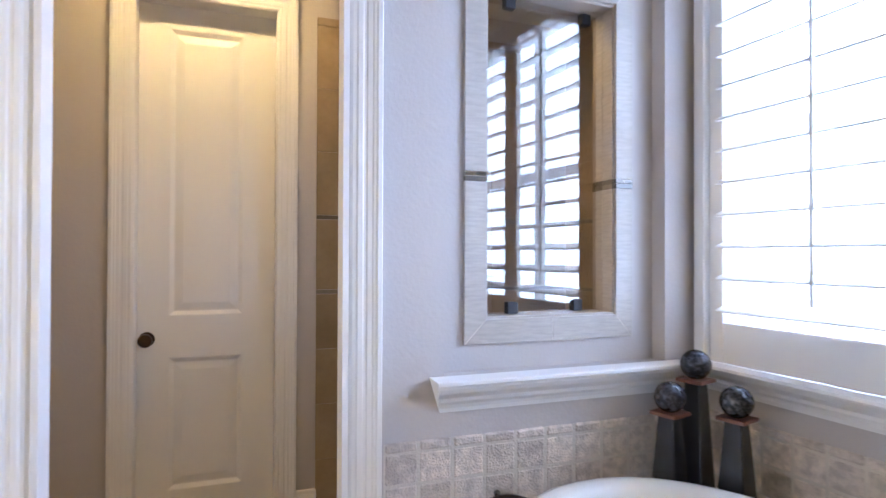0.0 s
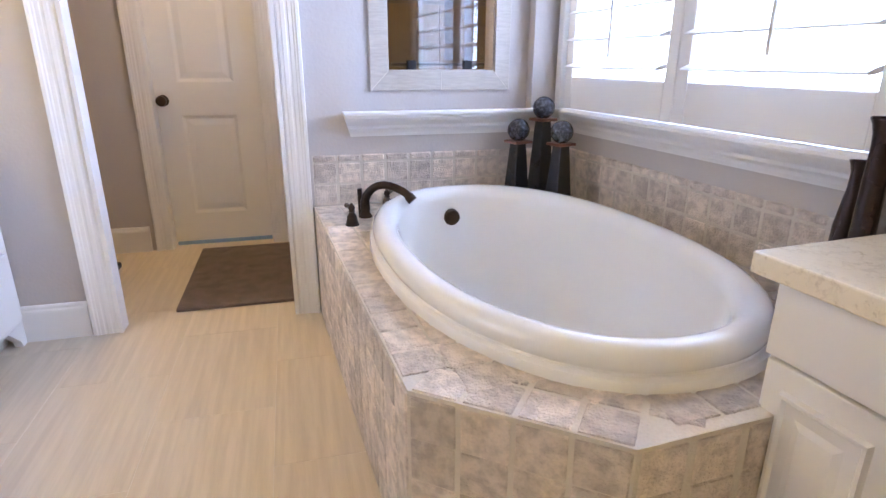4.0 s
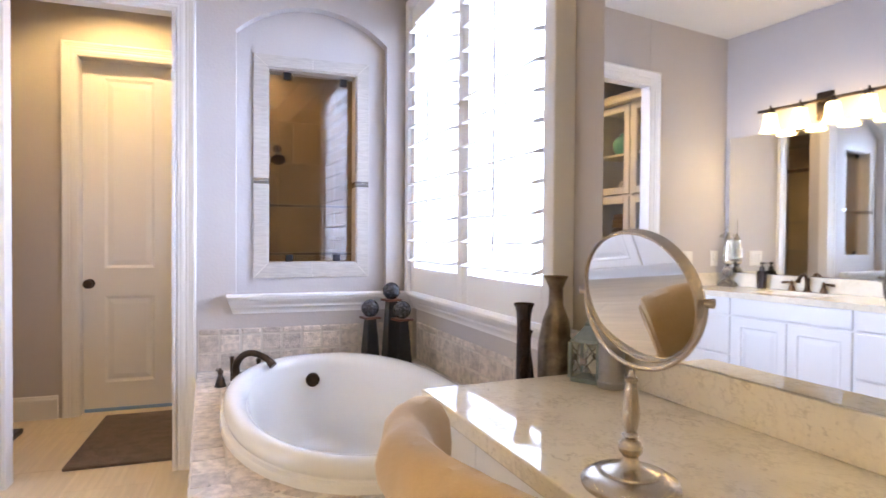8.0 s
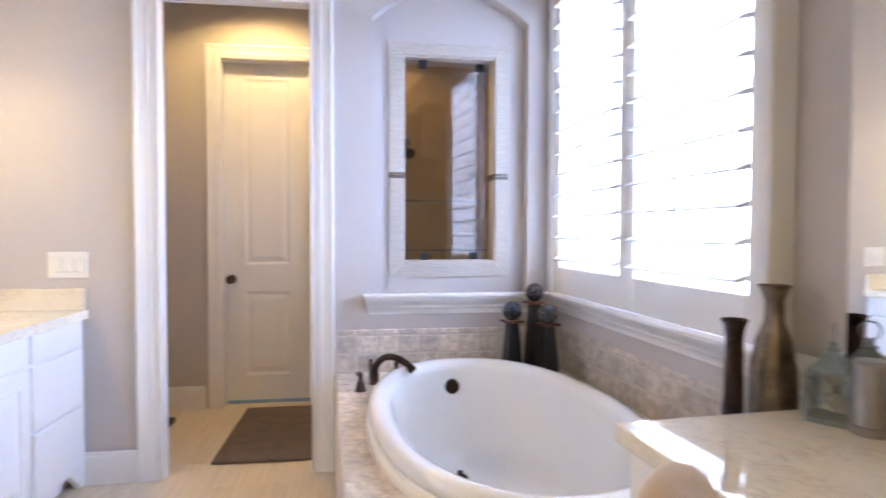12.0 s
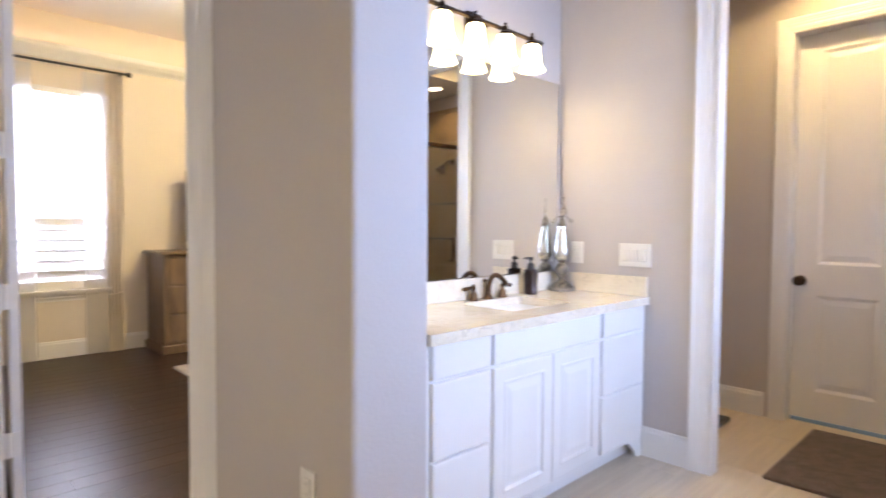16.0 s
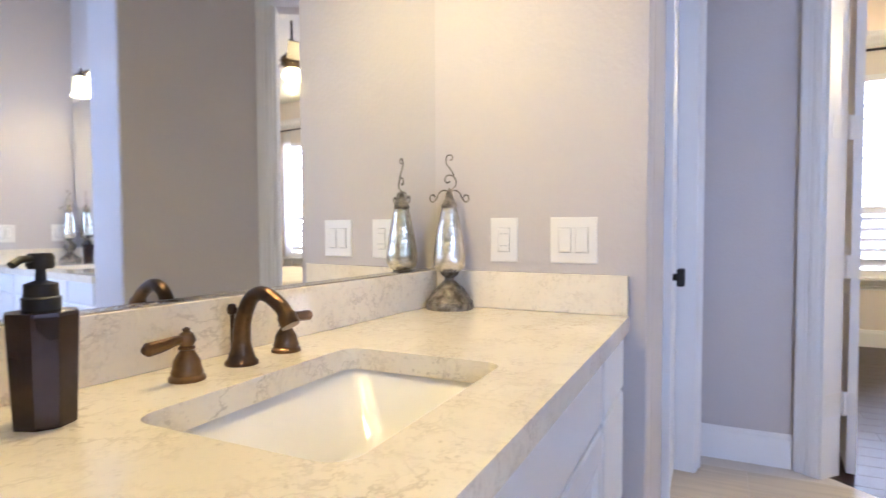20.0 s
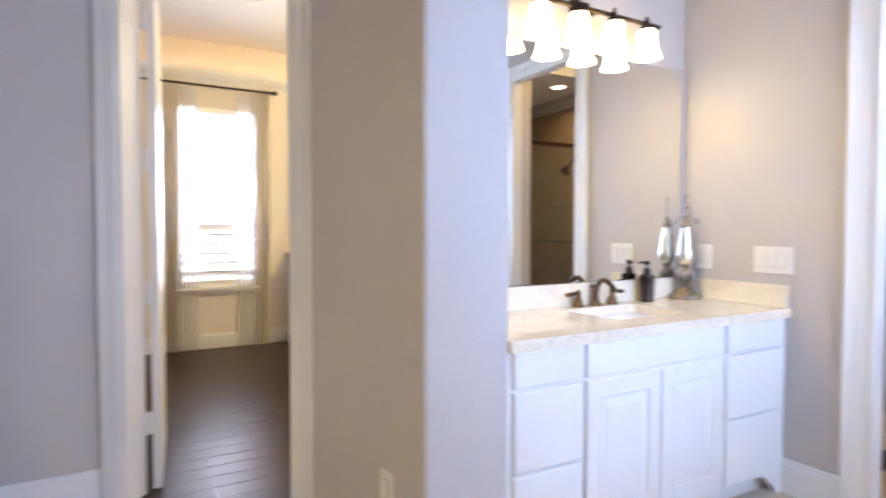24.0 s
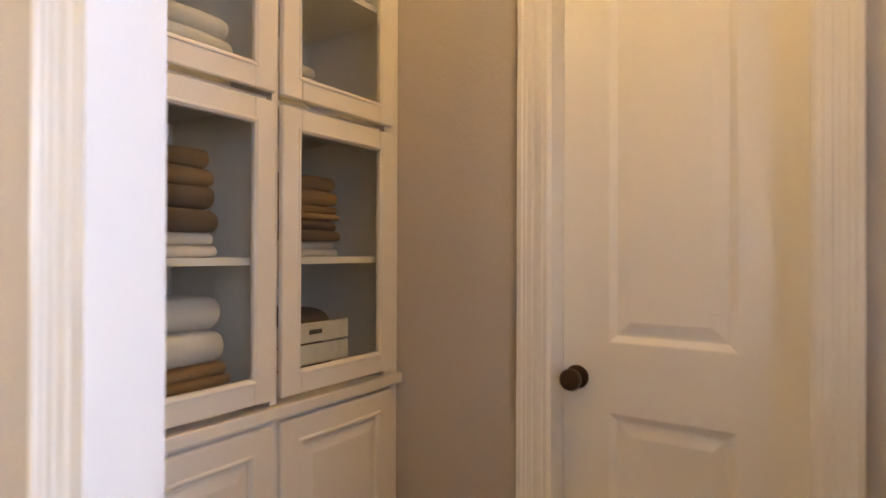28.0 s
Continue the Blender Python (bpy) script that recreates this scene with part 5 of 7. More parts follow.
def finial_lamp(place, turn, label, size=1.1, foot=1.12, slim=0.95):
    """A mercury-glass bottle on a pewter foot with a scrolled wire finial."""
    t = thing("mercury_ornament", place, label, "ornament")
    o = Matrix.Translation(place) @ Matrix.Scale(size, 4)
    if foot > 1.4:
        # a turned baluster under the taller bottle
        outline = [(0.0, 0.0), (0.060, 0.0), (0.062, 0.005), (0.058, 0.012), (0.050, 0.016), (0.034, 0.023), (0.019, 0.031), (0.015, 0.036), (0.022, 0.040), (0.032, 0.048), (0.035, 0.057), (0.031, 0.067), (0.020, 0.074), (0.013, 0.078), (0.020, 0.083), (0.029 * slim, 0.088)]
    else:
        outline = [(0.0, 0.0), (0.060, 0.0), (0.062, 0.006), (0.060, 0.018), (0.055, 0.022), (0.050, 0.030), (0.038, 0.046), (0.022, 0.058), (0.013, 0.066), (0.013, 0.072), (0.022, 0.078), (0.029 * slim, 0.088)]
    part("foot", lathe(B(), outline, o @ Matrix.Diagonal((1, 1, foot, 1)), 36), PEWTER, t, "tarnished pewter foot", True)
    o = o @ Matrix.Translation((0, 0, 0.088 * (foot - 1)))
    part("glass_body", lathe(B(), [(0.029, 0.086), (0.040, 0.094), (0.045, 0.108), (0.043, 0.135), (0.037, 0.175), (0.028, 0.22), (0.021, 0.248)], o @ Matrix.Diagonal((slim, slim, 1, 1)), 36), MERCURY, t, "silvered mercury-glass bottle", True)
    part("cap", lathe(B(), [(0.020, 0.247), (0.022, 0.252), (0.020, 0.258), (0.013, 0.270), (0.009, 0.284), (0.006, 0.292), (0.0, 0.30)], o, 24), PEWTER, t, "", True)
    m = o @ pose(0, 0, 0, 0, 0, turn)
    for s in (-1, 1):
        pts = [m @ Vector((s * a, 0, z)) for a, z in ((0.0, 0.288), (0.014, 0.293), (0.026, 0.286), (0.033, 0.272), (0.041, 0.263), (0.049, 0.268), (0.048, 0.279), (0.040, 0.281), (0.037, 0.275))]
        part("side_scroll", tube(B(), curve_points(pts, 4), 0.0022, 8), PEWTER, t, "", True)
    pts = [m @ Vector((a, 0, z)) for a, z in ((0.0, 0.29), (0.016, 0.306), (0.014, 0.324), (-0.002, 0.332), (-0.012, 0.322), (-0.006, 0.312), (0.002, 0.316))]
    part("scroll", tube(B(), curve_points(pts, 4), 0.0022, 8), PEWTER, t, "", True)
    pts = [m @ Vector((a, 0, z)) for a, z in ((0.012, 0.33), (0.004, 0.345), (-0.008, 0.362), (-0.006, 0.380), (0.006, 0.382), (0.008, 0.372), (0.001, 0.370))]
    part("scroll_tip", tube(B(), curve_points(pts, 4), 0.0022, 8), PEWTER, t, "", True)


def soap_pump(place, turn, label):
    t = thing("soap_dispenser", place, label, "soap dispenser")
    m = Matrix.Translation(place) @ pose(0, 0, 0, 0, 0, turn)
    bm = B()
    rings = []
    for hw, z in ((0.030, 0.0), (0.0305, 0.004), (0.035, 0.13), (0.034, 0.134), (0.020, 0.136)):
        ch = hw * 0.45
        rings.append([bm.verts.new((a, b, z)) for a, b in ((hw, ch), (ch, hw), (-ch, hw), (-hw, ch), (-hw, -ch), (-ch, -hw), (ch, -hw), (hw, -ch))])
    for a, b in zip(rings, rings[1:]):
        for k in range(8):
            bm.faces.new((a[k], a[(k + 1) % 8], b[(k + 1) % 8], b[k]))
    bm.faces.new(rings[0])
    bm.faces.new(rings[-1])
    bm.transform(m)
    part("bottle", bm, VASE_BROWN, t, "dark bronze bottle")
    part("collar", lathe(B(), [(0.020, 0.136), (0.0205, 0.150), (0.018, 0.152), (0.0175, 0.166), (0.012, 0.168), (0.006, 0.170), (0.005, 0.186)], m, 24), BLACK, t, "", True)
    h = part("pump_head", lathe(B(), [(0.0, 0.184), (0.013, 0.184), (0.0145, 0.188), (0.0145, 0.198), (0.012, 0.202), (0.0, 0.202)], m, 24), BLACK, t, "", True)
    b = tube(B(), [m @ Vector((0, 0, 0.195)), m @ Vector((0.028, 0, 0.196)), m @ Vector((0.040, 0, 0.190))], 0.0045, 10)
    part("nozzle", b, BLACK, h, "", True)


def countertop_with_sink(name, x0, x1, y0, y1, z, hole, label):
    """A slab with a rounded rectangular cut-out; hole: centre x, y, half widths, corner radius."""
    cx, cy, hx, hy, r = hole
    line = []
    for k, (sx, sy) in enumerate(((1, 1), (-1, 1), (-1, -1), (1, -1))):
        for j in range(7):
            a = math.pi / 2 * (k + j / 6)
            line.append((cx + sx * (hx - r) + r * math.cos(a), cy + sy * (hy - r) + r * math.sin(a)))
    bm = B()
    thick = 0.04
    vs = {}
    outer = [(x0, y0), (x1, y0), (x1, y1), (x0, y1)]
    for h in (z, z - thick):
        o_ = [bm.verts.new((x, y, h)) for x, y in outer]
        i_ = [bm.verts.new((x, y, h)) for x, y in line]
        e = [bm.edges.new((o_[k], o_[(k + 1) % 4])) for k in range(4)] + [bm.edges.new((i_[k], i_[(k + 1) % len(i_)])) for k in range(len(i_))]
        bmesh.ops.triangle_fill(bm, use_beauty=True, use_dissolve=False, edges=e)
        vs[h] = (o_, i_)
    for g in (0, 1):
        a, b = vs[z][g], vs[z - thick][g]
        for k in range(len(a)):
            bm.faces.new((a[k], a[(k + 1) % len(a)], b[(k + 1) % len(a)], b[k]))
    bmesh.ops.recalc_face_normals(bm, faces=bm.faces)
    solid(name, bm, QUARTZ, label, "countertop")
    # basin under it
    bm = B()
    rings = []
    for grow, depth in ((0.012, thick + 0.0005), (0.007, thick + 0.005), (-0.016, 0.068), (-0.046, 0.097), (-0.078, 0.123), (-0.104, 0.138), (-0.128, 0.145)):
        row = []
        for k, (sx, sy) in enumerate(((1, 1), (-1, 1), (-1, -1), (1, -1))):
            for j in range(7):
                a = math.pi / 2 * (k + j / 6)
                rr = r + 0.02
                row.append(bm.verts.new((cx + sx * max(0.01, hx + grow - rr) + rr * math.cos(a), cy + sy * max(0.01, hy + grow - rr) + rr * math.sin(a), z - depth)))
        rings.append(row)
    for a, b in zip(rings, rings[1:]):
        for k in range(len(a)):
            bm.faces.new((a[k], a[(k + 1) % len(a)], b[(k + 1) % len(a)], b[k]))
    bm.faces.new(rings[-1])
    basin = thing("sink_basin", (cx, cy, z - thick - 0.13), "white undermounted rectangular sink", "sink")
    part("bowl", bm, SINK_WHITE, basin, "", True)
    part("drain", lathe(B(), [(0.0, 0.004), (0.018, 0.004), (0.024, 0.0)], Matrix.Translation((cx, cy, z - 0.1445)), 20), BRONZE, basin, "bronze drain", True)


def hollow_body(parent, x0, x1, y0, y1, z0, z1, t=0.018):
    """A cabinet carcass open at the top, so that the basin hangs in it."""
    bm = B()
    box(bm, x0, x0 + t, y0, y1, z0, z1)
    box(bm, x1 - t, x1, y0, y1, z0, z1)
    box(bm, x0 + t, x1 - t, y0, y0 + t, z0, z1)
    box(bm, x0 + t, x1 - t, y1 - t, y1, z0, z1)
    box(bm, x0 + t, x1 - t, y0 + t, y1 - t, z0, z0 + t)
    return part("body", bm, CABINET, parent)


def cabinet_front(parent, o, u, w, kind, a0, a1, z0, z1):
    """A drawer or door front with a raised panel, on a face."""
    o, u, w = Vector(o), Vector(u), Vector(w)
    v = Vector((0, 0, 1))
    bm = B()
    vs = [[bm.verts.new(o + u * a + v * z + w * h) for a, z in ((a0 + i, z0 + i), (a1 - i, z0 + i), (a1 - i, z1 - i), (a0 + i, z1 - i))] for h, i in ((0.0, 0), (0.014, 0), (0.018, 0.005))]
    for p, q in zip(vs, vs[1:]):
        for k in range(4):
            bm.faces.new((p[k], p[(k + 1) % 4], q[(k + 1) % 4], q[k]))
    if kind == "door":
        i = 0.055
        inner = [bm.verts.new(o + u * a + v * z + w * 0.018) for a, z in ((a0 + i, z0 + i), (a1 - i, z0 + i), (a1 - i, z1 - i), (a0 + i, z1 - i))]
        for k in range(4):
            bm.faces.new((vs[-1][k], vs[-1][(k + 1) % 4], inner[(k + 1) % 4], inner[k]))
        prev = inner
        for step, h in ((0.004, 0.021), (0.010, 0.021), (0.016, 0.011), (0.024, 0.011), (0.052, 0.018), (0.056, 0.018)):
            ring = [bm.verts.new(o + u * a + v * z + w * h) for a, z in ((a0 + i + step, z0 + i + step), (a1 - i - step, z0 + i + step), (a1 - i - step, z1 - i - step), (a0 + i + step, z1 - i - step))]
            for k in range(4):
                bm.faces.new((prev[k], prev[(k + 1) % 4], ring[(k + 1) % 4], ring[k]))
            prev = ring
        bm.faces.new(prev)
    else:
        bm.faces.new(vs[-1])
    return part(kind, bm, CABINET, parent)


# north vanity, along the west wall
VZ = 0.846
VX, VY0, VY1 = -0.070, STUB_Y1 + 0.001, NORTH - 0.001
countertop_with_sink("countertop", WEST + 0.001, VX, VY0, VY1, VZ, (-0.385, 1.03, 0.16, 0.225, 0.035), "polished cream quartz vanity top with a sink cut-out")
solid("vanity_backsplash", box(B(), WEST + 0.001, WEST + 0.021, VY0, VY1 - 0.021, VZ + 0.0005, VZ + 0.105, 0.002), QUARTZ, "cream quartz backsplash under the mirror", "backsplash")
solid("vanity_side_splash", box(B(), WEST + 0.001, VX - 0.012, VY1 - 0.020, VY1, VZ + 0.0005, VZ + 0.105, 0.002), QUARTZ, "cream quartz side splash on the wall", "backsplash")
van = thing("vanity_cabinet", (-0.33, 0.93, 0), "white painted sink vanity with drawers and doors", "vanity")
FXV = VX - 0.028
hollow_body(van, WEST + 0.002, FXV, VY0, VY1, 0.095, VZ - 0.041)
part("toe_kick", box(B(), WEST + 0.002, FXV - 0.07, VY0 + 0.01, VY1 - 0.01, 0.0, 0.095), CABINET, van)
for s, y in ((1, VY0 + 0.0), (-1, VY1)):
    bm = B()
    pts = [(y, 0.0), (y + s * 0.05, 0.0), (y + s * 0.062, 0.03), (y + s * 0.10, 0.062), (y + s * 0.14, 0.094), (y, 0.094)]
    lo = [bm.verts.new((FXV, a, b)) for a, b in pts]
    hi = [bm.verts.new((FXV - 0.03, a, b)) for a, b in pts]
    for k in range(6):
        bm.faces.new((lo[k], lo[(k + 1) % 6], hi[(k + 1) % 6], hi[k]))
    bm.faces.new(lo)
    bm.faces.new(hi)
    part("bracket_foot", bm, CABINET, van)
O, U, W = (FXV, 0, 0), (0, 1, 0), (1, 0, 0)
S0, S1 = 0.505, 1.290     # sink section
zt, zd = 0.805, 0.677
cabinet_front(van, O, U, W, "drawer", VY0 + 0.02, S0 - 0.012, zd + 0.008, zt)
cabinet_front(van, O, U, W, "drawer", VY0 + 0.02, S0 - 0.012, 0.405, zd - 0.004)
cabinet_front(van, O, U, W, "drawer", VY0 + 0.02, S0 - 0.012, 0.12, 0.395)
cabinet_front(van, O, U, W, "false_front", S0 + 0.012, S1 - 0.012, zd + 0.008, zt)
cabinet_front(van, O, U, W, "door", S0 + 0.012, (S0 + S1) / 2 - 0.003, 0.12, zd - 0.004)
cabinet_front(van, O, U, W, "door", (S0 + S1) / 2 + 0.003, S1 - 0.012, 0.12, zd - 0.004)
cabinet_front(van, O, U, W, "drawer", S1 + 0.012, VY1 - 0.04, zd + 0.008, zt)
cabinet_front(van, O, U, W, "drawer", S1 + 0.012, VY1 - 0.04, 0.405, zd - 0.004)
cabinet_front(van, O, U, W, "drawer", S1 + 0.012, VY1 - 0.04, 0.12, 0.395)
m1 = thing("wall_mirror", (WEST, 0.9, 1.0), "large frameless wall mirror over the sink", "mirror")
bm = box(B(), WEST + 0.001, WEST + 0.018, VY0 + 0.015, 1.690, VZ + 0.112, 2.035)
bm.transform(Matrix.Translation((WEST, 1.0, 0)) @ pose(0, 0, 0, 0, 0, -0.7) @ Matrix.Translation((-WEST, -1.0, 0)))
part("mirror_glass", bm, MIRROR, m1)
part("edge_channel", box(B(), WEST + 0.0005, WEST + 0.010, VY0 + 0.01, 1.690, VZ + 0.1065, VZ + 0.1115), CHROME_EDGE, m1)
lamp_bar(WEST, [0.655, 0.87, 1.085, 1.30], 2.160, (1, 0, 0), 3.6)
faucet((-0.590, 1.055, VZ), 0, (0, 1, 0), "worn bronze widespread sink faucet with lever handles")
soap_pump((-0.565, 1.372, VZ), 200, "dark bronze soap pump by the sink")
finial_lamp((-0.56, 1.655, VZ), 37, "tall slender mercury-glass ornament with a scrolled finial", 1.2, 1.7, 0.8)
switch_plate("switch_plate", (-0.247, NORTH - 0.0005, 1.0), (1, 0, 0), (0, -1, 0), 3, "white three-gang rocker switch plate")
switch_plate("outlet_plate", (-0.555, NORTH - 0.0005, 1.003), (1, 0, 0), (0, -1, 0), 1, "white outlet plate behind the ornament", "outlet")
switch_plate("outlet_plate", (-0.345, -0.1483, 0.29), (0.996, 0.088, 0), (0.088, -0.996, 0), 1, "white low outlet plate on the wall end", "outlet")

# south vanity
SZ = 0.868
SY, SX0, SX1 = -1.505, -0.063, 1.27
countertop_with_sink("countertop", SX0, SX1, SOUTH - 0.10, SY, SZ, (0.785, -1.785, 0.228, 0.158, 0.035), "polished cream quartz vanity top with a sink cut-out")
solid("vanity_backsplash", box(B(), SX0 + 0.021, SX1, SOUTH + 0.001, SOUTH + 0.021, SZ + 0.0005, SZ + 0.105, 0.002), QUARTZ, "cream quartz backsplash under the mirror", "backsplash", m=SOUTH_TURN)
solid("vanity_side_splash", box(B(), SX0, SX0 + 0.020, SOUTH + 0.001, SY - 0.003, SZ + 0.0005, SZ + 0.105, 0.002), QUARTZ, "cream quartz side splash on the wall", "backsplash")
van2 = thing("vanity_cabinet", (0.6, -1.82, 0), "white painted sink vanity with drawers and doors", "vanity")
FYV = SY - 0.028
hollow_body(van2, SX0 + 0.001, SX1 - 0.01, SOUTH - 0.10, FYV, 0.095, SZ - 0.041)
part("toe_kick", box(B(), SX0 + 0.01, SX1 - 0.02, SOUTH + 0.002, FYV - 0.07, 0.0, 0.095), CABINET, van2)
O, U, W = (0, FYV, 0), (1, 0, 0), (0, 1, 0)
for a0, a1, z0, z1, kd in ((SX0 + 0.03, 0.24, 0.69, 0.82, "drawer"), (SX0 + 0.03, 0.24, 0.41, 0.68, "drawer"), (SX0 + 0.03, 0.24, 0.12, 0.40, "drawer"), (0.265, 1.01, 0.69, 0.82, "false_front"),
                           (0.265, 0.635, 0.12, 0.68, "door"), (0.641, 1.01, 0.12, 0.68, "door"), (1.035, 1.24, 0.12, 0.82, "door")):
    cabinet_front(van2, O, U, W, kd, a0, a1, z0, z1)
m2 = thing("wall_mirror", (0.6, SOUTH, 1.0), "large frameless wall mirror over the sink", "mirror", m=SOUTH_TURN)
part("mirror_glass", box(B(), SX0 + 0.004, SX1, SOUTH + 0.001, SOUTH + 0.007, SZ + 0.112, 2.05), MIRROR, m2)
part("edge_channel", box(B(), SX0 + 0.004, SX1, SOUTH + 0.0005, SOUTH + 0.010, SZ + 0.1065, SZ + 0.1115), CHROME_EDGE, m2)
lamp_bar(SOUTH, [0.39, 0.605, 0.82, 1.035], 2.160, (0, 1, 0), 8.2, SOUTH_TURN)
faucet((0.745, -2.030, SZ), 86, (1, 0, 0), "worn bronze widespread sink faucet with lever handles")
soap_pump((1.062, -2.022, SZ), 20, "dark bronze soap pump by the sink")
finial_lamp((0.008, -1.985, SZ), 115, "mercury-glass ornament with a scrolled finial")
switch_plate("switch_plate", (-0.0645, -1.588, 1.0), (0, -1, 0), (1, 0, 0), 2, "white two-gang rocker switch plate")
switch_plate("outlet_plate", (-0.0645, -1.807, 1.0), (0, -1, 0), (1, 0, 0), 1, "white outlet plate beside the mirror", "outlet")

# ---- hall ----
rug = solid("bath_rug", box(B(), 0.445, 0.985, 1.885, 2.815, 0.0005, 0.018, 0.006, 2), RUG, "brown rectangular bath rug on the tile floor", "rug")
LX = -0.25
solid("bathroom_scale", box(B(), -0.235, 0.045, 2.33, 2.62, 0.004, 0.035, 0.008, 2), BLACK, "low dark bathroom scale by the linen cabinet", "scale")
lin = thing("linen_cabinet", (-0.5, 2.4, 0), "cream built-in linen cabinet with glass upper doors", "cabinet")
LY0, LY1 = NORTH + JAMB + 0.005, HALL_N - 0.004
part("body", box(B(), LX - 0.55, LX - 0.012, LY0, LY1, 0.095, 0.812, 0.002), CREAM, lin)
part("toe_kick", box(B(), LX - 0.55, LX - 0.08, LY0, LY1, 0.0, 0.095), CREAM, lin)
part("ledge", box(B(), LX - 0.55, LX + 0.012, LY0, LY1, 0.813, 0.844, 0.003), CREAM, lin)
bm = B()
for y0, y1 in ((LY0, LY0 + 0.02), (2.389, 2.409), (LY1 - 0.02, LY1)):
    box(bm, LX - 0.45, LX - 0.012, y0, y1, 0.845, 2.44)
box(bm, LX - 0.46, LX - 0.45, LY0, LY1, 0.845, 2.44)
box(bm, LX - 0.0305, LX - 0.0125, LY1 - 0.066, LY1, 0.845, 2.44)
part("carcass", bm, CREAM, lin)
for z in (1.216, 1.622, 2.00, 2.44):
    for y0, y1 in ((LY0 + 0.021, 2.388), (2.410, LY1 - 0.021)):
        part("shelf", box(B(), LX - 0.448, LX - 0.031, y0, y1, z - 0.018, z), CREAM, lin)
part("cornice", sweep(B(), [(a, b) for a, b in CROWN], (LX - 0.012, LY0, 2.442), (LX - 0.012, LY1, 2.442), (0, 0, 1), (1, 0, 0)), CREAM, lin)
OL, UL, WL = (LX - 0.012, 0, 0), (0, 1, 0), (1, 0, 0)


def framed_glass(parent, y0, y1, z0, z1):
    i = 0.062
    bm = B()
    for a0, a1, b0, b1 in ((y0, y0 + i, z0, z1), (y1 - i, y1, z0, z1), (y0 + i, y1 - i, z0, z0 + i), (y0 + i, y1 - i, z1 - i, z1)):
        box(bm, LX - 0.011, LX + 0.008, a0, a1, b0, b1, 0.003, 1)
    # a stepped bead round the glass and a chamfer on the outer edge
    for a0, a1, b0, b1 in ((y0 + i - 0.012, y0 + i - 0.004, z0 + i - 0.012, z1 - i + 0.012), (y1 - i + 0.004, y1 - i + 0.012, z0 + i - 0.012, z1 - i + 0.012), (y0 + i - 0.004, y1 - i + 0.004, z0 + i - 0.012, z0 + i - 0.004), (y0 + i - 0.004, y1 - i + 0.004, z1 - i + 0.004, z1 - i + 0.012)):
        box(bm, LX + 0.0075, LX + 0.0115, a0, a1, b0, b1, 0.0015, 1)
    d = part("door", bm, CREAM, parent)
    g = part("door_glass", box(B(), LX - 0.006, LX - 0.003, y0 + i - 0.002, y1 - i + 0.002, z0 + i - 0.002, z1 - i + 0.002), GLASS, d, "clear door glass")
    g.visible_shadow = False


for y0, y1 in ((LY0 + 0.004, 2.388), (2.410, LY1 - 0.045)):
    framed_glass(lin, y0, y1, 0.862, 1.603)
    framed_glass(lin, y0, y1, 1.626, 2.43)
    d = cabinet_front(lin, OL, UL, WL, "door", y0, y1, 0.12, 0.800)
    d.data.materials[0] = CREAM


def folded(name, x0, x1, y0, y1, z0, z1, mat, label):
    """A folded towel: two plump layers, rounded at the fold, lying a little askew."""
    bm = B()
    layers = 2
    shift = noise.noise(Vector((y0 * 7, z0 * 31, 1.5))) * 0.035
    short = abs(noise.noise(Vector((z0 * 23, y1 * 5, 4.0)))) * 0.05
    for k in range(layers):
        a = z0 + (z1 - z0) * k / layers
        b = z0 + (z1 - z0) * (k + 1) / layers
        box(bm, x0, x1 - 0.012 + shift - 0.006 * k, y0 + 0.004 * k, y1 - short - 0.008 * k, a, b - 0.0006, (b - a) * 0.46, 4)
    bmesh.ops.subdivide_edges(bm, edges=[e for e in bm.edges if e.calc_length() > 0.15], cuts=5, use_grid_fill=True)
    for v in bm.verts:
        lift = noise.noise(v.co * 11) * 0.006 + noise.noise(v.co * 31) * 0.002
        v.co += Vector((lift, lift * 0.7, lift * (0.8 if v.co.z > z0 + 0.006 else 0.0)))
        v.co.z = min(max(v.co.z, z0), z1)
        v.co.x = min(v.co.x, LX - 0.016)
    return solid(name, bm, mat, label, "towel", smooth=True)


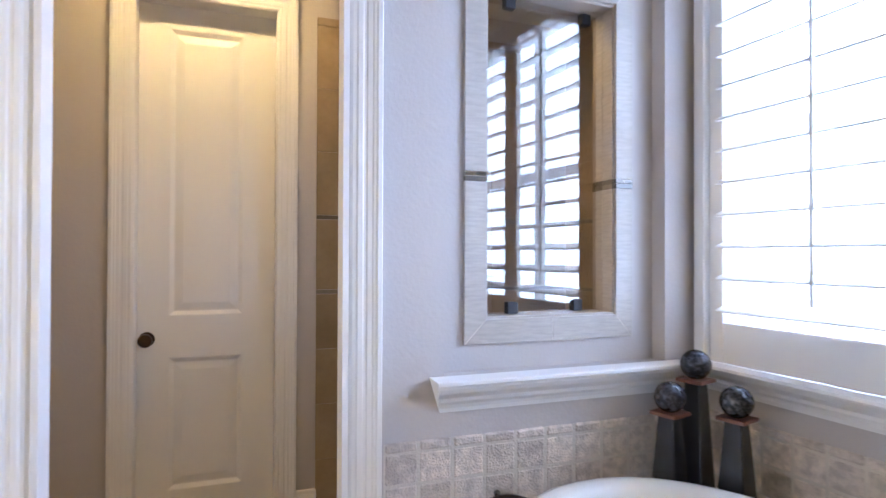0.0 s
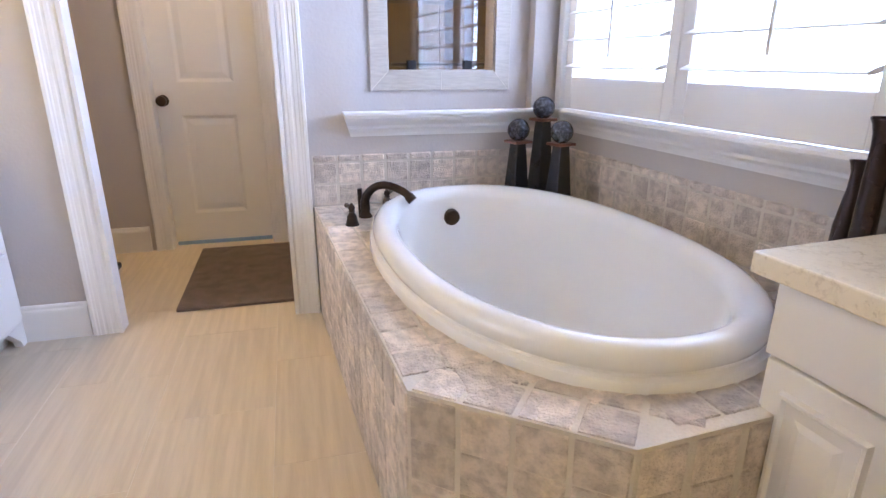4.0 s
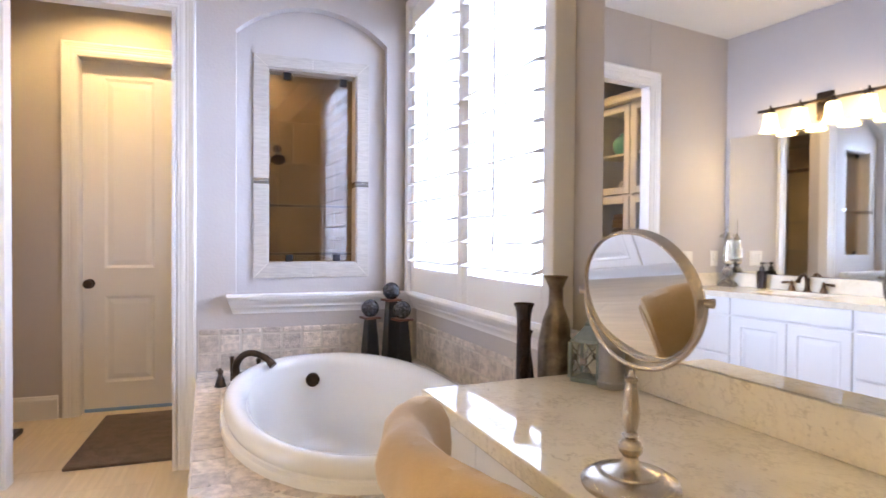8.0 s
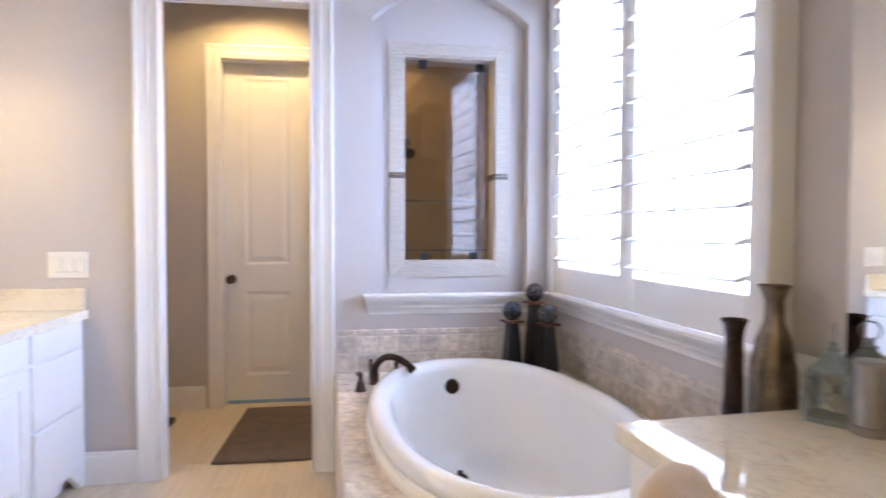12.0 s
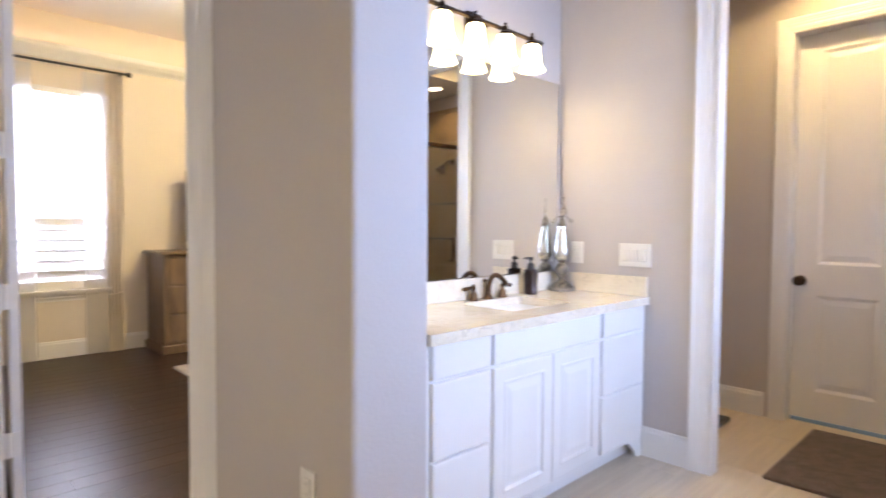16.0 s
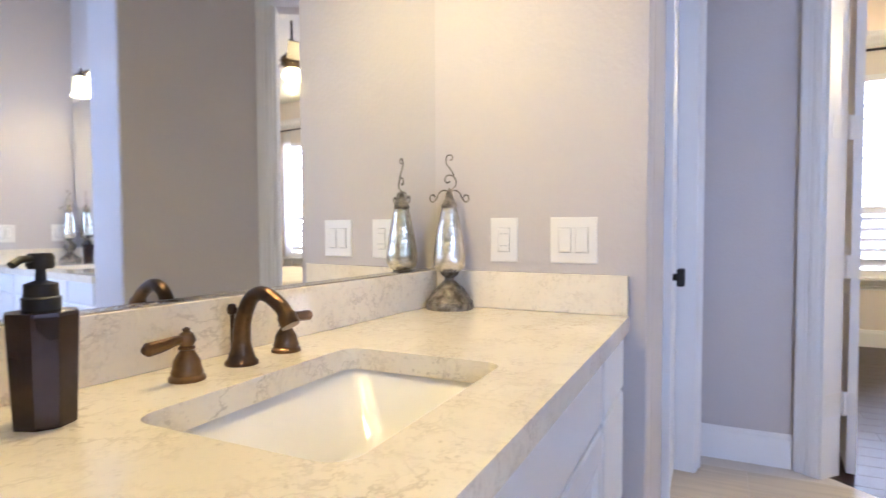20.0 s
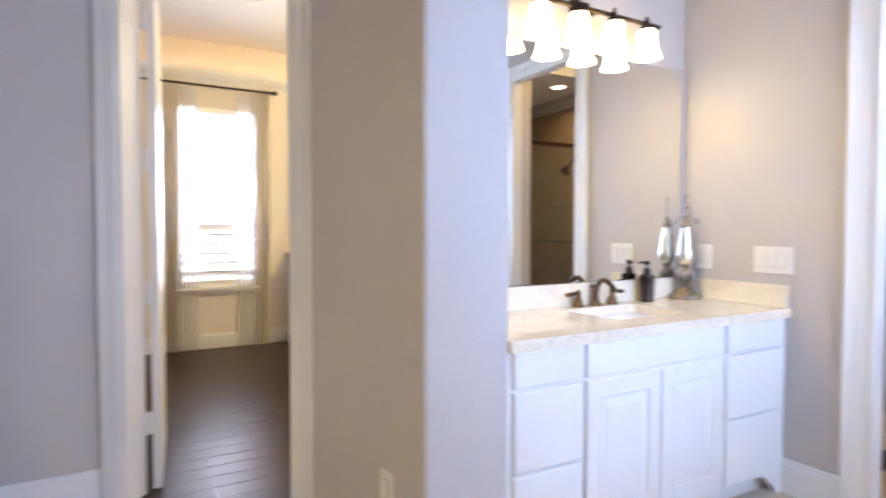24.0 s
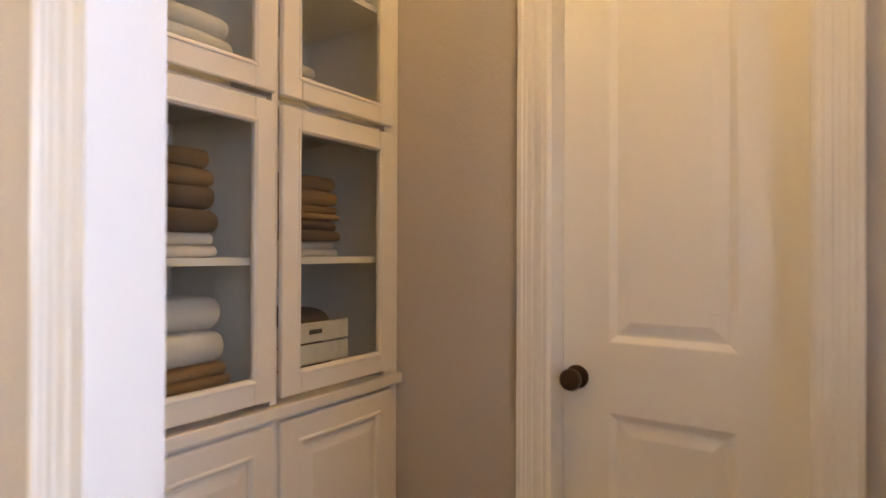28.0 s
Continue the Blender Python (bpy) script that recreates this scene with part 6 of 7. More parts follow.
solid("globe_vase", lathe(B(), [(0.0, 0.0), (0.04, 0.0), (0.075, 0.02), (0.10, 0.06), (0.108, 0.10), (0.098, 0.145), (0.07, 0.178), (0.04, 0.192), (0.036, 0.205), (0.042, 0.215), (0.036, 0.213), (0.03, 0.2), (0.0, 0.19)], Matrix.Translation((LX - 0.19, 2.66, 2.0005)), 32), GREEN_GLASS, "round sea-green glass vase on a cabinet shelf", "vase", smooth=True)
for y0, y1, stack in ((1.90, 2.33, ((0.845, 0.905, TOWEL_TAN), (0.905, 0.96, TOWEL_TAN), (0.96, 1.12, TOWEL_WHITE))),
                      (1.90, 2.29, ((1.2165, 1.275, TOWEL_WHITE), (1.275, 1.385, TOWEL_BROWN), (1.385, 1.475, TOWEL_TAN))),
                      (2.43, 2.72, ((1.2165, 1.262, TOWEL_WHITE), (1.262, 1.325, TOWEL_BROWN), (1.325, 1.368, TOWEL_TAN), (1.368, 1.452, TOWEL_TAN))),
                      (1.90, 2.33, ((1.6225, 1.70, TOWEL_WHITE), (1.70, 1.80, TOWEL_WHITE))),
                      (2.42, 2.62, ((1.6225, 1.69, TOWEL_WHITE), (1.69, 1.76, TOWEL_WHITE)))):
    for z0, z1, mat in stack:
        kind_of = {TOWEL_TAN: "tan", TOWEL_BROWN: "dark brown", TOWEL_WHITE: "white"}[mat]
        folded("folded_towel", LX - 0.36, LX - 0.06, y0, y1, z0, z1, mat, f"folded {kind_of} bath towel stacked on a cabinet shelf")

cr = thing("crate", (LX - 0.2, 2.60, 0.845), "small white-washed slatted crate with a handle hole", "crate")
CRX0, CRX1, CRY0, CRY1 = LX - 0.34, LX - 0.08, 2.47, 2.74
for k in range(3):
    z0 = 0.847 + k * 0.062
    part("slat", box(B(), CRX1 - 0.008, CRX1, CRY0, CRY1, z0, z0 + 0.056, 0.001, 1), WICKER, cr)
    part("slat", box(B(), CRX0, CRX1 - 0.008, CRY0, CRY0 + 0.008, z0, z0 + 0.056, 0.001, 1), WICKER, cr)
    part("slat", box(B(), CRX0, CRX1 - 0.008, CRY1 - 0.008, CRY1, z0, z0 + 0.056, 0.001, 1), WICKER, cr)
part("bottom", box(B(), CRX0, CRX1 - 0.009, CRY0 + 0.009, CRY1 - 0.009, 0.846, 0.856), WICKER, cr)
# the slat is uncut; a thin dark slab paints the handle hole's shade
part("hand_hole", box(B(), CRX1, CRX1 + 0.001, 2.58, 2.63, 0.994, 1.007), HOLE_SHADE, cr, "dark slab painted as the shade inside the handle hole")
folded("folded_towel", CRX0 + 0.012, CRX1 - 0.012, CRY0 + 0.012, CRY1 - 0.012, 0.857, 1.062, TOWEL_BROWN, "rolled brown cloth filling a small crate")

# shower door and fittings
sd = thing("shower_door", (SHOWER_X, 2.4, 0.1), "frameless glass shower door with a bronze header and pull", "shower door", kind="structure")
g = part("pane", box(B(), SHOWER_X - 0.004, SHOWER_X + 0.004, WINDOW_BACK + 0.022, HALL_N - 0.02, 0.105, 1.925), GLASS, sd, "clear glass")
g.visible_shadow = False
part("header_bar", box(B(), SHOWER_X - 0.016, SHOWER_X + 0.016, WINDOW_BACK + 0.021, HALL_N, 1.926, 1.962, 0.003), BRONZE, sd)
part("wall_channel", box(B(), SHOWER_X - 0.012, SHOWER_X + 0.012, HALL_N - 0.02, HALL_N, 0.10, 1.925), NICKEL, sd)
part("pull", tube(B(), curve_points([(SHOWER_X - 0.005, 2.53, 0.90), (SHOWER_X - 0.05, 2.53, 0.905), (SHOWER_X - 0.055, 2.53, 1.00), (SHOWER_X - 0.05, 2.53, 1.095), (SHOWER_X - 0.005, 2.53, 1.10)], 5), 0.009, 10), BRONZE, sd, "", True)
head = thing("shower_head", (1.54, HALL_N, 1.86), "dark bronze shower head on an arm", "shower head")
part("flange", bar(B(), (1.54, HALL_N - 0.001, 1.86), (1.54, HALL_N - 0.012, 1.86), 0.034, 0.028, 20), BRONZE, head)
part("arm", tube(B(), curve_points([(1.54, HALL_N - 0.01, 1.86), (1.54, HALL_N - 0.07, 1.86), (1.54, HALL_N - 0.13, 1.81)], 5), 0.010, 10), BRONZE, head, "", True)
part("rose", bar(B(), (1.54, HALL_N - 0.125, 1.815), (1.54, HALL_N - 0.17, 1.76), 0.016, 0.050, 24), BRONZE, head, "", True)


def recessed_light(x, y, z, watts, label):
    t = thing("recessed_light", (x, y, z), label, "ceiling light")
    part("trim_ring", lathe(B(), [(0.062, -0.002), (0.085, -0.002), (0.087, -0.006), (0.080, -0.010), (0.062, -0.006)], Matrix.Translation((x, y, z)), 32), TRIM, t, "", True)
    part("lens", lathe(B(), [(0.0, -0.0090), (0.057, -0.0085), (0.060, -0.0065), (0.0, -0.0064)], Matrix.Translation((x, y, z)), 32), DISC, t, "lit frosted lens", True)
    data = bpy.data.lights.new("recessed_lamp", "SPOT")
    data.energy, data.color, data.spot_size, data.spot_blend, data.shadow_soft_size = watts, (1.0, 0.70, 0.25), radians(150), 0.45, 0.06
    ob = new("recessed_lamp", data)
    ob.location = (x, y, z - 0.02)


recessed_light(0.55, 2.46, CEIL, 88, "lit recessed ceiling light in the hall")
recessed_light(1.47, 2.59, SHOWER_TOP, 17, "lit recessed ceiling light over the shower")

# ---- bedroom ----
def bedroom_window(y0, y1):
    w = thing("window_3", (BX, (y0 + y1) / 2, 0.62), "bedroom window with white shutters", "window", kind="structure")
    part("frame_side", box(B(), BX - 0.05, BX + 0.02, y0 - 0.06, y0, 0.62, 2.44, 0.004), TRIM, w)
    part("frame_side", box(B(), BX - 0.05, BX + 0.02, y1, y1 + 0.06, 0.62, 2.44, 0.004), TRIM, w)
    part("frame_head", box(B(), BX - 0.05, BX + 0.02, y0, y1, 2.38, 2.44, 0.004), TRIM, w)
    part("mid_rail", box(B(), BX - 0.04, BX, y0, y1, 1.20, 1.27, 0.003), TRIM, w)
    part("bottom_rail", box(B(), BX - 0.04, BX, y0, y1, 0.62, 0.70, 0.003), TRIM, w)
    part("sill", sweep(B(), LEDGE_DOWN, (BX, y0 - 0.10, 0.62), (BX, y1 + 0.10, 0.62), (0, 0, 1), (1, 0, 0)), TRIM, w)
    me = louver_mesh(y1 - y0)
    low = louver_mesh(y1 - y0, 48)
    for k in range(5):
        child_of("louver", low, w, (BX - 0.02, (y0 + y1) / 2, 0.755 + 0.094 * k))
    for k in range(9):
        child_of("louver", me, w, (BX - 0.02, (y0 + y1) / 2, 1.35 + 0.115 * k))
    p = part("pane", box(B(), BX - 0.12, BX - 0.116, y0, y1, 0.62, 2.36), GLASS, w, "clear window glass")
    p.visible_shadow = False


bedroom_window(-0.36, 0.29)
bedroom_window(3.60, 4.25)


def drape(name, y0, y1, mat, label, z0=0.01, z1=2.61, x=BX + 0.09, amp=0.022, waves=4, tie=None):
    bm = B()
    n, rows = 40, 14
    grid = []
    for r in range(rows + 1):
        z = z0 + (z1 - z0) * r / rows
        pinch = 1.0
        if tie:
            pinch = 1 - 0.42 * math.exp(-((z - tie) / 0.35) ** 2)
        c = (y0 + y1) / 2
        grid.append([bm.verts.new((x + amp * math.sin(2 * math.pi * waves * k / n + 0.3 * math.sin(r)), c + (y0 + (y1 - y0) * k / n - c) * pinch, z)) for k in range(n + 1)])
    for a, b in zip(grid, grid[1:]):
        for k in range(n):
            bm.faces.new((a[k], a[k + 1], b[k + 1], b[k]))
    bmesh.ops.solidify(bm, geom=list(bm.faces), thickness=0.004)
    ob = solid(name, bm, mat, label, "curtain", smooth=True)
    if tie:
        c, half = (y0 + y1) / 2, (y1 - y0) / 2 * 0.60
        ring = [(x + (amp + 0.012) * math.cos(a), c + (half + 0.010) * math.sin(a), tie + 0.012 * math.sin(a)) for a in [2 * math.pi * k / 24 for k in range(25)]]
        part("tieback", tube(B(), ring, 0.006, 8), CURTAIN, ob, "twisted cord tieback", True)
    return ob


for off in (0.0, 3.96):
    drape("drape", 0.325 + off, 0.465 + off, CURTAIN, "pale taupe floor-length drape beside the window", tie=0.56, waves=3, amp=0.011)
    drape("drape", -0.545 + off, -0.405 + off, CURTAIN, "pale taupe floor-length drape beside the window", tie=0.56, waves=3, amp=0.011)
    drape("sheer_curtain", 0.15 + off, 0.335 + off, SHEER, "thin white sheer curtain", amp=0.012, waves=5, x=BX + 0.06)
    drape("sheer_curtain", -0.415 + off, -0.23 + off, SHEER, "thin white sheer curtain", amp=0.012, waves=5, x=BX + 0.06)
    rod = thing("curtain_rod", (BX + 0.09, 0.0 + off, 2.64), "black metal curtain rod with ball ends", "curtain rod")
    part("rod", bar(B(), (BX + 0.09, -0.78 + off, 2.64), (BX + 0.09, 0.53 + off, 2.64), 0.011), BLACK, rod)
    for y in (-0.78 + off, 0.53 + off):
        b = B()
        bmesh.ops.create_uvsphere(b, u_segments=14, v_segments=8, radius=0.026, matrix=Matrix.Translation((BX + 0.09, y, 2.64)))
        part("finial", b, BLACK, rod, "", True)
    for y in (-0.74 + off, 0.47 + off):
        part("bracket", bar(B(), (BX + 0.001, y, 2.64), (BX + 0.09, y, 2.64), 0.007), BLACK, rod)

dr = thing("dresser", (BX + 0.3, 1.385, 0), "grey-brown carved wooden dresser with drawers", "dresser")
part("body", box(B(), BX + 0.03, BX + 0.52, 0.685, 2.085, 0.08, 0.93, 0.006), DRESSER_WOOD, dr)
part("top", box(B(), BX + 0.02, BX + 0.56, 0.645, 2.125, 0.931, 0.965, 0.010), DRESSER_WOOD, dr)
part("plinth", box(B(), BX + 0.03, BX + 0.55, 0.655, 2.115, 0.0, 0.08, 0.012), DRESSER_WOOD, dr)
for k in range(3):
    for j in range(3):
        y0 = 0.725 + 0.445 * j
        d = part("drawer", box(B(), BX + 0.521, BX + 0.538, y0, y0 + 0.425, 0.11 + 0.27 * k, 0.365 + 0.27 * k, 0.006), DRESSER_WOOD, dr)
        part("pull", bar(B(), (BX + 0.538, y0 + 0.21, 0.24 + 0.27 * k), (BX + 0.562, y0 + 0.21, 0.24 + 0.27 * k), 0.012, 0.018), PEWTER, d)
tv = thing("television", (BX + 0.3, 1.51, 0.965), "black flat television on the dresser", "television")
part("screen", box(B(), BX + 0.28, BX + 0.32, 0.97, 2.05, 1.05, 1.75, 0.005), SCREEN, tv)
part("stand", box(B(), BX + 0.22, BX + 0.38, 1.29, 1.73, 0.9655, 0.985, 0.004), SCREEN, tv)
part("neck", box(B(), BX + 0.29, BX + 0.31, 1.46, 1.56, 0.985, 1.05), SCREEN, tv)

solid("area_rug", box(B(), -3.68, -1.60, 0.555, 2.9, 0.0005, 0.022, 0.008, 2), SHAG, "cream shag rug on the dark wood floor under the bed", "rug")
bed = thing("bed", (-2.5, 1.5, 0.022), "bed made up with cream bedding", "bed")
part("frame", box(B(), -2.98, -1.75, 0.6, 2.6, 0.12, 0.34, 0.01), DRESSER_WOOD, bed)
for x in (-2.93, -1.8):
    for y in (0.65, 2.55):
        part("leg", bar(B(), (x, y, 0.022), (x, y, 0.12), 0.03, 0.035), DRESSER_WOOD, bed)
part("mattress", box(B(), -2.96, -1.77, 0.62, 2.58, 0.34, 0.58, 0.05, 4), BEDDING, bed, "", True)
part("duvet", box(B(), -3.02, -1.70, 0.58, 2.10, 0.40, 0.66, 0.06, 4), BEDDING, bed, "cream duvet", True)
part("headboard", box(B(), -3.0, -1.72, 2.60, 2.66, 0.1, 1.25, 0.02), DRESSER_WOOD, bed)
for x in (-2.68, -2.06):
    part("pillow", box(B(), x - 0.29, x + 0.29, 2.14, 2.55, 0.60, 0.82, 0.09, 5), BEDDING, bed, "cream pillow", True)

sd_ = thing("smoke_detector", (-3.48, 0.08, TRAY), "small round white smoke detector on the bedroom ceiling", "smoke detector")
part("housing", lathe(B(), [(0.0, -0.036), (0.045, -0.034), (0.058, -0.024), (0.062, -0.010), (0.064, -0.001), (0.0, -0.001)], Matrix.Translation((-3.48, 0.08, TRAY)), 28), SWITCH, sd_, "", True)
part("grille", lathe(B(), [(0.0, -0.041), (0.018, -0.040), (0.020, -0.035), (0.0, -0.035)], Matrix.Translation((-3.48, 0.08, TRAY)), 20), TRIM, sd_, "", True)

fan = thing("ceiling_fan", (-2.42, 1.33, TRAY), "bronze ceiling fan with a lit bowl", "ceiling fan")
FC = Vector((-2.42, 1.33, 0))
part("downrod", bar(B(), FC + Vector((0, 0, TRAY)), FC + Vector((0, 0, 2.78)), 0.012), BRONZE, fan)
part("motor", lathe(B(), [(0.0, 2.80), (0.06, 2.79), (0.11, 2.74), (0.11, 2.68), (0.06, 2.64), (0.0, 2.64)], Matrix.Translation(FC), 28), BRONZE, fan, "", True)
part("light_bowl", lathe(B(), [(0.06, 2.64), (0.09, 2.60), (0.10, 2.56), (0.06, 2.51), (0.0, 2.49)], Matrix.Translation(FC), 28), SHADE, fan, "lit glass bowl", True)
for k in range(5):
    b = box(B(), 0.12, 0.66, -0.06, 0.06, -0.004, 0.004, 0.002, 1)
    b.transform(Matrix.Translation(FC + Vector((0, 0, 2.70))) @ pose(0, 0, 0, 10, 0, 72 * k + 20))
    part("blade", b, DRESSER_WOOD, fan)

bulb("fan_bulb", FC + Vector((0, 0, 2.455)), 170, WARM, 0.03)

# ---- pieces of floors and walls ----
def piece_mesh(name, sx, sy, sz, mat, bevel=0.003, wobble=0.0, seed=0):
    bm = box(B(), -sx / 2, sx / 2, -sy / 2, sy / 2, 0, sz, bevel, 1)
    rnd = random.Random(seed)
    if wobble:
        for v in bm.verts:
            v.co.x += rnd.uniform(-wobble, wobble)
            v.co.y += rnd.uniform(-wobble, wobble)
    me = bpy.data.meshes.new(name)
    bm.to_mesh(me)
    bm.free()
    me.materials.append(mat)
    return me


def piece(name, me, parent, m):
    ob = new(name, me)
    ob.parent = parent
    ob.matrix_basis = m
    return ob


# the two floors meet under the bedroom door
SILL_P = bed_a - bed_out * 0.055
SILL_N = -bed_out      # towards the bedroom


def clipped(name, me, parent, m, keep_bath):
    """A floor piece cut along the bedroom threshold."""
    bm = B()
    bm.from_mesh(me)
    bm.transform(m)
    side = [(v.co - SILL_P).dot(SILL_N) for v in bm.verts]
    if keep_bath:
        side = [-a for a in side]
    if max(side) < 0:
        bm.free()
        return
    if min(side) >= 0:
        bm.free()
        piece(name, me, parent, m)
        return
    bmesh.ops.bisect_plane(bm, geom=[*bm.verts, *bm.edges, *bm.faces], plane_co=SILL_P, plane_no=SILL_N, clear_inner=not keep_bath, clear_outer=keep_bath)
    if not bm.faces:
        bm.free()
        return
    c = Vector(m.translation)
    bm.transform(Matrix.Translation(-c))
    cut = bpy.data.meshes.new(name)
    bm.to_mesh(cut)
    bm.free()
    cut.materials.append(me.materials[0])
    piece(name, cut, parent, Matrix.Translation(c))


# bathroom floor
fl = solid("floor", box(B(), -1.62, 2.55, -2.2, 3.07, -0.008, -0.0008), GROUT, "vein-cut beige porcelain tile floor", "floor", "structure")
TW, TL, J = 0.380, 0.62, 0.0016
me = piece_mesh("floor_tile", TW - J, TL - J, 0.004, FLOOR_TILE, 0.0008)
for i in range(-5, 6):
    for j in range(-6, 5):
        x = 0.52 + TW * (i + 0.5)
        y = 1.0 + TL * (j + 0.5) + (TL / 2 if i % 2 else 0)
        # tiles are cut where they meet the outer walls
        low = max(y - TL / 2, -1.56 if x < -0.2 else -2.20)
        high = min(y + TL / 2, HALL_N + 0.10)
        if not -1.9 < x < 2.4 or high - low < 0.03:
            continue
        mesh, at = me, y
        if high - low < TL - 0.001:
            mesh, at = piece_mesh("floor_tile", TW - J, high - low - J, 0.004, FLOOR_TILE, 0.0008), (low + high) / 2
        spot = Matrix.Translation((x, at, -0.004))
        if x < -0.7:
            clipped("floor_tile", mesh, fl, spot, True)
        else:
            piece("floor_tile", mesh, fl, spot)

# bath surround: deck edge, skirt and two courses on the walls
T = 0.1045
skirt = [piece_mesh("tile", T - 0.006, T - 0.006, 0.012, TRAVERTINE, 0.004, 0.0014, s) for s in range(5)]
rnd = random.Random(5)
base = Matrix.Translation((-1.6, -0.8, 0))


def tile_run(p, q, z0, rows, out, parent, inv, up=T, name="tile", meshes=None):
    """Courses of square tiles on an upright face from p to q; out points away from it."""
    p, q, out = Vector((*p, 0)), Vector((*q, 0)), Vector((*out, 0))
    d = q - p
    n = max(1, round(d.length / T))
    step = d.length / n
    d.normalize()
    rot = Matrix((d, Vector((0, 0, 1)), d.cross(Vector((0, 0, 1))))).transposed().to_4x4()
    if rot.to_3x3().col[2].dot(out) < 0:
        rot = Matrix((-d, Vector((0, 0, 1)), (-d).cross(Vector((0, 0, 1))))).transposed().to_4x4()
    for r in range(rows):
        for k in range(n):
            c = p + d * step * (k + 0.5) + Vector((0, 0, z0 + up * (r + 0.5))) - out.normalized() * 0.0085
            m = inv @ Matrix.Translation(c) @ rot @ pose(0, 0, 0, 0, 0, 0 if meshes else rnd.choice((0, 90, 180, 270))) @ pose(0, 0, 0, rnd.uniform(-0.6, 0.6), rnd.uniform(-0.6, 0.6), 0)
            piece(name, rnd.choice(meshes or skirt), parent, m)


DL = DECK_LINE
for a, b, out in ((DL[0], DL[1], (-1, 0)), (DL[1], DL[2], (-0.68, -0.73)), (DL[2], DL[3], (0, -1))):
    a2 = (a[0], 1.742) if a == DL[0] else a
    tile_run(a2, b, DECK - 0.012 - 5 * T * 0.94, 5, out, deck, base, T * 0.94)


def deck_tiles():
    """Tiles on the level deck, all those that lie outside the tub's rim."""
    def inside(x, y):
        if not (1.096 < x < 2.28 and -0.010 < y < 1.80):
            return False
        return (x - 1.098) * 0.293 + (y - 0.285) * 0.314 > 0.014

    def in_tub(x, y):
        return abs((x - CX) / (AX - 0.095)) ** 2.25 + abs((y - CY) / (AY - 0.095)) ** 2.25 < 1

    nx, ny = 12, 18
    for i in range(nx):
        for j in range(ny):
            x, y = 1.098 + T * (i + 0.5), 1.795 - T * (j + 0.5)
            corners = [(x + a * T * 0.45, y + b * T * 0.45) for a in (-1, 1) for b in (-1, 1)]
            if any(in_tub(*c) for c in corners) or not all(inside(*c) for c in corners):
                continue
            piece("tile", rnd.choice(skirt), deck, base @ Matrix.Translation((x, y, DECK - 0.012)) @ pose(0, 0, 0, rnd.uniform(-0.3, 0.3), rnd.uniform(-0.3, 0.3), rnd.choice((0, 90, 180, 270))))
    # border along the splayed corner
    a, b = Vector((1.098, 0.285, 0)), Vector((1.412, -0.008, 0))
    d = (b - a).normalized()
    nrm = Vector((-d.y, d.x, 0))
    if nrm.x < 0:
        nrm = -nrm
    for row in range(2):
        for k in range(-1 if row else 0, 5 if row else 4):
            c = a + d * (0.4295 / 4) * (k + 0.5) + nrm * T * (row + 0.5)
            if row and in_tub(c.x + nrm.x * 0.02, c.y + nrm.y * 0.02):
                continue
            ang = math.degrees(math.atan2(d.y, d.x))
            piece("tile", rnd.choice(skirt), deck, base @ Matrix.Translation((c.x, c.y, DECK - 0.0125 - 0.0006 * row)) @ pose(0, 0, 0, 0, 0, ang))


deck_tiles()
ts_n = thing("backsplash_tiles_north", (1.6, NORTH, DECK), "two courses of tumbled travertine on the wall", "wall tiles", kind="structure")
wall_tiles = [piece_mesh("tile", T - 0.007, 0.0875, 0.012, TRAVERTINE, 0.004, 0.0014, s + 20) for s in range(4)]
cap_tiles = [piece_mesh("cap_tile", T - 0.007, 0.029, 0.015, TRAVERTINE, 0.006, 0.001, s + 40) for s in range(3)]
inv_cap = Matrix.Translation((-1.6, -NORTH, -DECK))
tile_run((1.10, NORTH), (2.262, NORTH), DECK, 2, (0, -1), ts_n, inv_cap, 0.094, meshes=wall_tiles)
tile_run((1.10, NORTH), (2.262, NORTH), DECK + 0.188, 1, (0, -1), ts_n, inv_cap, 0.034, "cap_tile", cap_tiles)
for x0, x1, z1 in ((1.10, 2.262, 0.218),):
    part("grout_bed", box(B(), x0, x1, NORTH - 0.0015, NORTH, DECK, DECK + z1), GROUT, ts_n, "pale sandy grout")
ts_e = thing("backsplash_tiles_east", (EX, 0.8, DECK), "two courses of tumbled travertine on the wall", "wall tiles", kind="structure", m=EAST)
inv_cap = Matrix.Translation((-EX, -0.8, -DECK))
tile_run((EX, 0.075), (EX, 1.735), DECK, 2, (-1, 0), ts_e, inv_cap, 0.094, meshes=wall_tiles)
tile_run((EX, 0.075), (EX, 1.735), DECK + 0.188, 1, (-1, 0), ts_e, inv_cap, 0.034, "cap_tile", cap_tiles)
part("grout_bed", box(B(), EX - 0.0015, EX, 0.075, 1.735, DECK, DECK + 0.218), GROUT, ts_e, "pale sandy grout")

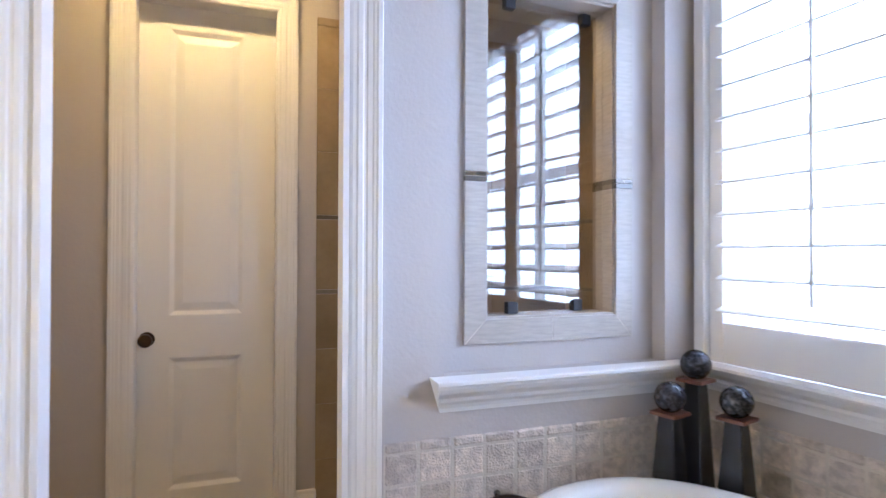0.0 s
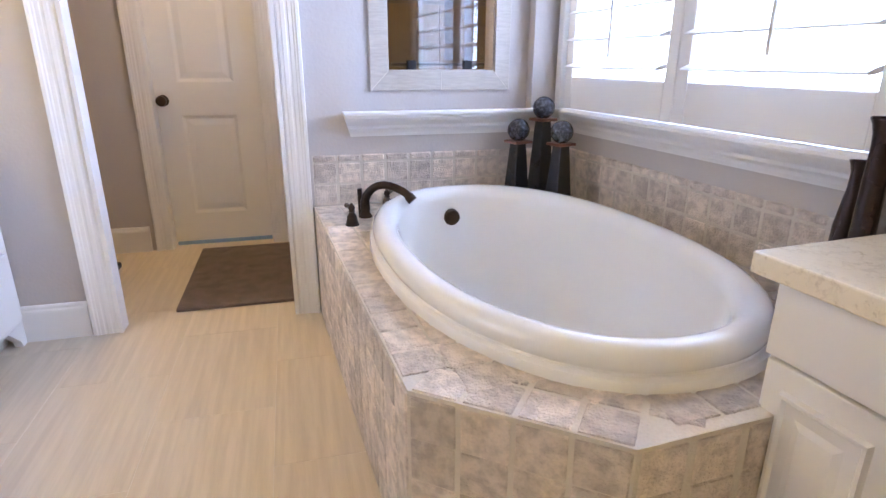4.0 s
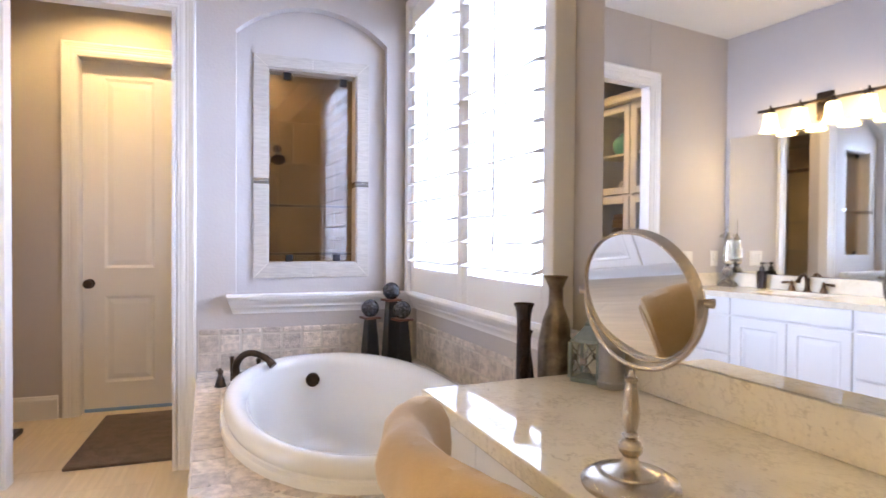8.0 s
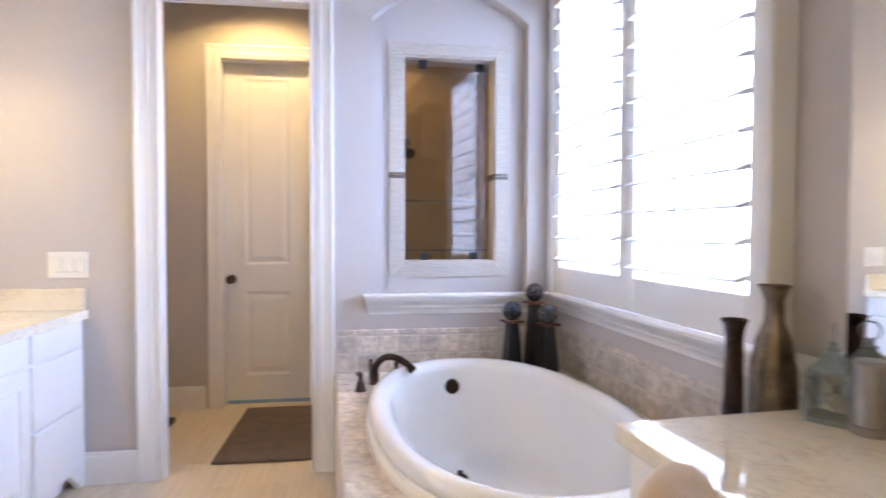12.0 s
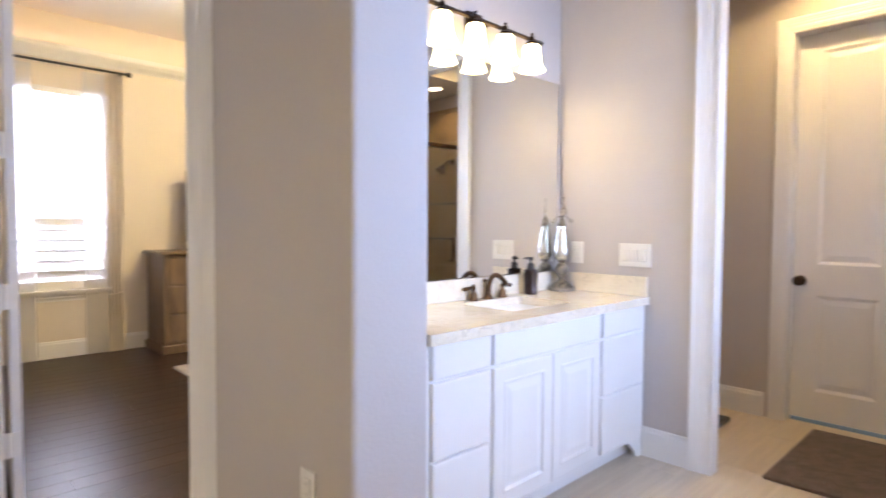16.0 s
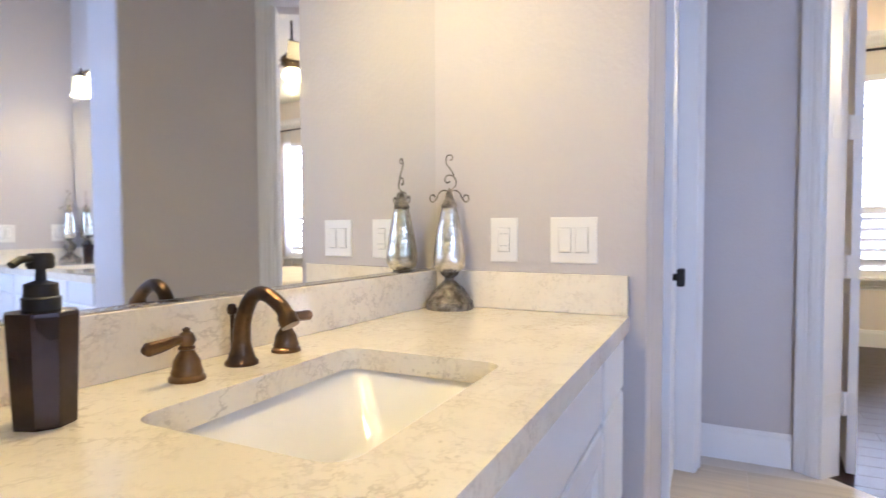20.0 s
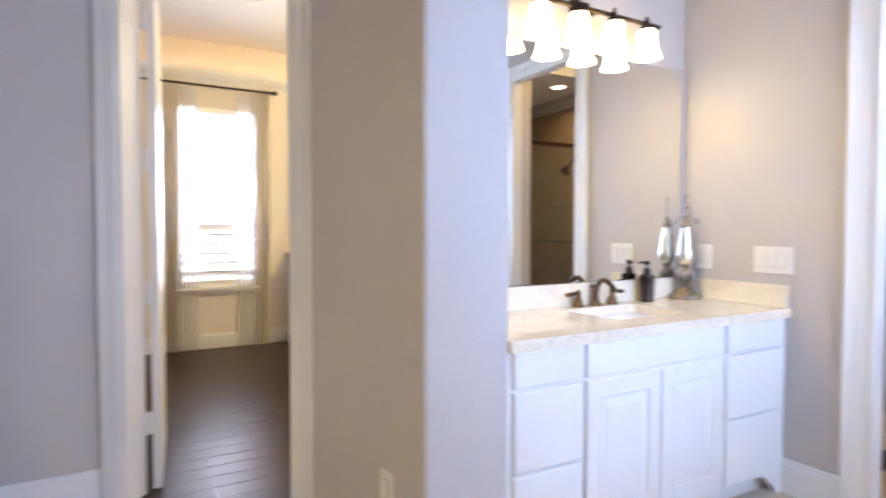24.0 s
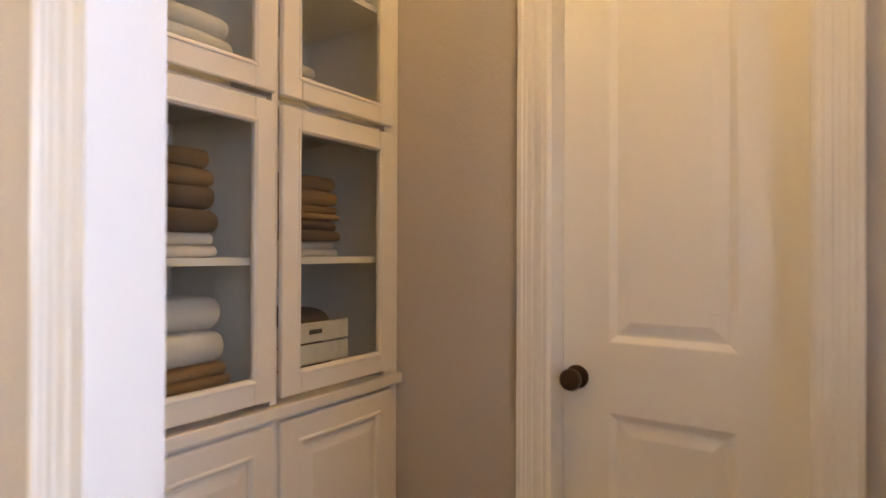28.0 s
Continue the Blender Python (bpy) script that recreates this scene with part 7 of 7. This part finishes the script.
# shower wall tiles: long courses with two mosaic bands
sw = thing("shower_wall_tiles", (1.7, HALL_N, 0), "tan linear wall tiles with thin mosaic bands", "wall tiles", kind="structure")
inv = Matrix.Translation((-1.7, -HALL_N, 0))
COURSES = [(0.262, False)] * 4 + [(0.021, True), (0.336, False), (0.021, True)] + [(0.303, False)] * 3 + [(0.04, False)]
DEEP = HALL_N - WINDOW_BACK
shower_meshes = {}


def shower_piece(width, height, is_band, m):
    key = (round(width, 3), round(height, 3), is_band)
    if key not in shower_meshes:
        shower_meshes[key] = piece_mesh("tile", width - 0.003, height - 0.002, 0.008, MOSAIC if is_band else SHOWER_TILE, 0.001)
    piece("mosaic_band" if is_band else "tile", shower_meshes[key], sw, inv @ m)


level = 0.03
for row, (h, is_band) in enumerate(COURSES):
    z = level + h / 2
    cuts = [TILE_X, *[TILE_X + 0.61 * (k + (0.5 if row % 2 else 1.0)) for k in range(2)], 2.412]
    for xa, xb in zip(cuts, cuts[1:]):
        shower_piece(xb - xa, h, is_band, Matrix.Translation(((xa + xb) / 2, HALL_N, z)) @ pose(0, 0, 0, 90, 0, 0))
        if z < 0.85 or z > 2.3:
            shower_piece(xb - xa, h, is_band, Matrix.Translation(((xa + xb) / 2, WINDOW_BACK, z)) @ pose(0, 0, 0, 90, 0, 180))
    for k in range(2):
        shower_piece(DEEP / 2 - 0.005, h, is_band, Matrix.Translation((2.42, WINDOW_BACK + 0.008 + (DEEP - 0.016) * (k + 0.5) / 2, z)) @ pose(0, 0, 0, 90, 0, -90))
    level += h

# bedroom floor boards
bm = box(B(), -5.0, -1.62, -3.4, 5.4, -0.12, -0.0125)
box(bm, -1.62, -0.8, -0.98, 5.4, -0.12, -0.0125)
bf = solid("floor_bedroom", bm, WOOD_FLOOR, "dark glossy hardwood plank floor", "floor", "structure")
PW, PL = 0.13, 1.35
me = piece_mesh("plank", PW - 0.0010, PL - 0.0012, 0.012, WOOD_FLOOR, 0.0010)
for i in range(31):
    for j in range(-2, 5):
        x = -4.80 + PW * (i + 0.5)
        y = PL * (j + 0.5) + (0.41 * (i % 3))
        if -3.3 < y < 5.3 and not (x > -1.62 and y < -1.75):
            clipped("plank", me, bf, Matrix.Translation((x, y, -0.012)), False)
